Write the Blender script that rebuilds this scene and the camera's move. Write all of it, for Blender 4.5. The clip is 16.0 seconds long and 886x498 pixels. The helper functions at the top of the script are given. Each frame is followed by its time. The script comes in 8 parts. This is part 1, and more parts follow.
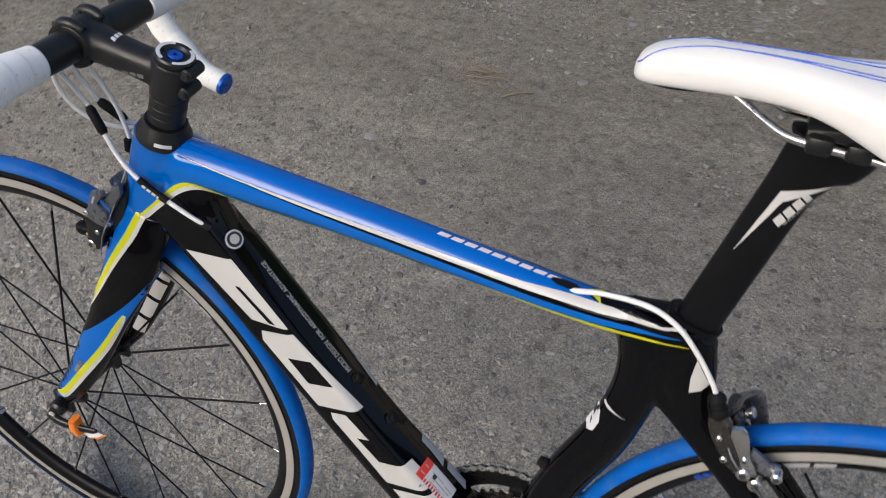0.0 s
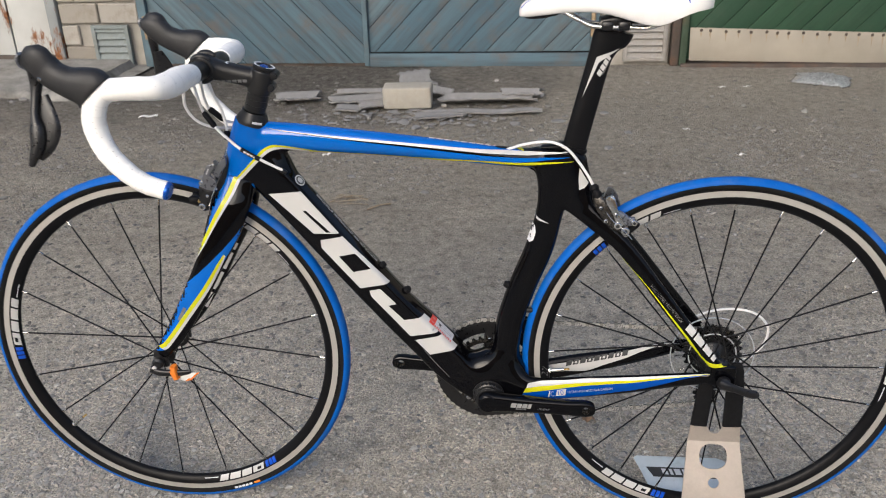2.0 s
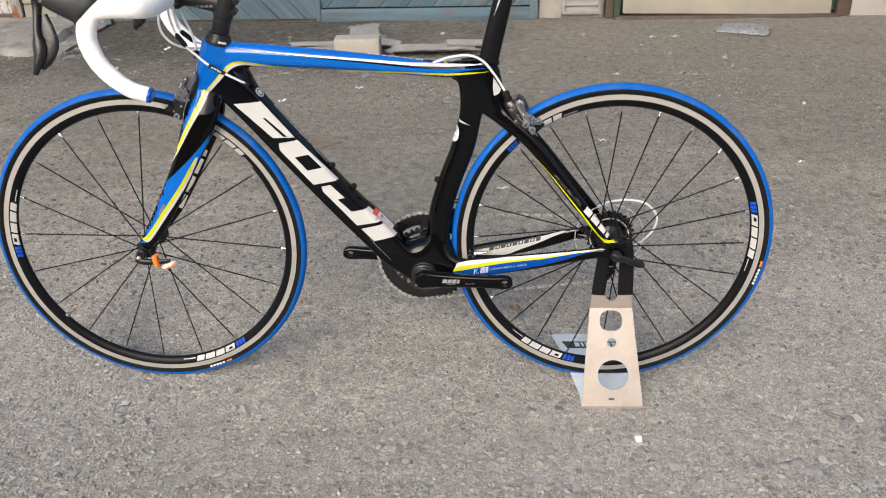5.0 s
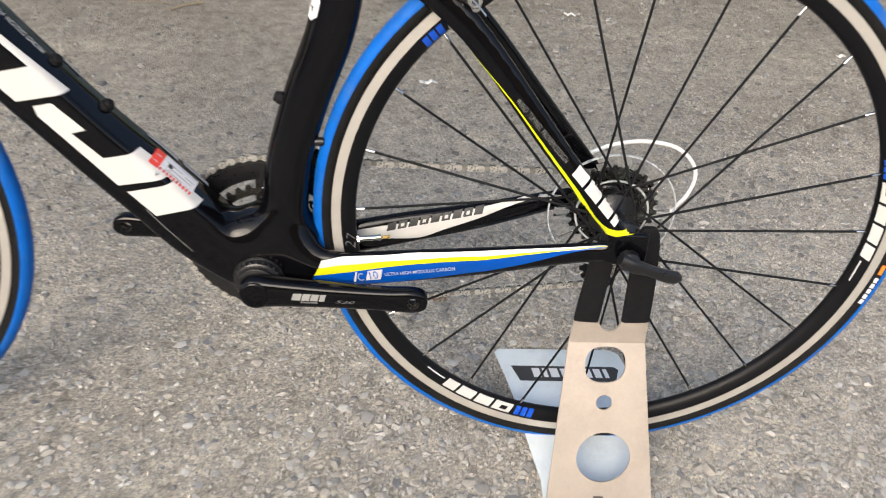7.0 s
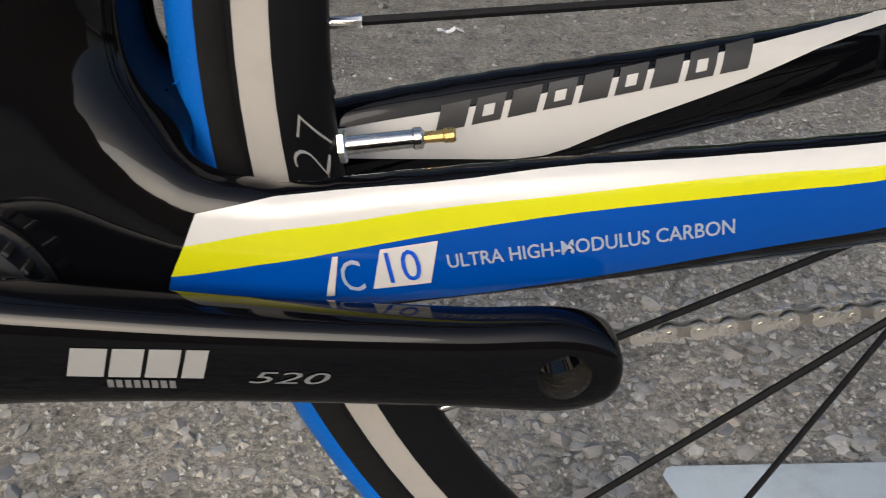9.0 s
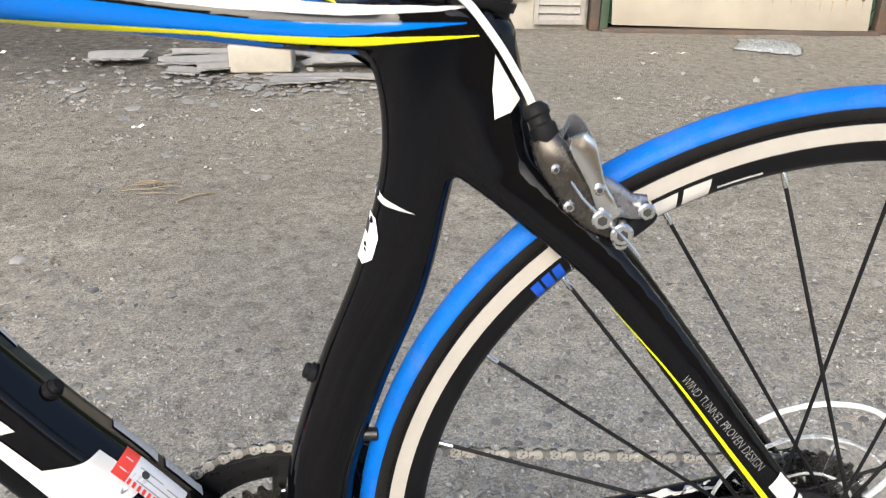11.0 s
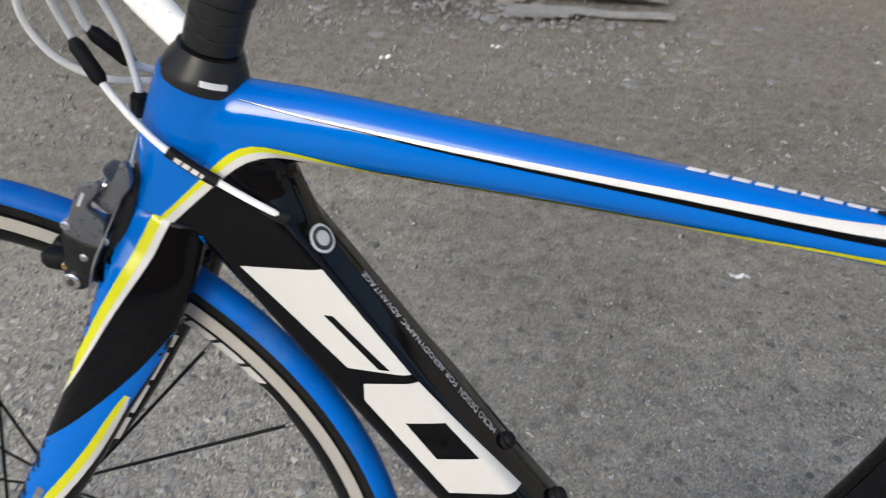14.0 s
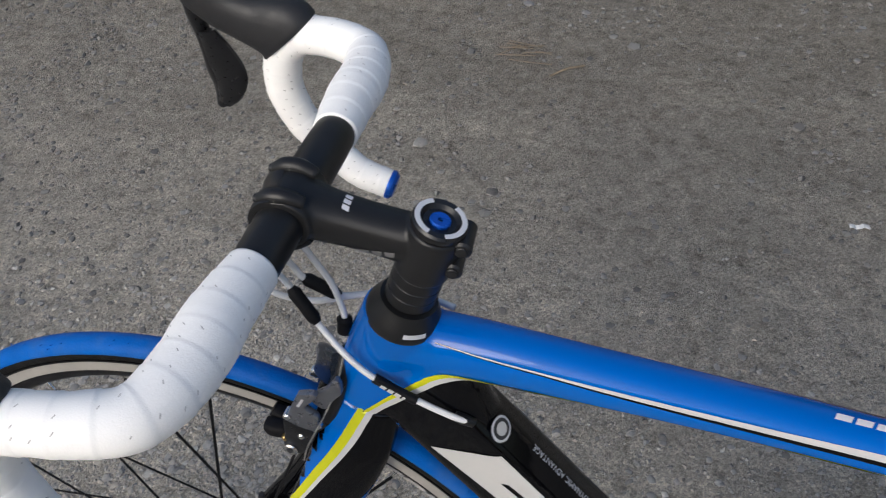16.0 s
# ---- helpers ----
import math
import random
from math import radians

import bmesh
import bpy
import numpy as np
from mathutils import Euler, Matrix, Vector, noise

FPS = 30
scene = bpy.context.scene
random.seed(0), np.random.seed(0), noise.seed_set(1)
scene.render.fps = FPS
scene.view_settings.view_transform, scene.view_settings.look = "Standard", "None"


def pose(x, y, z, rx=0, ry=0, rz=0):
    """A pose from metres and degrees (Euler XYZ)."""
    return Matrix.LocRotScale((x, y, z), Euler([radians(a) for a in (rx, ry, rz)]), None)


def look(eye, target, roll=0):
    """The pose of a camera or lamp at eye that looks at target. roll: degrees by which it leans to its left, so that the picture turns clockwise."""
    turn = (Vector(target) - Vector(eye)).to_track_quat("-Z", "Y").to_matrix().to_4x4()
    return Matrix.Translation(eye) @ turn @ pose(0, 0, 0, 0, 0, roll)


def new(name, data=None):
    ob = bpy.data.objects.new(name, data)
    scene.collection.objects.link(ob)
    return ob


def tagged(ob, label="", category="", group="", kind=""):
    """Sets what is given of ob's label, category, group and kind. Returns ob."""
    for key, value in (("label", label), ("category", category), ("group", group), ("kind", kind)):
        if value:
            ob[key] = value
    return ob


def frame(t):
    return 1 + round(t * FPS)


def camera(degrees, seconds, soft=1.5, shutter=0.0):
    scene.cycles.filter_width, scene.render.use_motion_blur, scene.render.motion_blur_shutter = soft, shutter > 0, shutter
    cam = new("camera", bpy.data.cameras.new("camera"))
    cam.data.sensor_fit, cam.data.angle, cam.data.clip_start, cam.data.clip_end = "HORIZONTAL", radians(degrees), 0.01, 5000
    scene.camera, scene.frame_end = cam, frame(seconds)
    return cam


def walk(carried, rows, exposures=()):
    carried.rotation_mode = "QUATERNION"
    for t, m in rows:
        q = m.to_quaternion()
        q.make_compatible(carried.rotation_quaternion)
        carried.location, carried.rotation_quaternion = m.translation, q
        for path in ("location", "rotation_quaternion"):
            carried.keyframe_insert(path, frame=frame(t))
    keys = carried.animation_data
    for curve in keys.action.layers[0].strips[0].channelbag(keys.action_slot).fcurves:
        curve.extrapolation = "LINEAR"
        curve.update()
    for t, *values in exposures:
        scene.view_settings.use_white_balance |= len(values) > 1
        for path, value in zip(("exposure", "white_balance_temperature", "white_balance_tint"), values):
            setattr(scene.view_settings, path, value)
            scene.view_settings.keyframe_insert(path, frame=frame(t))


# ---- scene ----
from mathutils.bvhtree import BVHTree

cam = camera(55.05, 16.0, soft=1.07, shutter=0.3)
PATH = [
    (0, 0.7073, -0.4994, 1.2279, 48.617, -1.069, 22.409),
    (0.5, 0.6969, -0.6752, 1.2193, 53.074, 0.897, 15.445),
    (1, 0.6945, -0.8780, 1.1893, 56.645, 1.632, 11.897),
    (1.5, 0.6729, -1.0593, 1.1665, 60.127, 1.796, 8.943),
    (2, 0.6386, -1.2749, 1.1683, 64.302, 1.374, 4.999),
    (2.5, 0.6505, -1.4539, 1.1653, 67.098, 1.171, 5.957),
    (3, 0.6949, -1.6277, 1.1621, 67.598, 1.542, 4.936),
    (3.2, 0.7006, -1.6767, 1.1700, 67.745, 1.100, 4.863),
    (5.3, 0.7038, -1.5397, 1.1616, 60.773, 1.275, 1.891),
    (5.5, 0.7091, -1.4792, 1.1157, 59.740, 1.537, 2.225),
    (6, 0.6829, -1.2517, 1.0682, 55.905, -0.117, -0.343),
    (6.5, 0.7315, -0.9977, 0.9720, 54.815, -1.111, -0.498),
    (7, 0.7554, -0.7581, 0.8711, 53.293, -2.290, -1.027),
    (7.5, 0.7166, -0.5072, 0.7150, 49.431, -4.927, -3.858),
    (8, 0.7051, -0.3281, 0.5649, 47.836, -5.424, -3.588),
    (8.5, 0.7203, -0.2246, 0.4377, 53.863, -3.722, -2.546),
    (9, 0.7161, -0.2263, 0.4215, 57.485, -1.103, -2.385),
    (9.5, 0.6877, -0.2837, 0.4941, 57.926, -0.862, -0.244),
    (10, 0.6918, -0.3846, 0.6398, 59.042, -0.960, -0.343),
    (10.2, 0.6916, -0.4290, 0.6847, 61.761, -1.046, -1.184),
    (12.3, 0.6972, -0.4712, 0.8438, 66.539, 0.491, 1.176),
    (12.5, 0.6766, -0.4811, 0.8357, 67.774, 0.658, 2.393),
    (13, 0.5775, -0.5022, 0.8419, 68.553, 0.398, 6.285),
    (13.5, 0.5027, -0.4691, 0.8568, 68.824, 2.280, 8.508),
    (14, 0.4191, -0.4117, 0.9603, 56.416, -1.966, 10.126),
    (14.5, 0.3899, -0.4013, 1.0976, 51.956, -1.617, 11.937),
    (15, 0.3661, -0.4247, 1.1849, 50.069, -0.211, 10.925),
    (15.5, 0.3632, -0.3591, 1.2156, 47.162, 0.947, 12.361),
    (16, 0.3376, -0.3125, 1.2124, 44.135, 2.155, 14.628),
]
EXPOSURES = [(0.0, 0.22, 6250, 10), (0.5, 0.65, 6350, 10), (1.0, 0.55, 6350, 10), (2.0, 0.4, 6350, 10), (3.0, 0.5, 6400, 9), (5.5, 0.72, 6450, 10), (7.0, 1.02, 6650, 9), (7.5, 1.1, 6600, 9), (8.0, 1.0, 6750, 9), (8.5, 0.45, 6500, 9), (9.0, 0.42, 6480, 9), (9.5, 0.78, 6520, 8), (10.0, 1.35, 6500, 8), (12.5, 0.93, 6380, 8), (13.0, 0.62, 6300, 8), (13.5, 0.68, 6200, 7), (14.5, 0.38, 6150, 8), (16.0, 0.05, 6050, 9)]
walk(cam, [(t, pose(*row)) for t, *row in PATH], EXPOSURES)

# ---- light: a bright overcast evening sky over a lane between garages ----
world = bpy.data.worlds.new("sky")
world.use_nodes = True
scene.world = world
wn = world.node_tree.nodes
sky = wn.new("ShaderNodeTexSky")
sky.sky_type = "NISHITA"
sky.sun_disc = False
sky.sun_elevation, sky.sun_rotation = radians(32), radians(200)
sky.air_density, sky.dust_density, sky.ozone_density = 1.0, 4.0, 1.2
wn["Background"].inputs["Strength"].default_value = 0.15
world.node_tree.links.new(sky.outputs[0], wn["Background"].inputs["Color"])
sun = new("sun", bpy.data.lights.new("sun", "SUN"))
sun.data.energy, sun.data.angle, sun.data.color = 1.1, radians(40), (1.0, 0.955, 0.885)
sun.matrix_world = look((-3.4, -9.4, 6.2), (0, 0, 0))


# ---- materials ----
def nodes_of(name):
    m = bpy.data.materials.new(name)
    m.use_nodes = True
    nt = m.node_tree
    return m, nt, nt.nodes["Principled BSDF"]


def noise_node(nt, vec, scale, detail=4.0, rough=0.55):
    n = nt.nodes.new("ShaderNodeTexNoise")
    n.inputs["Scale"].default_value, n.inputs["Detail"].default_value, n.inputs["Roughness"].default_value = scale, detail, rough
    nt.links.new(vec, n.inputs["Vector"])
    return n


def ramp_node(nt, fac, stops):
    r = nt.nodes.new("ShaderNodeValToRGB")
    while len(r.color_ramp.elements) < len(stops):
        r.color_ramp.elements.new(0.5)
    for e, (p, c) in zip(r.color_ramp.elements, stops):
        e.position, e.color = p, (*c, 1) if len(c) == 3 else c
    nt.links.new(fac, r.inputs[0])
    return r


def mix_node(nt, fac, a, b, mode="MIX"):
    m = nt.nodes.new("ShaderNodeMix")
    m.data_type, m.blend_type = "RGBA", mode
    for sock, val in ((m.inputs[0], fac), (m.inputs[6], a), (m.inputs[7], b)):
        if isinstance(val, bpy.types.NodeSocket):
            nt.links.new(val, sock)
        else:
            sock.default_value = (*val, 1) if isinstance(val, tuple) else val
    return m.outputs[2]


def bump_node(nt, height, strength, distance, normal=None):
    b = nt.nodes.new("ShaderNodeBump")
    b.inputs["Strength"].default_value, b.inputs["Distance"].default_value = strength, distance
    nt.links.new(height, b.inputs["Height"])
    if normal:
        nt.links.new(normal, b.inputs["Normal"])
    return b.outputs[0]


def tint(c, f):
    return tuple(min(1.0, v * f) for v in c)


def surface(name, base, rough=0.5, metal=0.0, var=0.12, scale=30.0, grain=400.0, bump=0.0, coat=0.0, rvar=0.1, spec=0.5, dirt=None, dirt_amount=0.3):
    """A plain material with mottling at two scales, uneven gloss and fine relief."""
    m, nt, p = nodes_of(name)
    tc = nt.nodes.new("ShaderNodeTexCoord").outputs["Object"]
    big, fine = noise_node(nt, tc, scale), noise_node(nt, tc, grain, 3.0)
    lo, hi = tint(base, 1 - var), tint(base, 1 + var)
    col = ramp_node(nt, big.outputs[0], [(0.3, lo), (0.7, hi)]).outputs[0]
    col = mix_node(nt, 0.25, col, ramp_node(nt, fine.outputs[0], [(0.3, tint(base, 1 - var)), (0.7, tint(base, 1 + var))]).outputs[0])
    if dirt:
        d = noise_node(nt, tc, scale * 0.6, 8.0, 0.7)
        col = mix_node(nt, ramp_node(nt, d.outputs[0], [(0.5, (0, 0, 0)), (0.72, (dirt_amount,) * 3)]).outputs[0], col, dirt)
    nt.links.new(col, p.inputs["Base Color"])
    p.inputs["Metallic"].default_value = metal
    p.inputs["Specular IOR Level"].default_value = spec
    p.inputs["Coat Weight"].default_value = coat
    p.inputs["Coat Roughness"].default_value = 0.04
    r = nt.nodes.new("ShaderNodeMapRange")
    nt.links.new(noise_node(nt, tc, scale * 2.3, 5.0).outputs[0], r.inputs[0])
    r.inputs[1].default_value, r.inputs[2].default_value = 0.3, 0.7
    r.inputs[3].default_value, r.inputs[4].default_value = max(0.02, rough - rvar), min(1, rough + rvar)
    nt.links.new(r.outputs[0], p.inputs["Roughness"])
    if bump:
        nt.links.new(bump_node(nt, fine.outputs[0], 0.6, bump), p.inputs["Normal"])
    return m


M_BLUE = surface("blue_gloss_paint", (0.0003, 0.118, 0.50), 0.04, var=0.04, scale=8, rvar=0.012, spec=0.5)
M_BLACK = surface("black_gloss_paint", (0.0022, 0.0022, 0.0030), 0.05, var=0.2, scale=12, rvar=0.015, spec=0.26)
M_MATTE = surface("black_matte_carbon", (0.006, 0.006, 0.007), 0.36, var=0.2, scale=20, rvar=0.06, spec=0.15)
M_WHITE = surface("white_gloss_print", (0.56, 0.55, 0.53), 0.2, var=0.03, scale=25, coat=0.0, rvar=0.05)
M_YELLOW = surface("yellow_gloss_print", (0.56, 0.57, 0.008), 0.2, var=0.03, scale=25, coat=0.0, rvar=0.05)
# darker copy of the frame blue, only for the chain stay stripes
M_DEEPBLUE = surface("darkened_blue_gloss_print", (0.0006, 0.058, 0.315), 0.1, var=0.04, scale=12, rvar=0.02, spec=0.3)
M_PRINTBLUE = surface("blue_print", (0.006, 0.075, 0.50), 0.25, var=0.05, scale=25, rvar=0.05)
M_GREY = surface("grey_print", (0.15, 0.15, 0.15), 0.3, var=0.06, scale=30)
M_TAPE = surface("white_cork_tape", (0.965, 0.95, 0.91), 0.6, var=0.02, scale=45, grain=900, bump=0.0002, dirt=(0.74, 0.70, 0.64), dirt_amount=0.10)
M_PERF = surface("tape_perforation", (0.48, 0.46, 0.43), 0.8)
M_SADDLE = surface("white_saddle_cover", (0.76, 0.75, 0.73), 0.42, var=0.03, scale=30, grain=700, bump=0.0003, dirt=(0.55, 0.5, 0.45), dirt_amount=0.22)
M_HOSE = surface("white_cable_housing", (0.80, 0.79, 0.77), 0.32, var=0.03, scale=60, rvar=0.05)
M_RUBBER = surface("black_rubber", (0.007, 0.007, 0.008), 0.62, spec=0.16, var=0.2, scale=60, grain=600, bump=0.0003)
M_STEM = surface("satin_black_aluminium", (0.013, 0.013, 0.0135), 0.38, spec=0.35, var=0.15, scale=30, rvar=0.06)
M_HOOD = surface("black_hood_rubber", (0.020, 0.020, 0.021), 0.5, spec=0.4, var=0.15, scale=50, grain=800, bump=0.0003)
M_TREAD = surface("blue_tyre_rubber", (0.002, 0.108, 0.45), 0.5, spec=0.16, var=0.10, scale=40, grain=500, bump=0.0006, dirt=(0.10, 0.16, 0.26), dirt_amount=0.35)
M_WALL = surface("black_tyre_sidewall", (0.010, 0.0097, 0.0095), 0.66, spec=0.14, var=0.25, scale=50, grain=700, bump=0.0005)
M_RIM = surface("black_anodised_rim", (0.006, 0.006, 0.007), 0.36, spec=0.14, var=0.2, scale=40, rvar=0.05)
M_TRACK = surface("machined_brake_track", (0.47, 0.445, 0.405), 0.42, metal=0.35, var=0.06, scale=60, rvar=0.06)
M_ALU = surface("satin_grey_aluminium", (0.20, 0.205, 0.225), 0.30, metal=0.7, var=0.08, scale=70, rvar=0.06)
M_DARKALU = surface("dark_grey_anodised", (0.075, 0.069, 0.062), 0.26, metal=0.75, var=0.1, scale=70, rvar=0.06)
M_CHROME = surface("bright_steel", (0.68, 0.67, 0.65), 0.2, metal=1.0, var=0.06, scale=90, rvar=0.06)
M_STEELBLACK = surface("black_oxide_steel", (0.010, 0.010, 0.011), 0.34, metal=0.1, var=0.15, scale=90)
M_CHAIN = surface("nickel_chain_steel", (0.58, 0.56, 0.52), 0.30, metal=0.7, var=0.2, scale=120, rvar=0.1)
# darker copy of the chain steel, sets the inner links off from the outer
M_LINK = surface("darkened_inner_link_steel", (0.30, 0.29, 0.265), 0.34, metal=0.7, var=0.2, scale=120, rvar=0.1)
M_ROLLER = surface("oiled_dark_steel", (0.018, 0.017, 0.016), 0.4, metal=0.3, var=0.3, scale=120, rvar=0.1)
M_SPROCKET = surface("grey_sprocket_steel", (0.085, 0.084, 0.083), 0.3, metal=0.8, var=0.2, scale=120, rvar=0.1)
M_BRASS = surface("brass", (0.62, 0.42, 0.16), 0.3, metal=0.95, var=0.1, scale=100)
M_ORANGE = surface("orange_tag_plastic", (0.85, 0.22, 0.02), 0.45, var=0.06)
M_RED = surface("red_print", (0.72, 0.05, 0.03), 0.4, var=0.05)
M_LABEL = surface("paper_label", (0.66, 0.66, 0.67), 0.4, var=0.06)
M_LETTER = surface("pale_blue_grey_print", (0.30, 0.36, 0.46), 0.35, var=0.05)
M_TAG = surface("dull_pale_print", (0.29, 0.285, 0.275), 0.4, var=0.06)
M_BLUECAP = surface("blue_anodised", (0.01, 0.10, 0.50), 0.3, metal=0.5, var=0.08)
M_STAND = surface("galvanised_plate", (0.50, 0.44, 0.38), 0.42, metal=0.45, var=0.12, scale=25, grain=300, rvar=0.08, dirt=(0.28, 0.23, 0.18), dirt_amount=0.4)
M_STANDBASE = surface("pale_painted_plate", (0.70, 0.76, 0.78), 0.4, metal=0.2, var=0.08, scale=25, rvar=0.08, dirt=(0.3, 0.28, 0.25), dirt_amount=0.35)
M_SIGNBLACK = surface("black_label_print", (0.03, 0.03, 0.03), 0.45, var=0.1)
M_PAPER = surface("white_paper_scrap", (0.75, 0.74, 0.71), 0.8, var=0.06)
M_TWIG = surface("dry_straw", (0.24, 0.19, 0.13), 0.85, var=0.25, scale=50)
M_LEAF = surface("dry_orange_leaf", (0.30, 0.19, 0.115), 0.8, var=0.25, scale=60)
M_SHEET = surface("weathered_grey_slate_sheet", (0.225, 0.22, 0.215), 0.85, var=0.2, scale=14, grain=200, bump=0.001, dirt=(0.14, 0.12, 0.10), dirt_amount=0.6)
M_FOAM = surface("cream_silicate_block", (0.37, 0.345, 0.295), 0.9, var=0.1, scale=22, grain=300, bump=0.001, dirt=(0.33, 0.28, 0.21), dirt_amount=0.5)
M_IRON = surface("rusty_dark_iron", (0.07, 0.055, 0.045), 0.75, var=0.3, scale=12, grain=150, bump=0.001, dirt=(0.16, 0.07, 0.03), dirt_amount=0.6)
M_HINGE = surface("tan_rusted_hinge", (0.30, 0.22, 0.13), 0.7, var=0.3, scale=30, dirt=(0.15, 0.07, 0.03), dirt_amount=0.6)
M_GREENIRON = surface("dark_green_painted_iron", (0.045, 0.07, 0.045), 0.6, var=0.25, scale=10, grain=150, bump=0.0006, dirt=(0.12, 0.07, 0.04), dirt_amount=0.6)
M_BLUEIRON = surface("faded_blue_painted_iron", (0.10, 0.155, 0.185), 0.7, var=0.25, scale=9, grain=150, bump=0.0006, dirt=(0.13, 0.10, 0.08), dirt_amount=0.7)
M_VENT = surface("grey_painted_louvre", (0.27, 0.255, 0.235), 0.7, var=0.15, scale=16, dirt=(0.16, 0.12, 0.09), dirt_amount=0.55)
M_VENTBLUE = surface("blue_grey_painted_louvre", (0.19, 0.22, 0.22), 0.7, var=0.18, scale=16, dirt=(0.12, 0.10, 0.08), dirt_amount=0.6)
M_CONCRETE = surface("worn_concrete", (0.25, 0.24, 0.22), 0.9, var=0.35, scale=9, grain=90, bump=0.006, dirt=(0.085, 0.078, 0.064), dirt_amount=0.95)
M_MORTAR = surface("grey_mortar", (0.31, 0.29, 0.255), 0.95, var=0.2, scale=12, grain=200, bump=0.002)
M_ROOF = surface("grey_roof_sheet", (0.20, 0.19, 0.18), 0.8, var=0.2, scale=3, grain=60, bump=0.002)
# evening sunlight is put into this colour, to reflect in the black paint
M_OPPOSITE = surface("warm_tinted_unseen_wall", (0.52, 0.30, 0.13), 0.9, var=0.25, scale=2, grain=60, bump=0.003)
M_FARWALL = surface("grey_plaster_wall", (0.34, 0.32, 0.29), 0.9, var=0.2, scale=2, grain=60, bump=0.003)


def plank_material(name, c1, c2, worn, grey):
    """Old painted boards: each board its own shade, streaks along it, worn patches of bare wood."""
    m, nt, p = nodes_of(name)
    tc = nt.nodes.new("ShaderNodeTexCoord").outputs["Object"]
    info = nt.nodes.new("ShaderNodeObjectInfo")
    add = nt.nodes.new("ShaderNodeVectorMath")
    sc = nt.nodes.new("ShaderNodeVectorMath")
    sc.operation = "MULTIPLY_ADD"
    nt.links.new(tc, sc.inputs[0])
    sc.inputs[1].default_value = (2.0, 30.0, 30.0)
    comb = nt.nodes.new("ShaderNodeCombineXYZ")
    mul = nt.nodes.new("ShaderNodeMath")
    mul.operation, mul.inputs[1].default_value = "MULTIPLY", 37.0
    nt.links.new(info.outputs["Random"], mul.inputs[0])
    nt.links.new(mul.outputs[0], comb.inputs[0])
    nt.links.new(comb.outputs[0], sc.inputs[2])
    streak = noise_node(nt, sc.outputs[0], 1.0, 6.0, 0.65)
    nt.links.new(tc, add.inputs[0])
    nt.links.new(comb.outputs[0], add.inputs[1])
    patch = noise_node(nt, add.outputs[0], 5.0, 6.0, 0.65)
    col = mix_node(nt, info.outputs["Random"], c1, c2)
    col = mix_node(nt, ramp_node(nt, streak.outputs[0], [(0.42, (0, 0, 0)), (0.72, (0.75, 0.75, 0.75))]).outputs[0], col, grey)
    col = mix_node(nt, ramp_node(nt, patch.outputs[0], [(0.50, (0, 0, 0)), (0.68, (0.70, 0.70, 0.70))]).outputs[0], col, worn)
    nt.links.new(col, p.inputs["Base Color"])
    p.inputs["Roughness"].default_value = 0.78
    nt.links.new(bump_node(nt, streak.outputs[0], 0.7, 0.003), p.inputs["Normal"])
    return m


M_BLUEPLANK = plank_material("faded_blue_boards", (0.066, 0.122, 0.160), (0.112, 0.170, 0.200), (0.125, 0.107, 0.093), (0.058, 0.066, 0.073))
M_GREENPLANK = plank_material("green_painted_boards", (0.017, 0.055, 0.029), (0.023, 0.067, 0.034), (0.034, 0.062, 0.036), (0.013, 0.040, 0.022))


def brick_material():
    m, nt, p = nodes_of("pale_silicate_brick")
    tc = nt.nodes.new("ShaderNodeTexCoord").outputs["Object"]
    info = nt.nodes.new("ShaderNodeObjectInfo")
    col = ramp_node(nt, info.outputs["Random"], [(0.0, (0.245, 0.22, 0.187)), (0.5, (0.31, 0.285, 0.248)), (1.0, (0.37, 0.347, 0.31))]).outputs[0]
    n1, n2 = noise_node(nt, tc, 18.0, 7.0, 0.7), noise_node(nt, tc, 160.0, 3.0)
    col = mix_node(nt, ramp_node(nt, n1.outputs[0], [(0.48, (0, 0, 0)), (0.7, (0.7, 0.7, 0.7))]).outputs[0], col, (0.22, 0.19, 0.15))
    nt.links.new(col, p.inputs["Base Color"])
    p.inputs["Roughness"].default_value = 0.9
    nt.links.new(bump_node(nt, n2.outputs[0], 0.7, 0.002, bump_node(nt, n1.outputs[0], 0.5, 0.004)), p.inputs["Normal"])
    return m


M_BRICK = brick_material()


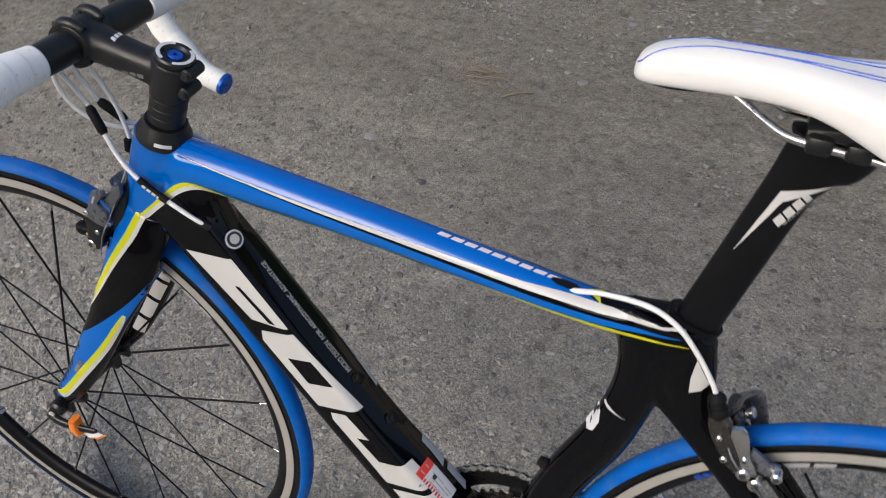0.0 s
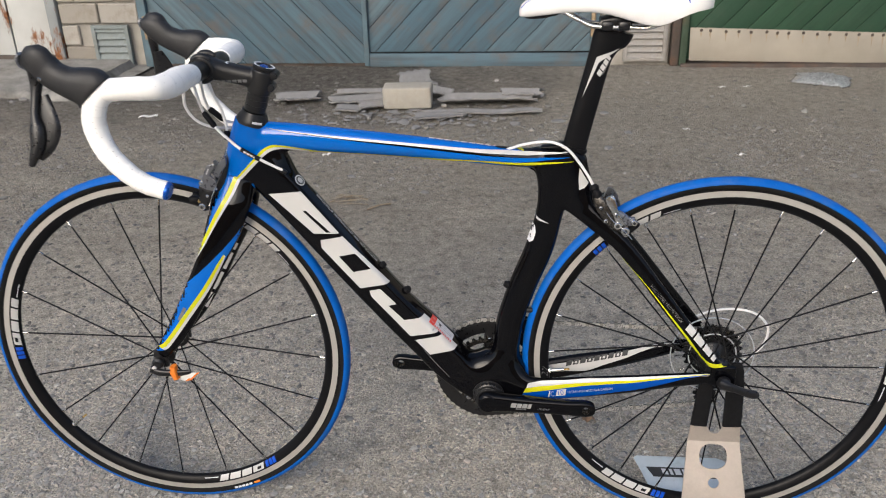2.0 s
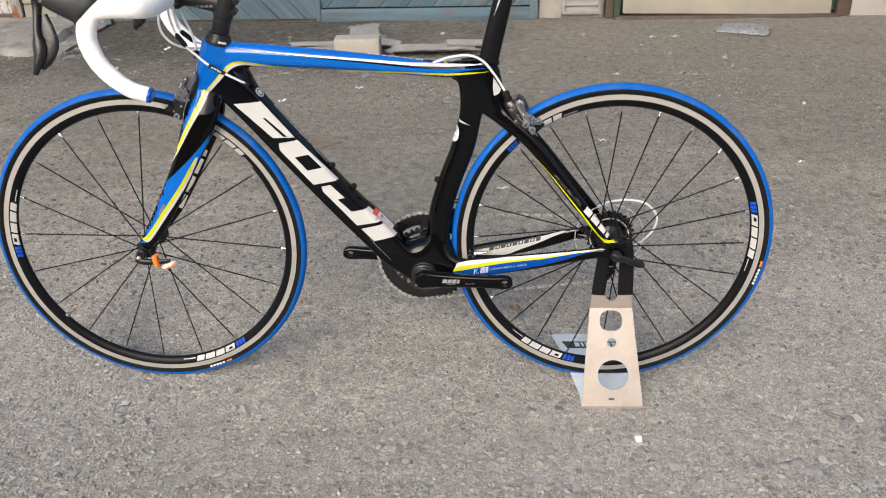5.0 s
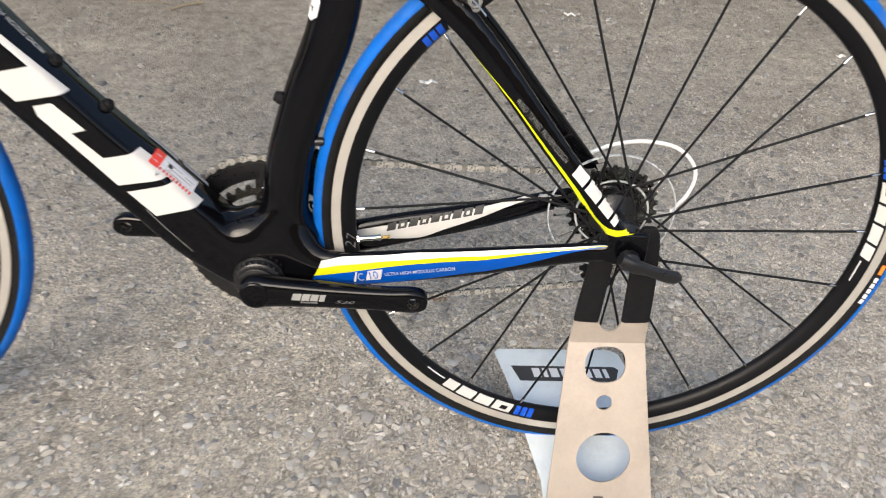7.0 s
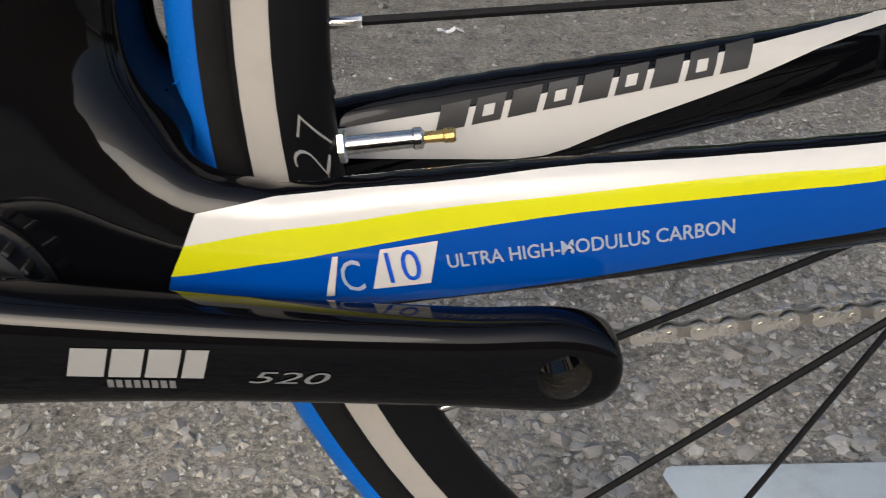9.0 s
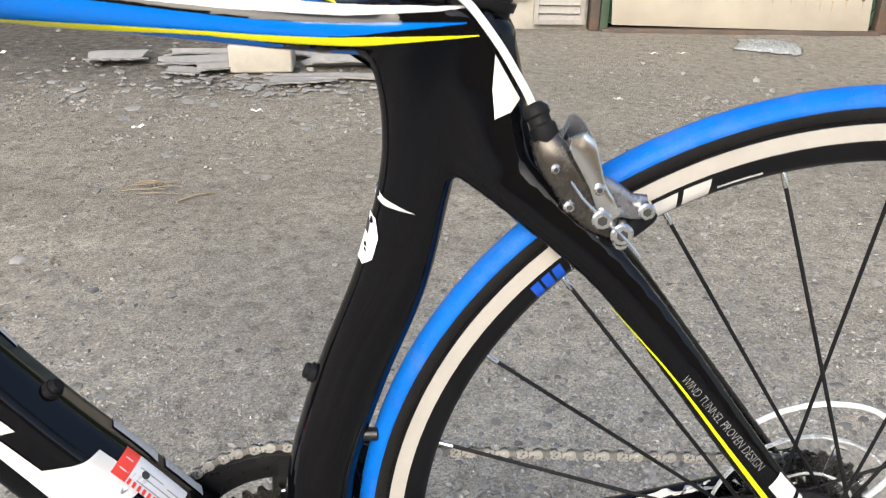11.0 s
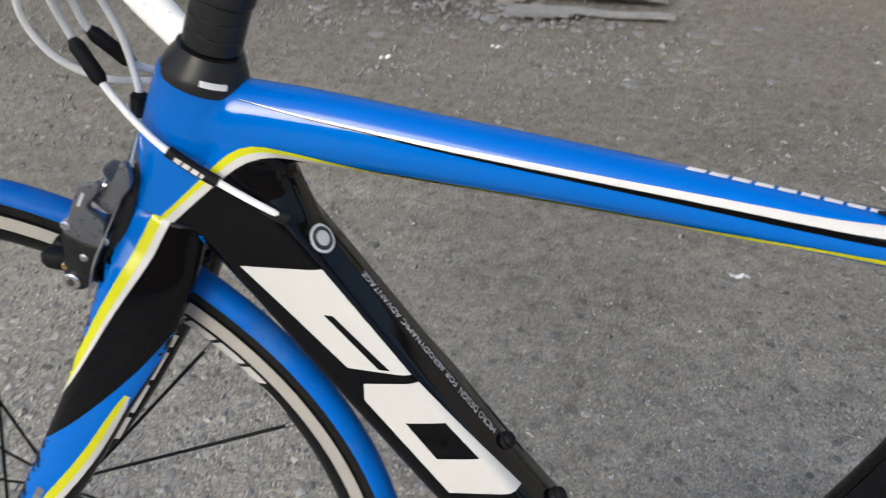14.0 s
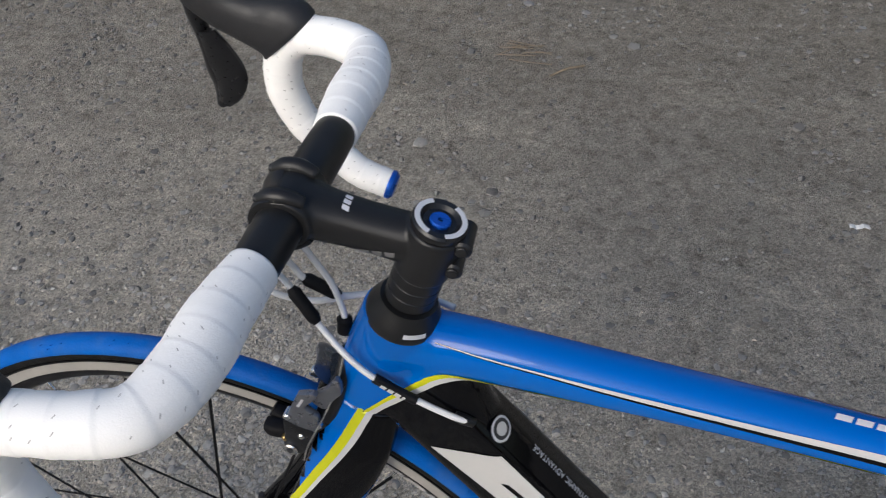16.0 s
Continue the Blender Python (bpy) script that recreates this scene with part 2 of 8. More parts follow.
def rusty_door_material(name, paint, rust_at, low=0.0):
    m, nt, p = nodes_of(name)
    tc = nt.nodes.new("ShaderNodeTexCoord").outputs["Object"]
    st = nt.nodes.new("ShaderNodeMapping")
    st.inputs["Scale"].default_value = (1.0, 1.0, 0.35)
    nt.links.new(tc, st.inputs[0])
    n1, n2 = noise_node(nt, st.outputs[0], 6.0, 9.0, 0.72), noise_node(nt, tc, 60.0, 4.0)
    # rust starts from the splashed lower edge
    sep = nt.nodes.new("ShaderNodeSeparateXYZ")
    nt.links.new(tc, sep.inputs[0])
    rise = nt.nodes.new("ShaderNodeMapRange")
    nt.links.new(sep.outputs[2], rise.inputs[0])
    rise.inputs[1].default_value, rise.inputs[2].default_value, rise.inputs[3].default_value, rise.inputs[4].default_value = 0.05, 0.6, low, 0.0
    more = nt.nodes.new("ShaderNodeMath")
    nt.links.new(n1.outputs[0], more.inputs[0])
    nt.links.new(rise.outputs[0], more.inputs[1])
    mask = ramp_node(nt, more.outputs[0], [(rust_at, (0, 0, 0)), (rust_at + 0.05, (1, 1, 1))]).outputs[0]
    rust = ramp_node(nt, n2.outputs[0], [(0.3, (0.10, 0.035, 0.012)), (0.7, (0.30, 0.12, 0.04))]).outputs[0]
    col = ramp_node(nt, noise_node(nt, tc, 4.0, 5.0).outputs[0], [(0.35, tint(paint, 0.82)), (0.65, paint)]).outputs[0]
    nt.links.new(mix_node(nt, mask, col, rust), p.inputs["Base Color"])
    p.inputs["Roughness"].default_value = 0.7
    nt.links.new(bump_node(nt, n1.outputs[0], 0.4, 0.004), p.inputs["Normal"])
    return m


M_RUSTDOOR = rusty_door_material("rusty_white_sheet_metal", (0.53, 0.54, 0.52), 0.60, 0.07)
M_POST = rusty_door_material("pale_blue_rusted_post", (0.30, 0.32, 0.32), 0.545, 0.04)
M_STREAK = surface("thin_rust_stain", (0.30, 0.235, 0.165), 0.8, var=0.2, scale=40)
M_STRIP = rusty_door_material("cream_sheet_metal", (0.35, 0.315, 0.258), 0.68)


def ground_material():
    """Worn gravelly asphalt: aggregate of many greys in a dusty binder, earth towards the garages."""
    m, nt, p = nodes_of("worn_gravel_asphalt")
    tc = nt.nodes.new("ShaderNodeTexCoord").outputs["Object"]
    sep = nt.nodes.new("ShaderNodeSeparateXYZ")
    nt.links.new(tc, sep.inputs[0])
    warp = nt.nodes.new("ShaderNodeVectorMath")
    warp.operation = "MULTIPLY_ADD"
    nt.links.new(noise_node(nt, tc, 70.0, 3.0).outputs["Color"], warp.inputs[0])
    warp.inputs[1].default_value = (0.016, 0.016, 0.0)
    nt.links.new(tc, warp.inputs[2])
    big = noise_node(nt, tc, 0.9, 6.0, 0.6)
    mid = noise_node(nt, tc, 7.0, 6.0, 0.65)
    dust = noise_node(nt, tc, 170.0, 7.0, 0.82)
    col = ramp_node(nt, mid.outputs[0], [(0.3, (0.242, 0.233, 0.216)), (0.7, (0.338, 0.326, 0.303))]).outputs[0]
    col = mix_node(nt, ramp_node(nt, dust.outputs[0], [(0.45, (0, 0, 0)), (0.57, (0.9, 0.9, 0.9))]).outputs[0], col, (0.47, 0.445, 0.40))
    col = mix_node(nt, ramp_node(nt, dust.outputs[0], [(0.38, (0.9, 0.9, 0.9)), (0.46, (0, 0, 0))]).outputs[0], col, (0.085, 0.08, 0.072))
    height = None
    for scale, cover, bright in ((45.0, 0.05, 1.0), (85.0, 0.17, 1.0), (150.0, 0.42, 1.0), (280.0, 0.6, 0.95)):
        v = nt.nodes.new("ShaderNodeTexVoronoi")
        v.inputs["Scale"].default_value = scale
        v.inputs["Randomness"].default_value = 1.0
        nt.links.new(warp.outputs[0], v.inputs["Vector"])
        sc = nt.nodes.new("ShaderNodeSeparateColor")
        nt.links.new(v.outputs["Color"], sc.inputs[0])
        on = nt.nodes.new("ShaderNodeMath")
        on.operation, on.inputs[1].default_value = "LESS_THAN", cover
        nt.links.new(sc.outputs[0], on.inputs[0])
        edge = ramp_node(nt, v.outputs["Distance"], [(0.36, (1, 1, 1)), (0.47, (0, 0, 0))])
        gap = ramp_node(nt, v.outputs["Distance"], [(0.44, (0, 0, 0)), (0.50, (0.55, 0.55, 0.55)), (0.60, (0, 0, 0))])
        mul = nt.nodes.new("ShaderNodeMath")
        mul.operation = "MULTIPLY"
        nt.links.new(on.outputs[0], mul.inputs[0])
        nt.links.new(edge.outputs[0], mul.inputs[1])
        mg = nt.nodes.new("ShaderNodeMath")
        mg.operation = "MULTIPLY"
        nt.links.new(on.outputs[0], mg.inputs[0])
        nt.links.new(gap.outputs[0], mg.inputs[1])
        shade = ramp_node(nt, sc.outputs[1], [(0.0, tint((0.14, 0.14, 0.14), bright)), (0.25, tint((0.26, 0.25, 0.228), bright)), (0.65, tint((0.37, 0.353, 0.318), bright)), (0.9, tint((0.46, 0.44, 0.40), bright)), (1.0, tint((0.60, 0.58, 0.54), bright))])
        stone = mix_node(nt, ramp_node(nt, dust.outputs[0], [(0.38, (0.75, 0.75, 0.75)), (0.6, (0, 0, 0))]).outputs[0], shade.outputs[0], (0.20, 0.192, 0.18))
        col = mix_node(nt, mg.outputs[0], col, (0.08, 0.076, 0.07))
        col = mix_node(nt, mul.outputs[0], col, stone)
        wt = nt.nodes.new("ShaderNodeMath")
        wt.operation, wt.inputs[1].default_value = "MULTIPLY", 40.0 / scale
        nt.links.new(mul.outputs[0], wt.inputs[0])
        if height is None:
            height = wt.outputs[0]
        else:
            mx = nt.nodes.new("ShaderNodeMath")
            mx.operation = "MAXIMUM"
            nt.links.new(height, mx.inputs[0])
            nt.links.new(wt.outputs[0], mx.inputs[1])
            height = mx.outputs[0]
    # dusty tracks along the lane, uneven from place to place
    st = nt.nodes.new("ShaderNodeMapping")
    st.inputs["Scale"].default_value = (0.55, 1.5, 1.0)
    nt.links.new(tc, st.inputs[0])
    track = noise_node(nt, st.outputs[0], 2.6, 7.0, 0.62)
    col = mix_node(nt, 1.0, col, ramp_node(nt, track.outputs[0], [(0.32, (0.76, 0.745, 0.725)), (0.5, (0.98, 0.97, 0.955)), (0.66, (1.24, 1.22, 1.18))]).outputs[0], "MULTIPLY")
    # dust and tyre-worn stains at a larger scale
    col = mix_node(nt, ramp_node(nt, big.outputs[0], [(0.40, (0, 0, 0)), (0.64, (0.4, 0.4, 0.4))]).outputs[0], col, (0.235, 0.226, 0.212))
    # earth washed against the garages
    far = nt.nodes.new("ShaderNodeMath")
    far.operation = "MULTIPLY_ADD"
    nt.links.new(mid.outputs[0], far.inputs[0])
    far.inputs[1].default_value = 1.8
    nt.links.new(sep.outputs[1], far.inputs[2])
    earth = ramp_node(nt, dust.outputs[0], [(0.34, (0.12, 0.112, 0.10)), (0.48, (0.22, 0.207, 0.187)), (0.64, (0.33, 0.312, 0.283))]).outputs[0]
    fr = nt.nodes.new("ShaderNodeMapRange")
    nt.links.new(far.outputs[0], fr.inputs[0])
    fr.inputs[1].default_value, fr.inputs[2].default_value, fr.inputs[3].default_value, fr.inputs[4].default_value = 1.2, 3.2, 0.0, 0.72
    col = mix_node(nt, fr.outputs[0], col, earth)
    # the ground is paler on the near side, darker towards the garages
    lane = nt.nodes.new("ShaderNodeMath")
    lane.operation = "MULTIPLY_ADD"
    nt.links.new(big.outputs[0], lane.inputs[0])
    lane.inputs[1].default_value = 1.2
    nt.links.new(sep.outputs[1], lane.inputs[2])
    tone = ramp_node(nt, lane.outputs[0], [(0.0, (1.62, 1.58, 1.49)), (0.5, (1.45, 1.41, 1.325)), (1.0, (0.96, 0.925, 0.865))])
    rng_ = nt.nodes.new("ShaderNodeMapRange")
    nt.links.new(lane.outputs[0], rng_.inputs[0])
    rng_.inputs[1].default_value, rng_.inputs[2].default_value = 0.0, 2.2
    nt.links.new(rng_.outputs[0], tone.inputs[0])
    col = mix_node(nt, 1.0, col, tone.outputs[0], "MULTIPLY")
    # crumbs, scuffs and pits from hand to finger size
    crumb = noise_node(nt, tc, 26.0, 9.0, 0.78)
    col = mix_node(nt, 1.0, col, ramp_node(nt, crumb.outputs[0], [(0.36, (0.64, 0.632, 0.62)), (0.46, (1.06, 1.06, 1.05)), (0.55, (1.24, 1.24, 1.235)), (0.66, (1.58, 1.57, 1.54))]).outputs[0], "MULTIPLY")
    # darker brown patch spread out from the blue gates and the concrete
    patch_at = nt.nodes.new("ShaderNodeVectorMath")
    patch_at.operation = "DISTANCE"
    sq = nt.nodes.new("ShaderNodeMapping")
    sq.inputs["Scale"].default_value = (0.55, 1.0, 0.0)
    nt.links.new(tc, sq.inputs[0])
    nt.links.new(sq.outputs[0], patch_at.inputs[0])
    patch_at.inputs[1].default_value = (-0.62, 3.45, 0.0)
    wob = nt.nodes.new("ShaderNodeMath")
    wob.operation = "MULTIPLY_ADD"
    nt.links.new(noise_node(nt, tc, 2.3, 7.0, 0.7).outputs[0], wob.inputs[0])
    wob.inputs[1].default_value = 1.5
    nt.links.new(patch_at.outputs["Value"], wob.inputs[2])
    patch_mix = nt.nodes.new("ShaderNodeMapRange")
    nt.links.new(wob.outputs[0], patch_mix.inputs[0])
    patch_mix.inputs[1].default_value, patch_mix.inputs[2].default_value, patch_mix.inputs[3].default_value, patch_mix.inputs[4].default_value = 1.3, 2.1, 0.9, 0.0
    patch_col = ramp_node(nt, crumb.outputs[0], [(0.36, (0.042, 0.038, 0.033)), (0.5, (0.088, 0.081, 0.072)), (0.64, (0.17, 0.159, 0.143))]).outputs[0]
    col = mix_node(nt, patch_mix.outputs[0], col, patch_col)
    bright = nt.nodes.new("ShaderNodeBrightContrast")
    nt.links.new(col, bright.inputs[0])
    bright.inputs[1].default_value, bright.inputs[2].default_value = 0.0, 0.06
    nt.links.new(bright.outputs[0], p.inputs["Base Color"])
    p.inputs["Roughness"].default_value = 0.9
    p.inputs["Specular IOR Level"].default_value = 0.3
    p.inputs["Sheen Weight"].default_value, p.inputs["Sheen Roughness"].default_value = 0.05, 0.5
    nb = bump_node(nt, height, 0.9, 0.006)
    nb = bump_node(nt, dust.outputs[0], 0.9, 0.006, nb)
    nb = bump_node(nt, crumb.outputs[0], 0.9, 0.012, nb)
    nt.links.new(nb, p.inputs["Normal"])
    return m


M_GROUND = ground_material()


def pebble_material(name, stops):
    m, nt, p = nodes_of(name)
    geo = nt.nodes.new("ShaderNodeNewGeometry")
    tc = nt.nodes.new("ShaderNodeTexCoord").outputs["Object"]
    col = ramp_node(nt, geo.outputs["Random Per Island"], stops).outputs[0]
    n = noise_node(nt, tc, 220.0, 4.0, 0.7)
    col = mix_node(nt, ramp_node(nt, n.outputs[0], [(0.4, (0, 0, 0)), (0.7, (0.5, 0.5, 0.5))]).outputs[0], col, (0.20, 0.185, 0.165))
    nt.links.new(col, p.inputs["Base Color"])
    p.inputs["Roughness"].default_value = 0.85
    nt.links.new(bump_node(nt, n.outputs[0], 0.5, 0.0015), p.inputs["Normal"])
    return m


M_PEBBLE = pebble_material("mixed_pebbles", [(0.0, (0.12, 0.125, 0.135)), (0.08, (0.22, 0.215, 0.205)), (0.25, (0.34, 0.315, 0.27)), (0.42, (0.30, 0.295, 0.28)), (0.55, (0.40, 0.37, 0.31)), (0.68, (0.38, 0.33, 0.285)), (0.78, (0.355, 0.345, 0.32)), (0.92, (0.44, 0.42, 0.375)), (1.0, (0.56, 0.54, 0.49))])
M_DUSTY = pebble_material("dusty_pebbles", [(0.0, (0.09, 0.085, 0.08)), (0.3, (0.17, 0.162, 0.148)), (0.7, (0.25, 0.24, 0.22)), (0.96, (0.29, 0.278, 0.257)), (1.0, (0.36, 0.345, 0.32))])


def clear_plastic(name, colour, rough, ior=1.45):
    m, nt, p = nodes_of(name)
    p.inputs["Base Color"].default_value = (*colour, 1)
    p.inputs["Transmission Weight"].default_value = 1.0
    p.inputs["IOR"].default_value = ior
    tc = nt.nodes.new("ShaderNodeTexCoord").outputs["Object"]
    n = noise_node(nt, tc, 90.0, 4.0)
    r = nt.nodes.new("ShaderNodeMapRange")
    nt.links.new(n.outputs[0], r.inputs[0])
    r.inputs[3].default_value, r.inputs[4].default_value = rough * 0.6, rough * 1.4
    nt.links.new(r.outputs[0], p.inputs["Roughness"])
    return m


M_CLEAR = clear_plastic("clear_plastic_disc", (0.97, 0.97, 0.965), 0.05, 1.25)
M_BAG = surface("crumpled_milky_film", (0.62, 0.64, 0.65), 0.3, var=0.08, scale=40, rvar=0.1)
M_BAG.node_tree.nodes["Principled BSDF"].inputs["Transmission Weight"].default_value = 0.35
# near-black: the shade between the gate boards is put into this colour
M_GAP = surface("painted_joint_shade", (0.012, 0.011, 0.010), 0.9)


# ---- mesh helpers ----
def finish(bm, smooth=True):
    for f in bm.faces:
        f.smooth = smooth
    return bm


def to_mesh(name, bm, material, sharp=35.0):
    me = bpy.data.meshes.new(name)
    bm.normal_update()
    bm.to_mesh(me)
    bm.free()
    if material:
        me.materials.append(material)
    if sharp:
        me.set_sharp_from_angle(angle=radians(sharp))
    return me


def part(name, bm, material, parent=None, label="", sharp=35.0):
    ob = new(name, to_mesh(name, finish(bm), material, sharp))
    if parent:
        ob.parent = parent
    if label:
        tagged(ob, label)
    return ob


def piece(name, me, parent, m):
    """Another object on a mesh that is shared."""
    ob = new(name, me)
    ob.parent = parent
    ob.matrix_basis = m
    return ob


def empty(name, x=0, y=0, z=0):
    ob = new(name)
    ob.location = (x, y, z)
    ob.empty_display_size = 0.05
    return ob


def join(*bms):
    out = bms[0]
    for b in bms[1:]:
        me = bpy.data.meshes.new("tmp")
        b.to_mesh(me)
        b.free()
        out.from_mesh(me)
        bpy.data.meshes.remove(me)
    return out


def moved(bm, m):
    bmesh.ops.transform(bm, matrix=m, verts=bm.verts)
    if m.determinant() < 0:
        bmesh.ops.reverse_faces(bm, faces=bm.faces)
    return bm


def skin(rings, closed=True, caps=True):
    """Faces over a row of rings of equal length."""
    bm = bmesh.new()
    vs = [[bm.verts.new(p) for p in r] for r in rings]
    n = len(rings[0])
    for a, b in zip(vs, vs[1:]):
        for i in range(n if closed else n - 1):
            j = (i + 1) % n
            bm.faces.new((a[i], a[j], b[j], b[i]))
    if caps and closed:
        bm.faces.new(vs[0][::-1])
        bm.faces.new(vs[-1])
    bmesh.ops.recalc_face_normals(bm, faces=bm.faces)
    return bm


def spline(points, n):
    """n points along a smooth curve through the points (any dimension)."""
    P = np.array(points, float)
    if len(P) == 2:
        return [P[0] + (P[1] - P[0]) * i / (n - 1) for i in range(n)]
    d = np.r_[0, np.cumsum(np.linalg.norm(np.diff(P[:, :3], axis=0), axis=1) ** 0.5 + 1e-9)]
    out = []
    for s in np.linspace(0, d[-1], n):
        i = min(max(np.searchsorted(d, s) - 1, 0), len(P) - 2)
        p0, p1, p2, p3 = P[max(i - 1, 0)], P[i], P[i + 1], P[min(i + 2, len(P) - 1)]
        t0, t1, t2, t3 = d[max(i - 1, 0)], d[i], d[i + 1], d[min(i + 2, len(P) - 1)]
        m1 = (p2 - p0) / max(t2 - t0, 1e-9) * (t2 - t1)
        m2 = (p3 - p1) / max(t3 - t1, 1e-9) * (t2 - t1)
        u = (s - t1) / max(t2 - t1, 1e-9)
        out.append((2 * u**3 - 3 * u**2 + 1) * p1 + (u**3 - 2 * u**2 + u) * m1 + (-2 * u**3 + 3 * u**2) * p2 + (u**3 - u**2) * m2)
    return out


def sweep(points, radius, segs=12, n=0, caps=True, flat=1.0, dome=False):
    """A round tube along a smooth curve; points are (x, y, z) or (x, y, z, radius)."""
    pts = spline(points, n) if n else [np.array(p, float) for p in points]
    rad = [p[3] if len(p) > 3 else radius for p in pts]
    pts = [Vector(p[:3]) for p in pts]
    rings, up = [], None
    for i, p in enumerate(pts):
        t = (pts[min(i + 1, len(pts) - 1)] - pts[max(i - 1, 0)]).normalized()
        if up is None:
            up = Vector((0, 1, 0)) if abs(t.y) < 0.9 else Vector((0, 0, 1))
        up = (up - t * up.dot(t)).normalized()
        side = t.cross(up)
        ring = [p + (up * math.cos(a) * flat + side * math.sin(a)) * rad[i] for a in (2 * math.pi * k / segs for k in range(segs))]
        if dome and i in (0, len(pts) - 1):
            extra = []
            for s in (0.35, 0.7, 0.92):
                off = t * rad[i] * (1 - s) * 0.9 * (-1 if i == 0 else 1)
                k = math.sqrt(max(0, 1 - (1 - s) ** 2))
                extra.append([p + off + (v - p) * k for v in ring])
            rings += extra + [ring] if i == 0 else [ring] + extra[::-1]
        else:
            rings.append(ring)
    return skin(rings, True, caps)


def lathe(profile, segs=48, axis="Y", closed=True, start=0.0, end=360.0):
    """A ring or disc about the Y axis from (radius, y) pairs."""
    full = abs(end - start) >= 359.9
    n = segs if full else segs + 1
    bm = bmesh.new()
    rows = []
    for k in range(n):
        a = radians(start + (end - start) * k / segs)
        c, s = math.cos(a), math.sin(a)
        rows.append([bm.verts.new((r * c, y, r * s)) for r, y in profile])
    m = len(profile)
    for k in range(segs):
        a, b = rows[k], rows[(k + 1) % n]
        for i in range(m if closed else m - 1):
            j = (i + 1) % m
            bm.faces.new((a[i], b[i], b[j], a[j]))
    bmesh.ops.remove_doubles(bm, verts=bm.verts, dist=1e-6)
    bmesh.ops.recalc_face_normals(bm, faces=bm.faces)
    return bm


def rbox(sx, sy, sz, bevel=0.002, segs=2, m=None):
    bm = bmesh.new()
    bmesh.ops.create_cube(bm, size=1.0)
    bmesh.ops.scale(bm, vec=(sx, sy, sz), verts=bm.verts)
    if bevel:
        bmesh.ops.bevel(bm, geom=list(bm.edges), offset=bevel, segments=segs, affect="EDGES", profile=0.5)
    return moved(bm, m) if m else bm


def cyl(p0, p1, r0, r1=None, segs=20, bevel=0.0):
    """A rod between two points, its rims chamfered."""
    p0, p1 = Vector(p0), Vector(p1)
    r1 = r0 if r1 is None else r1
    if bevel:
        d = (p1 - p0).normalized() * bevel
        pts = [(*p0, r0 - bevel), (*(p0 + d), r0), (*(p1 - d), r1), (*p1, r1 - bevel)]
    else:
        pts = [(*p0, r0), (*p1, r1)]
    return sweep(pts, r0, segs)


def evaluated(ob):
    me = bpy.data.meshes.new_from_object(ob.evaluated_get(bpy.context.evaluated_depsgraph_get()))
    return me


def flat_shape(polys, thickness=0.0, bevel=0.0):
    """A sheet in the XY plane from closed outlines; inner outlines become holes."""
    cu = bpy.data.curves.new("outline", "CURVE")
    cu.dimensions, cu.fill_mode = "2D", "BOTH"
    cu.extrude, cu.bevel_depth, cu.bevel_resolution = thickness / 2, bevel, 1
    for poly in polys:
        sp = cu.splines.new("POLY")
        sp.points.add(len(poly) - 1)
        for q, (u, v) in zip(sp.points, poly):
            q.co = (u, v, 0, 1)
        sp.use_cyclic_u = True
    ob = new("tmp", cu)
    me = evaluated(ob)
    bm = bmesh.new()
    bm.from_mesh(me)
    bpy.data.objects.remove(ob)
    bpy.data.curves.remove(cu)
    bpy.data.meshes.remove(me)
    bmesh.ops.remove_doubles(bm, verts=bm.verts, dist=1e-5)
    return bm


def text_shape(body, size, shear=0.0, space=1.0, length=0.0, weight=0.0):
    cu = bpy.data.curves.new("words", "FONT")
    cu.body, cu.size, cu.shear, cu.space_character = body, size, shear, space
    cu.align_x, cu.resolution_u, cu.offset = "LEFT", 3, weight
    ob = new("tmp", cu)
    me = evaluated(ob)
    bm = bmesh.new()
    bm.from_mesh(me)
    bpy.data.objects.remove(ob)
    bpy.data.curves.remove(cu)
    bpy.data.meshes.remove(me)
    if length:
        k = length / max(v.co.x for v in bm.verts)
        for v in bm.verts:
            v.co.x *= k
    return bm


def circle(u, v, r, n=24, ry=None):
    return [(u + r * math.cos(2 * math.pi * k / n), v + (ry or r) * math.sin(2 * math.pi * k / n)) for k in range(n)]


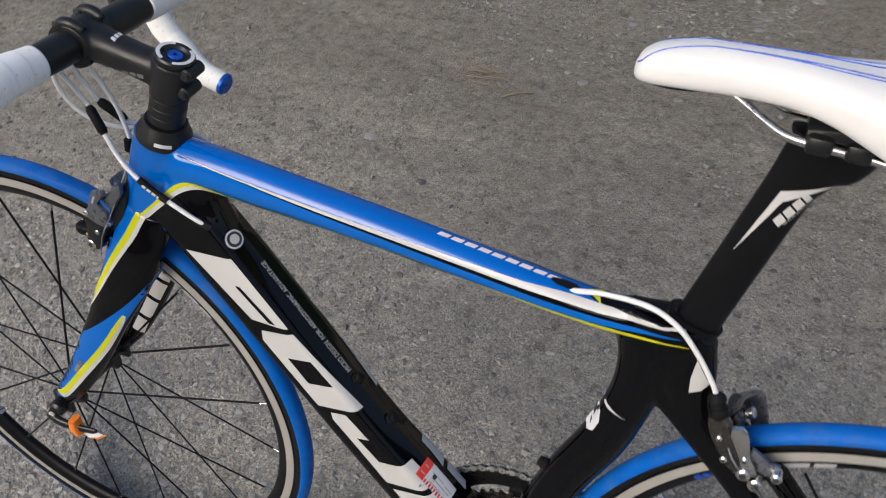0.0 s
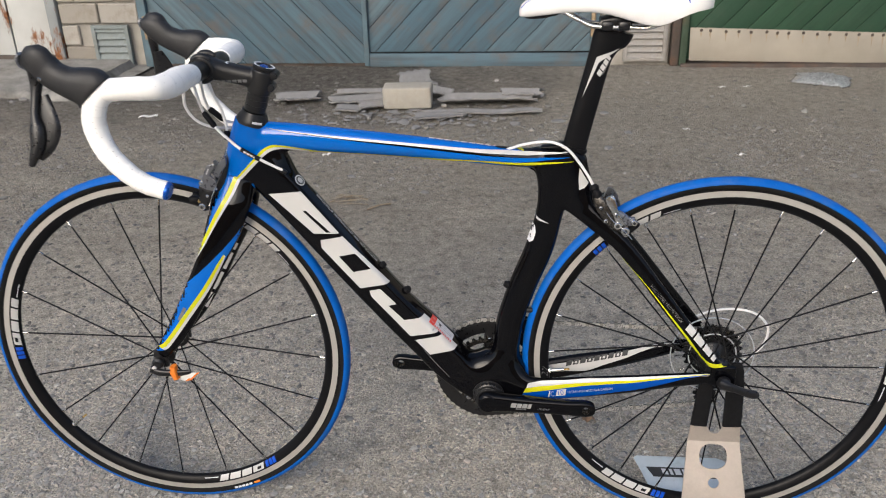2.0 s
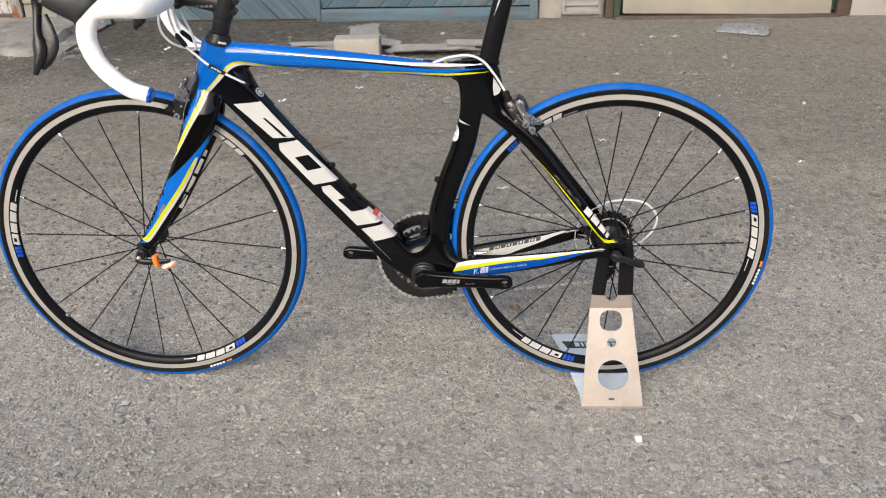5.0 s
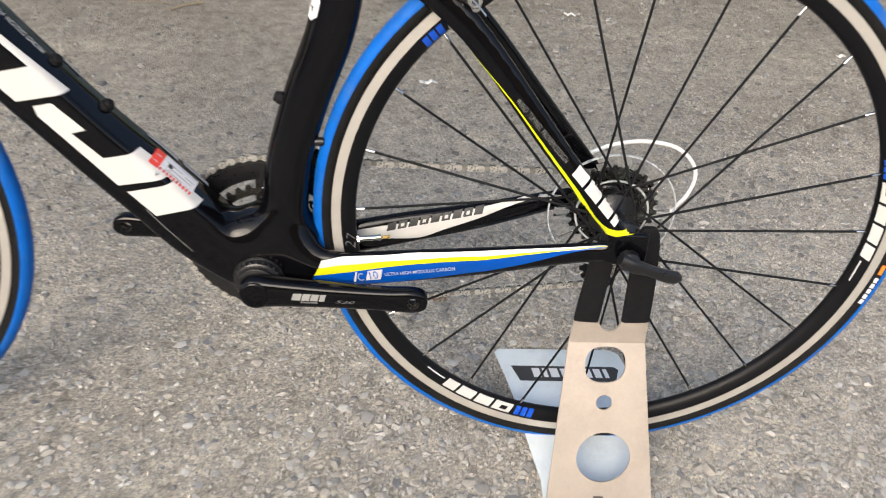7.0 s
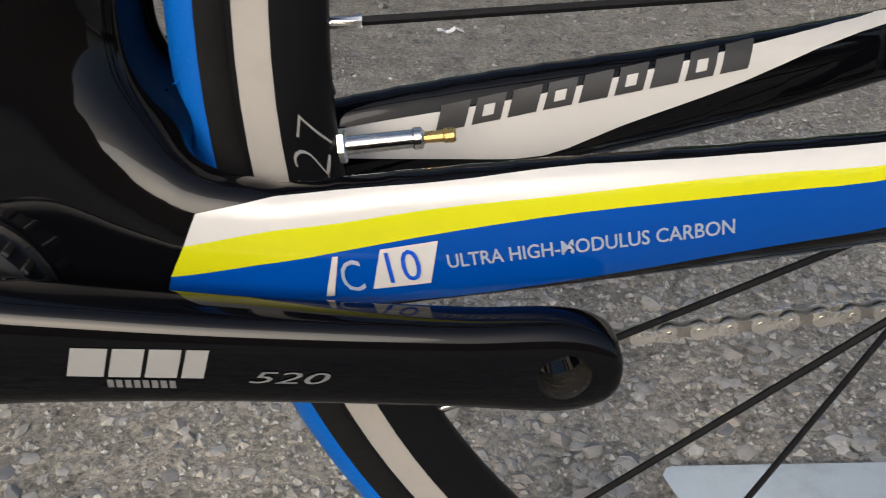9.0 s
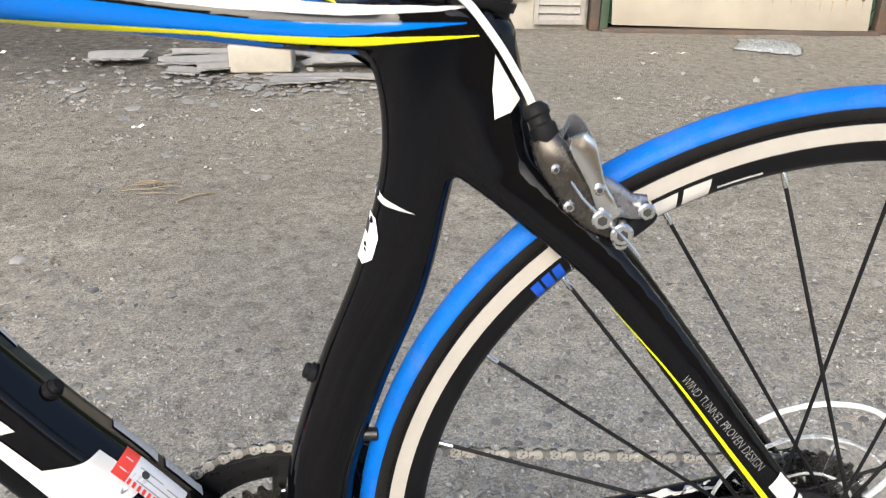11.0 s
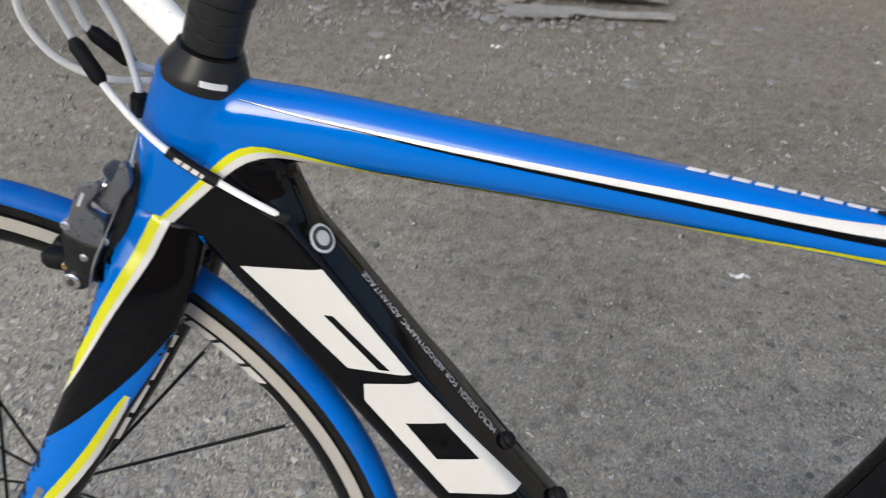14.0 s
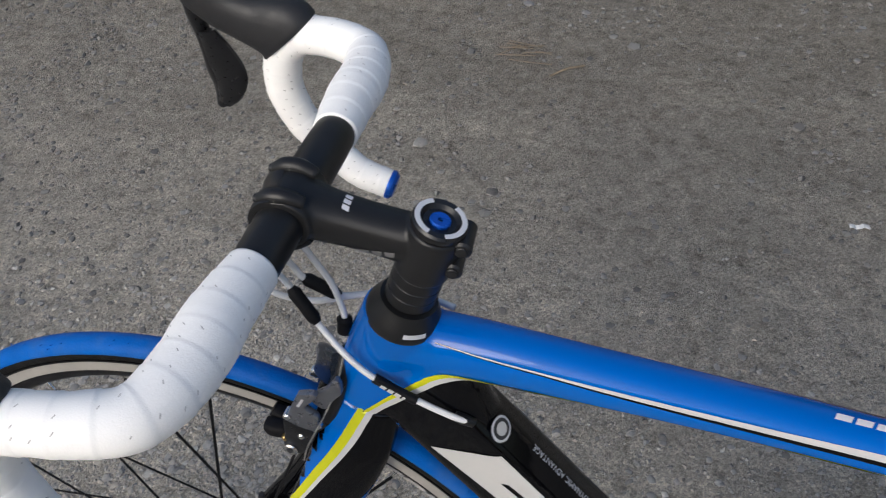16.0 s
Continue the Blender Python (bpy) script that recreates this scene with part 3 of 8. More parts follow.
class Skin:
    """Surfaces on which prints are laid."""

    def __init__(self, *objects):
        from_bm = bmesh.new()
        for ob in objects:
            me = ob.data.copy()
            me.transform(ob.matrix_basis)
            from_bm.from_mesh(me)
            bpy.data.meshes.remove(me)
        bmesh.ops.triangulate(from_bm, faces=from_bm.faces)
        self.tree = BVHTree.FromBMesh(from_bm)
        from_bm.free()

    def lay(self, bm, side, lift=0.0004, grid=0.006):
        """Lays a flat shape, whose x and y are the two axes seen from that side, onto the surface."""
        if grid:
            for axis in (0, 1):
                vals = [v.co[axis] for v in bm.verts]
                if not vals:
                    return bm
                k = math.floor(min(vals) / grid) + 1
                while k * grid < max(vals):
                    no = Vector((0, 0, 0))
                    no[axis] = 1
                    bmesh.ops.bisect_plane(bm, geom=list(bm.verts) + list(bm.edges) + list(bm.faces), plane_co=no * (k * grid), plane_no=no, dist=1e-6)
                    k += 1
        bmesh.ops.triangulate(bm, faces=bm.faces)
        gone = []
        for v in bm.verts:
            a, b = v.co.x, v.co.y
            if side == "left":
                o, d = Vector((a, -0.6, b)), Vector((0, 1, 0))
            elif side == "right":
                o, d = Vector((a, 0.6, b)), Vector((0, -1, 0))
            elif isinstance(side, tuple):
                base, ua, va = side
                w = ua.cross(va)
                o, d = base + ua * a + va * b + w * 0.09, -w
            elif side == "inner":
                o, d = Vector((a, 0.018, b)), Vector((0, 1, 0))
            else:
                o, d = Vector((a, b, 1.6)), Vector((0, 0, -1))
            hit, no, _, _ = self.tree.ray_cast(o, d)
            if isinstance(side, tuple) and (hit is None or (hit - o).length > 0.09):
                gone.append(v)
                continue
            if hit is None:
                # just past the outline: wrap round the edge
                near = o.copy()
                near[2 if side == "top" else 1] = 0.74 if side == "top" else (0.04 if side == "inner" else 0.0)
                hit, no, _, far_off = self.tree.find_nearest(near)
                if hit is None or far_off > 0.03:
                    gone.append(v)
                    continue
                v.co = hit + no * lift
                continue
            if no.dot(d) > 0:
                no = -no
            v.co = hit + no * lift
        bmesh.ops.delete(bm, geom=gone, context="VERTS")
        bmesh.ops.recalc_face_normals(bm, faces=bm.faces)
        for f in bm.faces:
            f.normal_update()
        return bm


def placed(bm, origin, u, slant=None):
    """Puts a flat shape at origin with its x along u; its y at right angles."""
    ux, uy = Vector(u).normalized()
    for v in bm.verts:
        a, b = v.co.x, v.co.y
        v.co = Vector((origin[0] + ux * a - uy * b, origin[1] + uy * a + ux * b, 0))
    return bm


def blocks(widths, height, gap, shear=0.3):
    """A row of slanted blocks that stands for a wordmark."""
    out, x = [], 0.0
    for w in widths:
        out.append([(x, 0), (x + w, 0), (x + w + shear * height, height), (x + shear * height, height)])
        x += w + gap
    return out


def blocks_on(skin_, name, polys, origin, u, material, parent, side="left", lift=0.0006, grid=0.005):
    """Each block of a wordmark as a part of its own."""
    for q in polys:
        part(name, skin_.lay(placed(flat_shape([q]), origin, u), side, lift, grid), material, parent, sharp=0)


# ---- the place: ground and garages ----
def ground():
    n, bm = 0, bmesh.new()
    xs = [-2500, -300, -60, -20, -10, -7, -5, -4] + [-3 + 0.04 * i for i in range(176)] + [5, 7, 10, 20, 60, 300, 2500]
    ys = [-2500, -300, -60, -20, -9, -6, -3, -1.5, -0.8, 0.0, 0.5] + [0.6 + 0.04 * i for i in range(75)] + [4.0, 9, 20, 60, 300, 2500]
    grid = []
    for y in ys:
        row = []
        for x in xs:
            z = 0.0
            if 1.6 < y < 3.57 and abs(x) < 8:
                z = 0.012 * noise.noise((x * 1.3, y * 1.3, 3.0)) * min(1, (y - 1.6) / 1.0)
            if 0.6 < y < 3.57 and -3 <= x <= 4:
                rise = min(1, (y - 0.6) / 0.8) * min(1, (x + 3) / 0.3, (4 - x) / 0.3)
                z += rise * (0.0045 * noise.noise((x * 5, y * 5, 9.0)) + 0.0040 * noise.noise((x * 12, y * 12, 4.0)))
            row.append(bm.verts.new((x, y, z)))
        grid.append(row)
    for a, b in zip(grid, grid[1:]):
        for i in range(len(xs) - 1):
            bm.faces.new((a[i], a[i + 1], b[i + 1], b[i]))
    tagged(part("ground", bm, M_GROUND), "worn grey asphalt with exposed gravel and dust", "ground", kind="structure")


ground()


def stones_into(verts, faces, x, y, z, s, flat, rng, shape=None):
    base, tri = shape or ICO
    k = len(verts)
    rot = rng.uniform(0, 6.3)
    sx, sy = s * rng.uniform(0.75, 1.3), s * rng.uniform(0.75, 1.3)
    c, sn = math.cos(rot), math.sin(rot)
    for bx, by, bz in base:
        j = rng.uniform(0.72, 1.20)
        px, py = bx * sx * j, by * sy * j
        verts.append((x + px * c - py * sn, y + px * sn + py * c, z + bz * s * flat * j))
    faces.extend((a + k, b + k, d + k) for a, b, d in tri)


def icosahedron():
    bm = bmesh.new()
    bmesh.ops.create_icosphere(bm, subdivisions=1, radius=1.0)
    v = [tuple(p.co) for p in bm.verts]
    f = [tuple(p.index for p in q.verts) for q in bm.faces]
    bm.free()
    return v, f


# five-sided crumb with a flat foot
CRUMB = ([(math.cos(1.2566 * k), math.sin(1.2566 * k), 0.0) for k in range(5)] + [(0.1, 0.0, 0.9)], [(k, (k + 1) % 5, 5) for k in range(5)])
ICO = icosahedron()


def gravel(name, count, area, size, label, seed, material, thin=(9.0, 10.0), flat=0.55, category="gravel", shape=None):
    rng = random.Random(seed)
    verts, faces = [], []
    x0, x1, y0, y1 = area
    while len(faces) < count * len((shape or ICO)[1]):
        x, y = rng.uniform(x0, x1), rng.uniform(y0, y1)
        if noise.noise((x * 1.1, y * 1.1, 7.0)) < rng.uniform(-0.7, 0.25):
            continue
        # the cover fades out along the edges and thins towards the garages
        if rng.random() > min(x - x0, x1 - x, y - y0, y1 - y) / 0.3:
            continue
        if rng.random() < (y - thin[0]) / (thin[1] - thin[0]):
            continue
        s = size * (0.45 + rng.random() ** 3 * 1.5)
        stones_into(verts, faces, x, y, s * flat * rng.uniform(-0.45, 0.25), s, flat * rng.uniform(0.8, 1.35), rng, shape)
    me = bpy.data.meshes.new(name)
    me.from_pydata(verts, [], faces)
    me.materials.append(material)
    me.polygons.foreach_set("use_smooth", [True] * len(me.polygons))
    me.set_sharp_from_angle(angle=radians(36))
    tagged(new(name, me), label, category, kind="stuff")


gravel("gravel", 42000, (-1.25, 2.15, -0.95, 1.15), 0.0044, "dense small stones pressed into the asphalt", 3, M_PEBBLE, (-0.2, 0.7))
gravel("gravel_crumbs", 112000, (-0.65, 1.95, -0.82, 1.15), 0.0022, "sharp crumbs and grit between the stones", 17, M_PEBBLE, (0.2, 1.0), 0.8, shape=CRUMB)
gravel("coarse_stones", 520, (-0.7, 1.9, -0.90, 0.55), 0.0080, "larger worn stones standing out of the asphalt", 18, M_PEBBLE, (-0.25, 0.3), 0.5)
gravel("fine_gravel", 21000, (-1.8, 2.6, 0.2, 2.6), 0.0046, "fine stones in the dusty asphalt", 14, M_DUSTY)
gravel("coarse_gravel", 1500, (-2.8, 3.2, 0.9, 3.45), 0.0085, "scattered loose gravel in front of the garages", 4, M_DUSTY)
gravel("stone_chips", 150, (-1.1, 1.2, 1.7, 2.9), 0.017, "flat slate chips strewn over the lane", 21, M_SHEET, flat=0.3, category="stone chips")

WALL_Y = 3.553


def wall_block(name, x0, x1, y0, y1, z0, z1, material, label):
    return tagged(part(name, rbox(x1 - x0, y1 - y0, z1 - z0, 0.006, 1, pose((x0 + x1) / 2, (y0 + y1) / 2, (z0 + z1) / 2)), material), label, "wall", kind="structure")


def brick_mesh(l, h, d=0.03):
    rng = random.Random(int(l * 1000))
    bm = rbox(l, d, h, 0.006, 1)
    for v in bm.verts:
        v.co += Vector((rng.uniform(-1, 1), rng.uniform(-1, 1), rng.uniform(-1, 1))) * 0.0015
    return to_mesh("brick", finish(bm, False), M_BRICK, 0)


BRICKS = {0.0915: (0.180, 0.085), 0.124: (0.232, 0.100)}


def brick_pier(name, x0, x1, hole, label, course=0.0915):
    """A pier of pale brick: a mortar core with each brick laid on its face."""
    core = wall_block(name, x0, x1, WALL_Y + 0.018, WALL_Y + 0.40, -0.05, 2.09, M_MORTAR, label)
    hx0, hx1, hz1 = hole
    rng = random.Random(int(abs(x0) * 100))
    row, z = 0, course / 2
    long, short = BRICKS[course]
    whole, half_brick = brick_mesh(long, course - 0.0105), brick_mesh(short, course - 0.0105)
    while z < 2.05:
        x = x0 + 0.004
        first = row % 2 == 1
        while x < x1 - 0.06:
            half = first or x1 - x < long
            first = False
            w = short if half else long
            if x + w > x1 + 0.02:
                break
            c = x + w / 2
            if not (z < hz1 + 0.04 and hx0 - 0.03 < c < hx1 + 0.03):
                piece("brick", half_brick if half else whole, core, pose(c, WALL_Y + 0.012 + rng.uniform(-0.003, 0.003), z, rng.uniform(-1, 1), rng.uniform(-0.6, 0.6), rng.uniform(-0.8, 0.8)))
            x += w + 0.010
        z += course
        row += 1
    return core


def louvre(x0, x1, z0, z1, material, label):
    vent = empty("wall_vent", (x0 + x1) / 2, WALL_Y, z0)
    w, h = x1 - x0, z1 - z0
    rim = flat_shape([[(-w / 2, 0), (w / 2, 0), (w / 2, h), (-w / 2, h)], [(-w / 2 + 0.018, 0.016), (w / 2 - 0.018, 0.016), (w / 2 - 0.018, h - 0.016), (-w / 2 + 0.018, h - 0.016)]], 0.018, 0.002)
    part("frame", moved(rim, pose(0, -0.012, 0, 90, 0, 0)), material, vent)
    part("backing", rbox(w - 0.02, 0.004, h - 0.02, 0, 1, pose(0, 0.006, h / 2)), M_IRON, vent)
    n = 6
    me = None
    for i in range(n):
        z = 0.030 + (h - 0.05) * i / (n - 1)
        if me is None:
            me = to_mesh("slat", finish(skin([[(sx, -0.020, -0.018), (sx, -0.016, -0.020), (sx, 0.002, 0.014), (sx, -0.001, 0.017)] for sx in (-w / 2 + 0.02, w / 2 - 0.02)]), False), material)
        piece("slat", me, vent, pose(0, 0, z))
    tagged(vent, label, "vent", kind="structure")


brick_pier("wall_pier_1", 1.066, 1.455, (1.197, 1.436, 0.262), "pale silicate brick pier between two garage gates", 0.124)
brick_pier("wall_pier_2", -2.050, -1.565, (-1.86, -1.635, 0.24), "weathered pale block pier beside the blue gate", 0.124)
louvre(1.200, 1.432, 0.030, 0.267, M_VENT, "grey louvred air vent set low in the brick pier")
louvre(-1.858, -1.640, 0.0, 0.245, M_VENTBLUE, "blue-grey louvred air vent set low in the brick pier")
wall_block("wall_north", -9.0, 9.0, WALL_Y + 0.03, WALL_Y + 0.40, 2.09, 2.36, M_FARWALL, "plain wall above the garage gates")
wall_block("wall_backing", -9.0, 9.0, WALL_Y + 0.41, WALL_Y + 0.50, -0.05, 2.36, M_FARWALL, "plain wall closing the garages")
wall_block("wall_east", 2.885, 9.0, WALL_Y + 0.0, WALL_Y + 0.40, -0.05, 2.08, M_FARWALL, "plain plastered garage wall")
wall_block("wall_west", -9.0, -3.02, WALL_Y + 0.0, WALL_Y + 0.40, -0.05, 2.08, M_FARWALL, "plain plastered garage wall")
wall_block("roof_edge", -9.0, 9.0, WALL_Y - 0.15, WALL_Y + 0.55, 2.37, 2.44, M_ROOF, "grey sheet edge of the garage roof")
# unseen wall, added behind the camera to mirror warmly in the gloss
wall_block("wall_south", -12.0, 12.0, -7.4, -7.0, -0.05, 2.7, M_OPPOSITE, "unseen brown wall added behind the camera for warm reflections")


def clip_board(u0, u1, width, corner, slope, rect):
    """The outline of a slanted board cut to the rectangle of its gate leaf."""
    x0, x1, z0, z1 = rect
    d, n = Vector((math.cos(slope), math.sin(slope))), Vector((-math.sin(slope), math.cos(slope)))
    poly = [corner + d * a + n * b for a, b in ((-6, u0), (6, u0), (6, u1), (-6, u1))]
    for axis, lim, sign in ((0, x0, 1), (0, x1, -1), (1, z0, 1), (1, z1, -1)):
        out = []
        for p, q in zip(poly, poly[1:] + poly[:1]):
            ip, iq = (p[axis] - lim) * sign >= 0, (q[axis] - lim) * sign >= 0
            if ip:
                out.append(p)
            if ip != iq:
                out.append(p.lerp(q, (lim - p[axis]) / (q[axis] - p[axis])))
        poly = out
        if len(poly) < 3:
            return None
    return poly


def boarded_leaf(gate, x0, x1, z0, z1, slope, width, material, y, seed, joint=None):
    """Slanted boards; one of their joints passes through the given point."""
    rng = random.Random(seed)
    s = radians(slope)
    corner = Vector((x0, z0)) if slope > 0 else Vector((x0, z1))
    d = Vector((math.cos(s), math.sin(s)))
    u = -3.2
    if joint:
        u += ((Vector(joint) - corner).dot(Vector((-d.y, d.x))) - u) % width
    while u < 3.2:
        poly = clip_board(u + 0.0035, u + width - 0.0035, width, corner, s, (x0, x1, z0, z1))
        u += width
        if poly is None:
            continue
        c = sum(poly, Vector((0, 0))) / len(poly)
        inv = [Vector(((p - c).dot(d), (p - c).dot(Vector((-d.y, d.x))))) for p in poly]
        keep = [p for k, p in enumerate(inv) if (p - inv[k - 1]).length > 0.012]
        if len(keep) < 3 or max((a - b).length for a in keep for b in keep) < 0.05:
            continue
        bm = flat_shape([[tuple(p) for p in keep]], 0.016, 0.002)
        ob = part("plank", bm, material, gate, sharp=30)
        ob.matrix_basis = pose(c.x, y + rng.uniform(-0.004, 0.004), c.y, 90, 0, 0) @ pose(0, 0, 0, 0, 0, slope)


def blue_gate():
    gate = empty("door_1", 0, 0, 0)
    boarded_leaf(gate, -1.508, -0.262, 0.02, 2.00, -46.7, 0.116, M_BLUEPLANK, WALL_Y + 0.01, 5, (-1.221, 0.629))
    boarded_leaf(gate, -0.229, 1.012, 0.084, 2.00, 46, 0.1135, M_BLUEPLANK, WALL_Y + 0.01, 6, (-0.037, 0.085))
    boarded_leaf(gate, -0.229, 1.012, 0.004, 0.080, 0, 0.0780, M_BLUEPLANK, WALL_Y - 0.012, 7)
    # black sheet added behind the boards, painted shade for the joints
    part("backing", rbox(2.54, 0.02, 2.02, 0, 1, pose(-0.248, WALL_Y + 0.05, 1.05)), M_GAP, gate)
    for x, w in ((-1.536, 0.05), (-0.2455, 0.028), (1.037, 0.046)):
        part("upright", rbox(w, 0.05, 2.06, 0.004, 2, pose(x, WALL_Y - 0.002, 1.035)), M_BLUEIRON, gate)
    part("sill", rbox(2.58, 0.03, 0.045, 0.005, 2, pose(-0.248, WALL_Y + 0.03, 0.0)), M_IRON, gate)
    for x in (-1.520, 1.026):
        for z in (0.17, 1.2):
            hinge = cyl((x, WALL_Y - 0.038, z), (x, WALL_Y - 0.038, z + 0.13), 0.013, segs=14, bevel=0.003)
            part("hinge", hinge, M_HINGE, gate)
    tagged(gate, "faded blue garage gate of slanted weathered boards", "gate", kind="structure")


def green_gate():
    gate = empty("door_2", 0, 0, 0)
    boarded_leaf(gate, 1.548, 2.79, 0.035, 2.00, 48, 0.107, M_GREENPLANK, WALL_Y + 0.015, 8, (1.597, 0.222))
    # same black sheet, painted shade behind the green boards
    part("backing", rbox(1.36, 0.02, 2.02, 0, 1, pose(2.165, WALL_Y + 0.055, 1.05)), M_GAP, gate)
    for x, w in ((1.479, 0.045), (1.524, 0.038), (2.836, 0.08)):
        part("upright", rbox(w, 0.06, 2.06, 0.004, 2, pose(x, WALL_Y - 0.004, 1.035)), {1.524: M_GREENIRON}.get(x, M_IRON), gate)
    part("sill", rbox(1.30, 0.06, 0.05, 0.005, 2, pose(2.165, WALL_Y - 0.028, -0.006)), M_IRON, gate, "dark rusty sill beam")
    strip = part("kick_plate", flat_shape([[(1.560, 0.034), (2.765, 0.014), (2.752, 0.174), (1.552, 0.214)]], 0.003, 0.0006), M_STRIP, gate, "cream sheet metal strip with rust stains")
    strip.matrix_basis = pose(0, WALL_Y - 0.028, 0, 90, 0, 0)
    rivet = to_mesh("rivet", finish(lathe([(0.0, -0.004), (0.006, -0.003), (0.009, 0.0), (0.0, 0.0)], 10, closed=False)), M_IRON)
    rng = random.Random(2)
    for i in range(17):
        x = 1.60 + i * 0.0695 + rng.uniform(-0.012, 0.012)
        piece("rivet", rivet, strip, pose(0, 0, 0, -90, 0, 0) @ pose(x, -0.002, 0.198 - (x - 1.56) * 0.033 + rng.uniform(-0.003, 0.003)))
        streak = flat_shape([[(x - 0.006, 0.0), (x + 0.005, 0.0), (x + 0.002, -rng.uniform(0.02, 0.07)), (x - 0.001, -0.02)]], 0.0004)
        s = part("rust_streak", streak, M_STREAK, strip)
        s.matrix_basis = pose(0, 0.188 - (x - 1.56) * 0.033, 0.0024)
    tagged(gate, "green garage gate of slanted boards with a cream metal strip", "gate", kind="structure")


def rusty_door():
    gate = empty("door_3", 0, 0, 0)
    for k, (a, b) in enumerate(((-3.00, -2.375), (-2.365, -2.115))):
        leaf = part("panel", rbox(b - a, 0.02, 1.97, 0.004, 2, pose((a + b) / 2, WALL_Y + 0.03, 1.05)), M_RUSTDOOR, gate)
    part("upright", rbox(0.06, 0.06, 2.04, 0.005, 2, pose(-2.082, WALL_Y + 0.01, 1.05)), M_POST, gate, "pale blue steel post with rust")
    part("sill", rbox(0.9, 0.05, 0.03, 0.004, 2, pose(-2.56, WALL_Y + 0.02, 0.055)), M_IRON, gate)
    tagged(gate, "white-painted sheet metal garage door streaked with rust", "door", kind="structure")


blue_gate()
green_gate()
rusty_door()


def concrete_apron():
    rng = random.Random(9)
    bm = bmesh.new()
    nx, rows = 70, []
    prof = [(3.572, 0.050), (3.46, 0.050), (3.35, 0.048), (3.27, 0.050), (3.19, 0.047), (3.12, 0.045), (3.05, 0.042), (2.98, 0.040), (2.93, 0.036), (2.885, 0.030), (2.865, 0.012), (2.85, -0.03)]
    for y, z in prof:
        row = []
        for i in range(nx + 1):
            x = -3.3 + (3.3 - 1.53) * i / nx
            f = 1 if i < nx - 4 else 0.2
            dy = 0.0 if y > 3.5 else 0.07 * noise.noise((x * 2.5, y, 1.0)) + 0.05 * noise.noise((x * 11, y * 2, 5.0)) * max(0, min(1, (3.2 - y) / 0.25))
            row.append(bm.verts.new((x, y + dy, z * f + (0.012 * noise.noise((x * 4, y * 4, 2.0)) + 0.010 * noise.noise((x * 13, y * 13, 6.0)) if 0 < z and y < 3.5 else 0))))
        rows.append(row)
    for a, b in zip(rows, rows[1:]):
        for i in range(nx):
            bm.faces.new((a[i], b[i], b[i + 1], a[i + 1]))
    bmesh.ops.recalc_face_normals(bm, faces=bm.faces)
    tagged(part("pavement", bm, M_CONCRETE), "cracked low concrete apron before a rusty door", "pavement", kind="structure")


concrete_apron()
gravel("rubble", 260, (-3.1, -1.35, 2.68, 3.0), 0.016, "broken concrete rubble along the edge of the apron", 31, M_SHEET, flat=0.5, category="rubble")


# ---- the bicycle ----
R = 0.335
FH, RH, BB = Vector((0, 0, R)), Vector((0.983, 0, R + 0.001)), Vector((0.589, 0, 0.273))


def steer(z, y=0.0, ahead=0.0):
    """A point on the steering axis."""
    return Vector((0.199 + (z - 0.763) * 0.326 - ahead, y, z))


bike = empty("bicycle")
# it leans a little on its stand, away from the lane
bike.rotation_euler = (radians(-3.37), 0, 0)
tagged(bike, "blue and black racing bicycle with white bar tape on a stand", "bicycle")


# half outline of the down tube: a low ridge on top, flat flanks, a blunt belly
ROOF = ((1.05, 0.08), (0.955, 0.50), (0.875, 0.86), (0.81, 0.96), (0.68, 1.0), (0.1, 1.0), (-0.35, 1.0), (-0.70, 1.0), (-0.88, 0.95), (-0.97, 0.75), (-1.0, 0.30))


def roof_loft(stations, n=40):
    """A carbon tube with the ridged section of the down tube."""
    st = spline(stations, n)
    outline = [(c, q) for c, q in ROOF] + [(c, -q) for c, q in reversed(ROOF)]
    rings = []
    for i, s in enumerate(st):
        t = Vector(st[min(i + 1, n - 1)][:3] - st[max(i - 1, 0)][:3])
        t.normalize()
        nrm = Vector((-t.z, 0, t.x))
        rings.append([Vector(s[:3]) + nrm * c * s[3] / 2 + Vector((0, q * s[4] / 2, 0)) for c, q in outline])
    return skin(rings)


def oval_loft(stations, n=40, segs=28, power=0.9, flare=0.0):
    """A carbon tube: stations of x, y, z, depth in the bicycle's plane, width across it."""
    st = spline(stations, n)
    rings = []
    for i, s in enumerate(st):
        t = Vector(st[min(i + 1, n - 1)][:3] - st[max(i - 1, 0)][:3])
        t.y = 0
        t.normalize()
        nrm = Vector((-t.z, 0, t.x))
        ring = []
        for k in range(segs):
            a = 2 * math.pi * k / segs
            c, q = math.cos(a), math.sin(a)
            c, q = math.copysign(abs(c) ** power, c), math.copysign(abs(q) ** power, q)
            ring.append(Vector(s[:3]) + nrm * c * s[3] / 2 + Vector((0, q * s[4] / 2 * (1 + flare * c), 0)))
        rings.append(ring)
    return skin(rings)


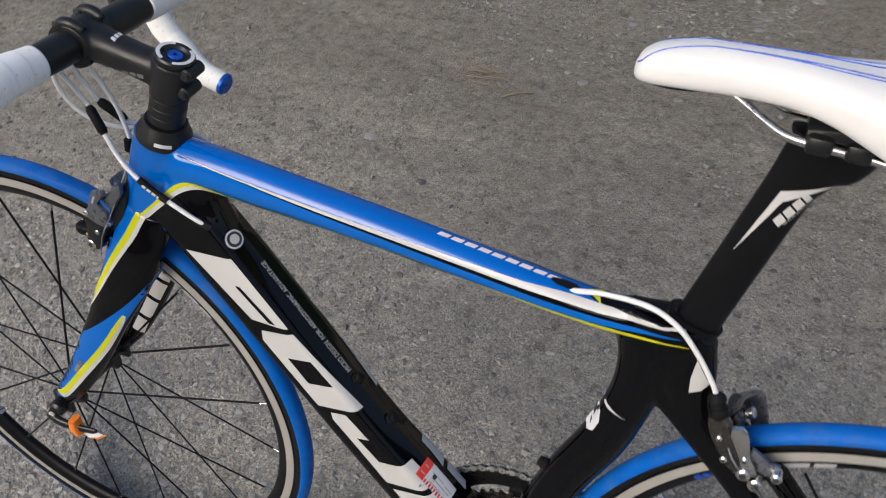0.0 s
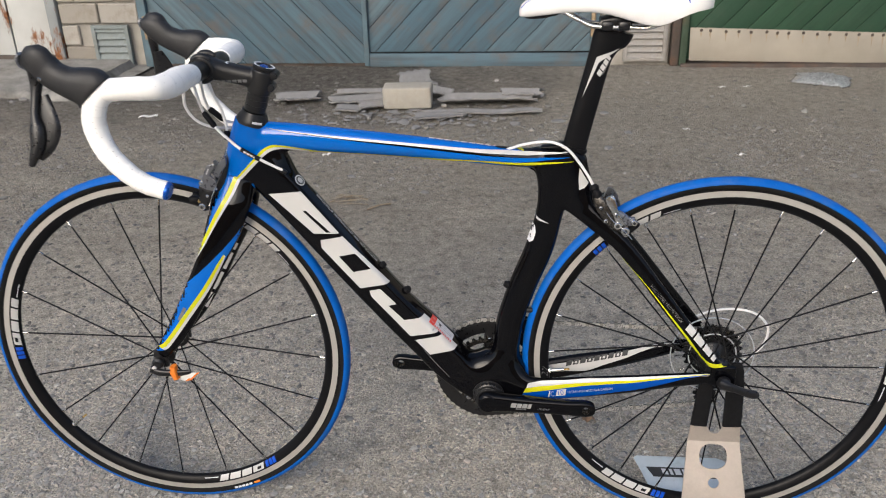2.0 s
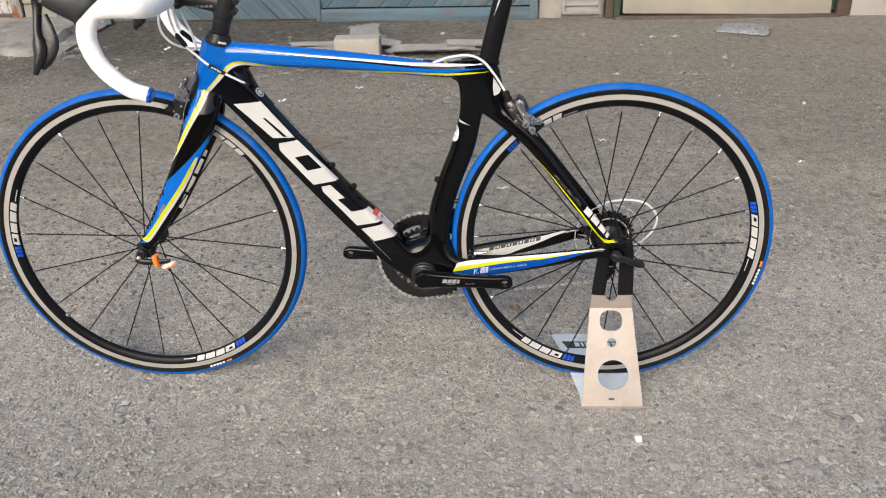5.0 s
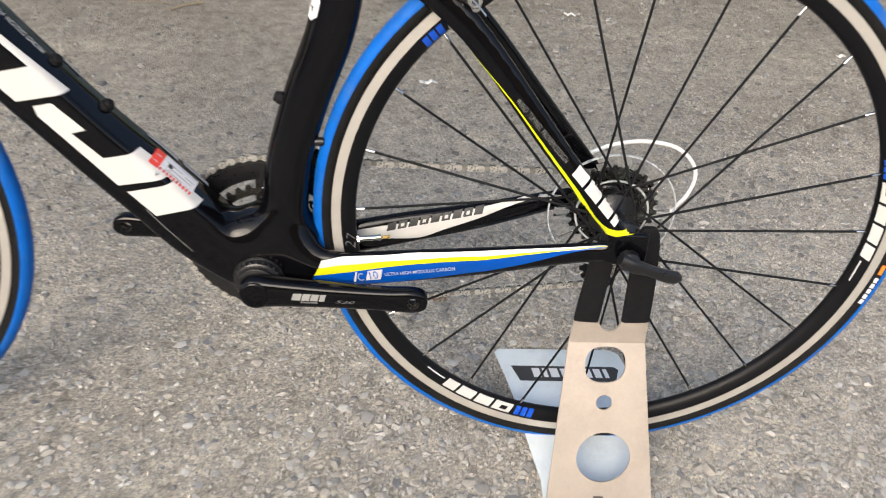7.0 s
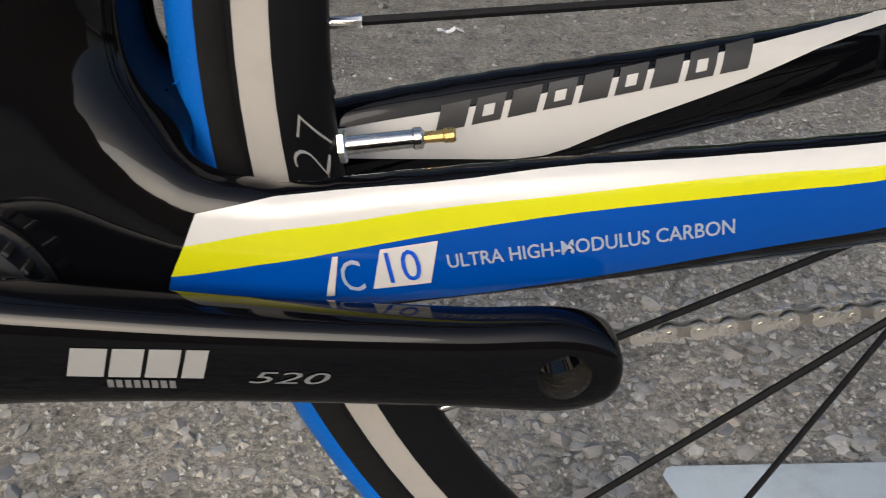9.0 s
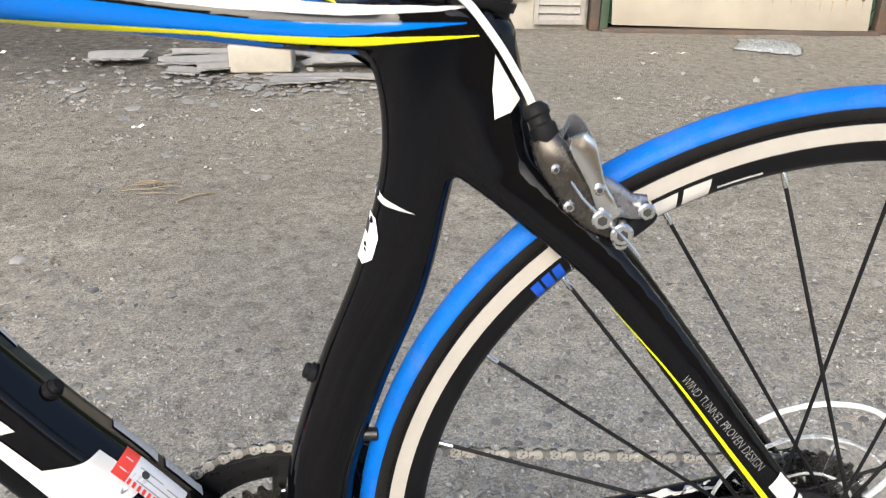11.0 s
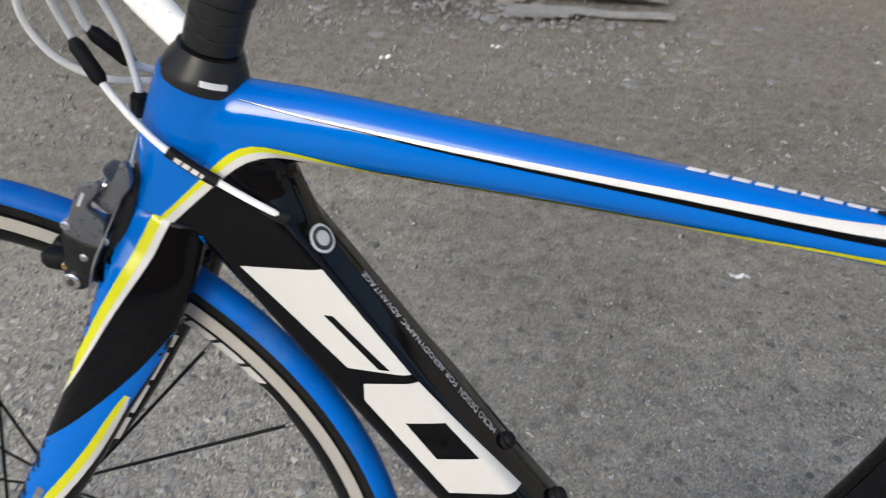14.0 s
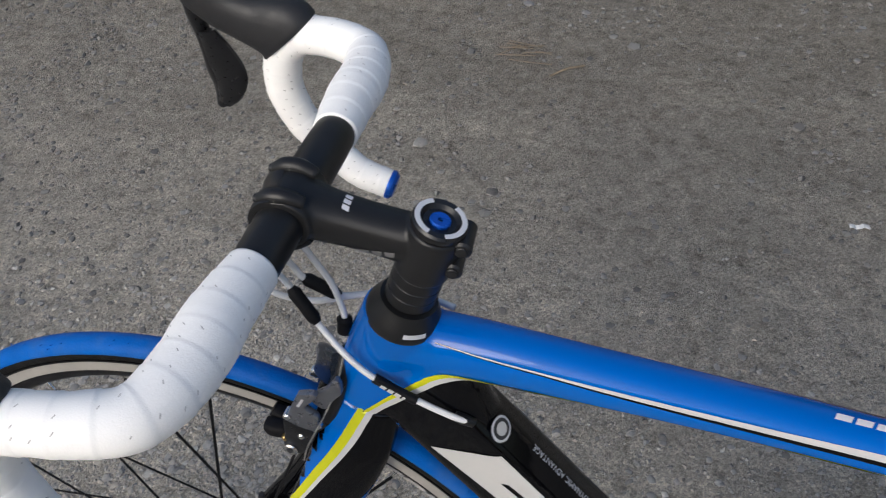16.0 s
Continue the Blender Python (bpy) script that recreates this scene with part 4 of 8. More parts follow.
TUBES = {
    "head_tube": [(0.1985, 0, 0.762, 0.057, 0.050), (0.189, 0, 0.735, 0.060, 0.049), (0.177, 0, 0.70, 0.060, 0.048), (0.1655, 0, 0.662, 0.058, 0.052)],
    "top_tube": [(0.195, 0, 0.7345, 0.052, 0.045), (0.26, 0, 0.7342, 0.0460, 0.040), (0.35, 0, 0.7280, 0.0400, 0.0385), (0.45, 0, 0.7200, 0.0355, 0.0375), (0.55, 0, 0.7095, 0.0325, 0.0365), (0.63, 0, 0.7015, 0.030, 0.036), (0.70, 0, 0.700, 0.033, 0.033)],
    "down_tube": [(0.195, 0, 0.700, 0.070, 0.045), (0.2455, 0, 0.6425, 0.066, 0.050), (0.3315, 0, 0.5378, 0.064, 0.053), (0.4236, 0, 0.4291, 0.064, 0.055), (0.4763, 0, 0.3729, 0.067, 0.058), (0.5282, 0, 0.3168, 0.066, 0.062), (0.590, 0, 0.267, 0.054, 0.068)],
    "seat_tube": [(0.7, 0, 0.7155, 0.082, 0.034), (0.698, 0, 0.69, 0.078, 0.034), (0.6950, 0, 0.655, 0.056, 0.034), (0.6890, 0, 0.61, 0.046, 0.034), (0.6735, 0, 0.545, 0.048, 0.035), (0.6475, 0, 0.477, 0.048, 0.037), (0.6265, 0, 0.41, 0.048, 0.046), (0.6195, 0, 0.365, 0.050, 0.056), (0.6155, 0, 0.335, 0.056, 0.063), (0.608, 0, 0.305, 0.074, 0.068), (0.592, 0, 0.270, 0.080, 0.069)],
    "bottom_bracket_shell": [],
}
for s, side in ((-1, "left"), (1, "right")):
    TUBES["seat_stay_" + side] = [(0.700, s * 0.003, 0.646, 0.040, 0.014), (0.724, s * 0.008, 0.631, 0.040, 0.015), (0.760, s * 0.019, 0.603, 0.034, 0.015), (0.815, s * 0.033, 0.554, 0.028, 0.014), (0.90, s * 0.050, 0.446, 0.026, 0.014), (0.977, s * 0.064, 0.352, 0.020, 0.013)]
    TUBES["chain_stay_" + side] = [(0.60, s * 0.021, 0.268, 0.048, 0.028), (0.655, s * 0.0285, 0.2800, 0.043, 0.023), (0.70, s * 0.0345, 0.2885, 0.043, 0.020), (0.756, s * 0.0405, 0.2980, 0.0405, 0.019), (0.836, s * 0.0475, 0.3110, 0.034, 0.018), (0.93, s * 0.0580, 0.3300, 0.0245, 0.015), (0.985, s * 0.0645, 0.3380, 0.022, 0.012)]


def monocoque(solids, voxel, rounds):
    """Melts overlapping solids into one smooth shell."""
    bm = join(*solids)
    ob = new("tmp", to_mesh("tmp", bm, None, 0))
    r = ob.modifiers.new("melt", "REMESH")
    r.mode, r.voxel_size, r.adaptivity = "VOXEL", voxel, 0.0
    s = ob.modifiers.new("round", "SMOOTH")
    s.factor, s.iterations = 0.5, rounds
    me = evaluated(ob)
    old = ob.data
    bpy.data.objects.remove(ob)
    bpy.data.meshes.remove(old)
    return me


def part_of_shell(name, me, chosen, material, parent, label=""):
    """One tube of the shell, with the shading of the whole."""
    nv = len(me.vertices)
    vn = np.empty(nv * 3)
    me.vertices.foreach_get("normal", vn)
    vn = vn.reshape(-1, 3)
    ids = sorted({i for p in chosen for i in me.polygons[p].vertices})
    back = {v: k for k, v in enumerate(ids)}
    out = bpy.data.meshes.new(name)
    out.from_pydata([me.vertices[i].co[:] for i in ids], [], [[back[i] for i in me.polygons[p].vertices] for p in chosen])
    out.polygons.foreach_set("use_smooth", [True] * len(out.polygons))
    out.normals_split_custom_set_from_vertices([tuple(vn[i]) for i in ids])
    out.materials.append(material)
    ob = new(name, out)
    ob.parent = parent
    if label:
        tagged(ob, label)
    return ob


def melt(me, centre, rounds):
    """Lets the shell flow together round a joint of tubes."""
    n = len(me.vertices)
    co = np.empty(n * 3)
    me.vertices.foreach_get("co", co)
    co = co.reshape(-1, 3)
    e = np.empty(len(me.edges) * 2, np.int32)
    me.edges.foreach_get("vertices", e)
    e = e.reshape(-1, 2)
    count = np.bincount(e.ravel(), minlength=n)[:, None]
    for radius, times in rounds:
        near = np.hypot(co[:, 0] - centre.x, co[:, 2] - centre.y)
        w = np.clip((radius - near) / 0.016, 0, 1)[:, None] * 0.6
        w[np.abs(co[:, 1]) > 0.0415] = 0
        for _ in range(times):
            total = np.zeros_like(co)
            for k in range(3):
                total[:, k] = np.bincount(e[:, 0], co[e[:, 1], k], n) + np.bincount(e[:, 1], co[e[:, 0], k], n)
            co += (total / np.maximum(count, 1) - co) * w
    me.vertices.foreach_set("co", co.ravel())
    me.update()


def frame_shell():
    solids = [roof_loft(st) if nm == "down_tube" else oval_loft(st, flare=0.02 if nm == "top_tube" else 0.0) for nm, st in TUBES.items() if st]
    solids.append(cyl((BB.x, -0.035, BB.z), (BB.x, 0.035, BB.z), 0.031, segs=40, bevel=0.004))
    for s in (-1, 1):
        solids.append(rbox(0.042, 0.009, 0.040, 0.003, 2, pose(0.984, s * 0.0655, 0.342)))
    solids.append(oval_loft([(0.212, 0, 0.731, 0.060, 0.042), (0.221, 0, 0.712, 0.059, 0.041), (0.231, 0, 0.692, 0.050, 0.041), (0.243, 0, 0.668, 0.047, 0.043), (0.256, 0, 0.645, 0.042, 0.045)], 18))
    # webs that fair the seat stays and chain stays into the seat tube
    solids.append(oval_loft([(0.722, 0, 0.703, 0.046, 0.030), (0.725, 0, 0.672, 0.054, 0.034), (0.732, 0, 0.646, 0.050, 0.036), (0.748, 0, 0.616, 0.036, 0.044)], 16))
    for s in (-1, 1):
        solids.append(oval_loft([(0.606, s * 0.018, 0.350, 0.046, 0.028), (0.622, s * 0.022, 0.318, 0.048, 0.027), (0.648, s * 0.0290, 0.2925, 0.046, 0.025), (0.68, s * 0.031, 0.2865, 0.040, 0.022)], 16))
    solids.append(oval_loft([(0.540, 0, 0.2915, 0.059, 0.063), (0.570, 0, 0.2985, 0.081, 0.068), (0.600, 0, 0.305, 0.092, 0.069), (0.625, 0, 0.300, 0.086, 0.069), (0.647, 0, 0.2925, 0.056, 0.070)], 24))
    me = monocoque(solids, 0.0024, 9)
    melt(me, Vector((0.606, 0.316)), ((0.078, 14), (0.064, 24), (0.048, 30)))
    axes = {}
    for nm, st in TUBES.items():
        axes[nm] = np.array(spline(st, 40)) if st else np.array([(BB.x, y, BB.z, 0.084, 0.068) for y in (-0.03, 0.0, 0.03)])
    n = len(me.polygons)
    c = np.empty(n * 3)
    me.polygons.foreach_get("center", c)
    c = c.reshape(-1, 3)
    best, who = np.full(n, 9e9), np.zeros(n, int)
    for k, (nm, ax) in enumerate(axes.items()):
        d = np.full(n, 9e9)
        if nm == "down_tube":
            # the black of the down tube begins behind the head
            ax = np.vstack([ax[ax[:, 0] > 0.232], [(0.236, 0, 0.700, 0.050, 0), (0.246, 0, 0.692, 0.048, 0), (0.256, 0, 0.682, 0.044, 0)]])
        for a in ax:
            d = np.minimum(d, np.linalg.norm(c - a[:3], axis=1) / (a[3] * 0.5))
        m = d < best
        best[m], who[m] = d[m], k
    parts = {}
    looks = {"head_tube": (M_BLUE, "glossy blue head tube"), "top_tube": (M_BLUE, "glossy blue top tube")}
    for k, nm in enumerate(axes):
        mat, lab = looks.get(nm, (M_BLACK, "glossy black " + nm.replace("_left", "").replace("_right", "").replace("_", " ")))
        plain = nm.replace("_left", "").replace("_right", "")
        parts[nm] = part_of_shell(plain, me, np.where(who == k)[0].tolist(), mat, bike, lab)
    bpy.data.meshes.remove(me)
    return parts


FRAME = frame_shell()
SKIN = Skin(*FRAME.values())
LEFT_STAYS = Skin(FRAME["chain_stay_left"], FRAME["seat_stay_left"], FRAME["bottom_bracket_shell"], FRAME["seat_tube"])
RIGHT_STAY = Skin(FRAME["chain_stay_right"])


def print_on(skin_, name, polys, material, parent, side="left", lift=0.0004, grid=0.006, label=""):
    bm = flat_shape(polys)
    return part(name, skin_.lay(bm, side, lift, grid), material, parent, label, sharp=0)


def words_on(skin_, body, size, origin, u, material, parent, side="left", lift=0.0006, shear=0.0, space=1.0, name="lettering", length=0.0, weight=0.0):
    bm = placed(text_shape(body, size, shear, space, length, weight), origin, u)
    return part(name, skin_.lay(bm, side, lift, 0.004), material, parent, sharp=0)


def band(upper, lower):
    return [p for p in upper] + [p for p in reversed(lower)]


def smooth2(points, n=24):
    return [tuple(p) for p in spline(points, n)]


# the flat upper face of the down tube: along it towards the head, and across it towards the left
DT_FACE = (Vector((0.42, 0, 0.426)), Vector((-0.636, 0, 0.772)), Vector((0, -1, 0)))


def frame_prints():
    dt, tt, ht, st = FRAME["down_tube"], FRAME["top_tube"], FRAME["head_tube"], FRAME["seat_tube"]
    # black flank that runs from the head into the down tube, edged in yellow and white
    outer = smooth2([(0.152, 0.655), (0.164, 0.6655), (0.2035, 0.7048), (0.2185, 0.7190), (0.2335, 0.7252), (0.256, 0.7232), (0.29, 0.7172), (0.34, 0.7085), (0.40, 0.700)])
    middle = smooth2([(0.160, 0.655), (0.1675, 0.6645), (0.2070, 0.7025), (0.2212, 0.7150), (0.2350, 0.7208), (0.256, 0.7202), (0.29, 0.7150), (0.34, 0.7075), (0.40, 0.700)])
    inner = smooth2([(0.166, 0.655), (0.1725, 0.6625), (0.2105, 0.6995), (0.2235, 0.7108), (0.2365, 0.7165), (0.254, 0.7172), (0.280, 0.7130), (0.305, 0.7095), (0.33, 0.707)])
    for side in ("left", "right"):
        print_on(SKIN, "flank_print", [inner[:19] + [(0.285, 0.7090), (0.262, 0.7108), (0.2540, 0.7080), (0.2535, 0.7000), (0.2575, 0.6900), (0.246, 0.655), (0.24, 0.63), (0.20, 0.60), (0.15, 0.63)]], M_BLACK, ht, side, 0.0003)
        print_on(SKIN, "yellow_stripe", [band(outer, middle)], M_YELLOW, ht, side, 0.0006, 0.004)
        print_on(SKIN, "white_stripe", [band(middle, inner)], M_WHITE, ht, side, 0.0006, 0.004)
        # large slanted white blocks along the down tube
        for outline in (
            [[(0.2209, 0.6422), (0.2755, 0.6471), (0.3357, 0.5733), (0.2924, 0.5729), (0.2498, 0.6148)], [(0.2764, 0.6133), (0.2825, 0.6136), (0.3215, 0.5755), (0.3140, 0.5750)]],
            [[(0.3036, 0.5614), (0.3405, 0.5680), (0.4168, 0.4823), (0.3671, 0.4732), (0.3041, 0.5474)], [(0.3334, 0.5320), (0.3610, 0.5377), (0.3862, 0.5097), (0.3568, 0.5037)]],
            [[(0.3830, 0.4690), (0.4015, 0.4728), (0.4292, 0.4446), (0.4148, 0.4408), (0.4415, 0.4140), (0.4748, 0.4200), (0.5040, 0.3917), (0.4515, 0.3830), (0.3850, 0.4587)]],
            [[(0.4595, 0.3757), (0.5080, 0.3862), (0.5320, 0.3591), (0.4857, 0.3477)]],
        ):
            print_on(SKIN, "white_block", outline, M_WHITE, dt, side, 0.0009, 0.003, "slanted white block print")
        print_on(SKIN, "white_line", [[(0.4760, 0.3558), (0.4935, 0.3338), (0.5195, 0.3044), (0.5190, 0.3036), (0.4927, 0.3329), (0.4755, 0.3549)]], M_GREY, dt, side, 0.0005, 0.005)
        # stripes along the top tube, tapering out on the seat cluster
        up = smooth2([(0.225, 0.7525), (0.262, 0.7474), (0.30, 0.7431), (0.356, 0.7375), (0.484, 0.7262), (0.5663, 0.7187), (0.5995, 0.7167), (0.6515, 0.7138), (0.6858, 0.7146), (0.7183, 0.7140)], 34)
        lo = smooth2([(0.225, 0.7522), (0.262, 0.7464), (0.30, 0.7417), (0.356, 0.7348), (0.484, 0.7222), (0.5663, 0.7138), (0.5995, 0.7112), (0.6515, 0.7089), (0.6858, 0.7112), (0.7183, 0.7135)], 34)
        lo2 = smooth2([(0.225, 0.7520), (0.262, 0.7459), (0.30, 0.7408), (0.356, 0.7333), (0.484, 0.7192), (0.5663, 0.7100), (0.5995, 0.7069), (0.6515, 0.7051), (0.6858, 0.7060), (0.7183, 0.7070)], 34)
        print_on(SKIN, "white_stripe", [band(up, lo)], M_WHITE, tt, side, 0.0008, 0.004)
        print_on(SKIN, "black_stripe", [band(lo, lo2)], M_BLACK, tt, side, 0.0008, 0.004)
        rear_up = smooth2([(0.641, 0.7225), (0.66, 0.7228), (0.70, 0.7235), (0.76, 0.7235)], 12)
        rear_lo = smooth2([(0.6535, 0.7130), (0.6700, 0.7126), (0.72, 0.7125), (0.76, 0.7120)], 12)
        print_on(SKIN, "black_wedge", [band(rear_up, rear_lo)], M_BLACK, tt, side, 0.0005, 0.004)
        b_up = smooth2([(0.55, 0.7115), (0.5992, 0.7069), (0.6341, 0.7052), (0.6515, 0.7051), (0.6861, 0.7058), (0.7170, 0.7064)], 16)
        b_lo = smooth2([(0.55, 0.7025), (0.5990, 0.6995), (0.6341, 0.6982), (0.6516, 0.6984), (0.6689, 0.7002), (0.7170, 0.7058)], 16)
        print_on(SKIN, "blue_stripe", [band(b_up, b_lo)], M_BLUE, tt, side, 0.0007, 0.004)
        y_up = smooth2([(0.29, 0.7160), (0.36, 0.7105), (0.44, 0.7060), (0.50, 0.7035), (0.5653, 0.7008), (0.5989, 0.6988), (0.634, 0.6976), (0.6516, 0.6976), (0.6864, 0.6983), (0.7243, 0.6993)], 24)
        y_lo = smooth2([(0.29, 0.7120), (0.36, 0.7062), (0.44, 0.7020), (0.50, 0.6998), (0.5653, 0.6985), (0.5988, 0.6955), (0.634, 0.6935), (0.6516, 0.6930), (0.6691, 0.6938), (0.7243, 0.6988)], 24)
        print_on(SKIN, "yellow_stripe", [band(y_up, y_lo)], M_YELLOW, tt, side, 0.0009, 0.004)
        print_on(SKIN, "black_wedge", [[(0.745, 0.6990), (0.7243, 0.6990), (0.686, 0.6950), (0.6516, 0.6930), (0.634, 0.6935), (0.605, 0.6945), (0.60, 0.675), (0.745, 0.675)]], M_BLACK, st, side, 0.0004, 0.005)
        print_on(SKIN, "black_wedge", [[(0.640, 0.7130), (0.66, 0.7128), (0.750, 0.7135), (0.755, 0.700), (0.735, 0.6985), (0.686, 0.6975), (0.64, 0.6970)]], M_BLACK, st, side, 0.0003, 0.005)
        # white flash and wedge on the seat tube
        print_on(SKIN, "white_flash", [[(0.6610, 0.6230), (0.6640, 0.6085), (0.6700, 0.6020), (0.6890, 0.5930), (0.6700, 0.5975), (0.6625, 0.6030)]], M_WHITE, st, side, 0.0006, 0.004)
        print_on(SKIN, "white_wedge", [[(0.7335, 0.6890), (0.7490, 0.6630), (0.7440, 0.6560), (0.7345, 0.6520), (0.7325, 0.6690)]], M_WHITE, st, side, 0.0006, 0.004)
        # stripes of the chain stay
        stay = FRAME["chain_stay_" + side]
        target = LEFT_STAYS if side == "left" else SKIN
        a = smooth2([(0.6589, 0.3012), (0.6755, 0.3040), (0.6987, 0.3079), (0.7258, 0.3117), (0.7579, 0.3170), (0.7865, 0.3202), (0.8145, 0.3235), (0.8351, 0.3262), (0.90, 0.3360), (0.962, 0.3452)], 30)
        b = smooth2([(0.6551, 0.2923), (0.6827, 0.2972), (0.6984, 0.3000), (0.7265, 0.3058), (0.7585, 0.3108), (0.7873, 0.3154), (0.8154, 0.3193), (0.8376, 0.3219), (0.90, 0.3340), (0.962, 0.3449)], 30)
        c = smooth2([(0.6501, 0.2820), (0.6820, 0.2877), (0.6980, 0.2917), (0.7266, 0.2989), (0.7589, 0.3058), (0.7880, 0.3105), (0.8164, 0.3148), (0.8385, 0.3183), (0.90, 0.3322), (0.962, 0.3446)], 30)
        d = smooth2([(0.6470, 0.2720), (0.690, 0.2722), (0.7296, 0.2767), (0.7760, 0.2876), (0.8054, 0.2955), (0.8268, 0.3007), (0.8422, 0.3046), (0.88, 0.3175), (0.9211, 0.3335), (0.962, 0.3442)], 30)
        print_on(target, "white_stripe", [band(a, b)], M_WHITE, stay, side, 0.0005, 0.005)
        print_on(target, "yellow_stripe", [band(b, c)], M_YELLOW, stay, side, 0.0005, 0.005)
        print_on(target, "blue_stripe", [band(c, d)], M_DEEPBLUE, stay, side, 0.0005, 0.005)
        # seat stay edge line and blocks
        ss = FRAME["seat_stay_" + side]
        e = smooth2([(0.8095, 0.5413), (0.8490, 0.4992), (0.8850, 0.4552), (0.9230, 0.4092), (0.955, 0.3700), (0.985, 0.3655)], 24)
        g = smooth2([(0.8090, 0.5410), (0.8480, 0.4982), (0.8832, 0.4537), (0.9200, 0.4066), (0.952, 0.3625), (0.987, 0.3610)], 24)
        print_on(target, "yellow_stripe", [band(e, g)], M_YELLOW, ss, side, 0.0006, 0.0014)
        blocks_on(target, "white_block", blocks((0.018, 0.020, 0.018, 0.008), 0.0115, 0.0035, -0.2), (0.9150, 0.4255), (0.665, -0.747), M_WHITE, ss, side, 0.0007, 0.0014)
    # prints seen on the left side only
    cs = FRAME["chain_stay_left"]
    print_on(LEFT_STAYS, "white_bar", [[(0.6962, 0.2902), (0.6978, 0.2905), (0.6962, 0.2770), (0.6938, 0.2767)]], M_WHITE, cs, lift=0.0009, grid=0.004)
    print_on(LEFT_STAYS, "white_tag", [[(0.7095, 0.2932), (0.7253, 0.2967), (0.7236, 0.2829), (0.7073, 0.2799)]], M_WHITE, cs, lift=0.0009, grid=0.004)
    words_on(LEFT_STAYS, "C", 0.0150, (0.6990, 0.2785), (1, 0.20), M_LETTER, cs, lift=0.0010, length=0.0066)
    words_on(LEFT_STAYS, "10", 0.0145, (0.7100, 0.2822), (1, 0.20), M_PRINTBLUE, cs, lift=0.0013, length=0.0118)
    words_on(LEFT_STAYS, "ULTRA HIGH-MODULUS CARBON", 0.0062, (0.7282, 0.2883), (1, 0.186), M_LETTER, cs, lift=0.0010, length=0.0772, weight=0.00008)
    words_on(LEFT_STAYS, "WIND TUNNEL PROVEN DESIGN", 0.0085, (0.8530, 0.4975), (0.665, -0.747), M_TAG, FRAME["seat_stay_left"], lift=0.0009, length=0.081, weight=-0.0002)
    for body, size, s0, length, mat in (("MICRO DESIGN", 0.0092, 0.0845, 0.044, M_WHITE), ("FOR AERODYNAMIC ADVANTAGE", 0.0078, 0.1315, 0.108, M_LABEL)):
        bm = placed(text_shape(body, size, 0.15, 1.0, length), (s0, -0.001), (1, 0))
        part("lettering", SKIN.lay(bm, DT_FACE, 0.0006, 0.004), mat, dt, sharp=0)
    # pale band with dark slanted blocks inside the far chain stay
    far = FRAME["chain_stay_right"]
    hi = smooth2([(0.69, 0.3000), (0.7134, 0.3035), (0.7328, 0.3060), (0.7525, 0.3088), (0.7722, 0.3122), (0.8118, 0.3200), (0.8516, 0.3280), (0.8838, 0.3345), (0.932, 0.3440)], 20)
    lw = smooth2([(0.69, 0.2910), (0.7132, 0.2895), (0.7332, 0.2884), (0.7600, 0.2871), (0.7743, 0.2901), (0.7943, 0.2987), (0.8341, 0.3125), (0.8733, 0.3278), (0.932, 0.3428)], 20)
    print_on(RIGHT_STAY, "white_panel", [band(hi, lw)], M_WHITE, far, "inner", 0.0006, 0.005)
    for k, q in enumerate(blocks((0.0104,) * 9, 0.0084, 0.0024, 0.45)):
        x0, x1 = q[0][0], q[1][0]
        notch = [(x0 + 0.0042, 0.0022), (x1 - 0.0022, 0.0022), (x1 - 0.0008, 0.0058), (x0 + 0.0056, 0.0058)]
        bm = placed(flat_shape([q, notch] if k % 2 else [q]), (0.7270, 0.2985), (1, 0.178))
        part("dark_block", RIGHT_STAY.lay(bm, "inner", 0.0009, 0.004), M_SIGNBLACK, far, sharp=0)
    # white slanted blocks on top of the top tube
    blocks_on(SKIN, "white_block", blocks((0.0105,) * 9, 0.0054, 0.0026, 0.45), (0.606, 0.0032), (-1, 0.0), M_HOSE, tt, "top", 0.0007)
    print_on(SKIN, "black_saddle", [[(0.634, -0.006), (0.645, -0.010), (0.665, -0.013), (0.74, -0.014), (0.74, 0.014), (0.665, 0.013), (0.645, 0.010), (0.634, 0.006)]], M_BLACK, st, "top", 0.0005, 0.005)
    print_on(SKIN, "yellow_dart", [[(0.628, 0.0), (0.645, -0.010), (0.641, 0.0), (0.645, 0.010)]], M_YELLOW, tt, "top", 0.0009, 0.005)
    words_on(SKIN, "O", 0.010, (0.672, -0.004), (1, 0), M_WHITE, st, "top", 0.0009)
    # round badge on the ridge of the down tube
    for nm, r, lift, mat in (("round_badge", 0.0105, 0.0008, M_SIGNBLACK), ("badge_ring", 0.0098, 0.0011, M_LABEL), ("badge_band", 0.0080, 0.0014, M_SIGNBLACK), ("badge_face", 0.0052, 0.0017, M_WHITE)):
        disc = placed(flat_shape([circle(0, 0, r, 28)]), (0.276, 0.0105), (1, 0))
        part(nm, SKIN.lay(disc, DT_FACE, lift, 0.003), mat, dt, sharp=0)


frame_prints()


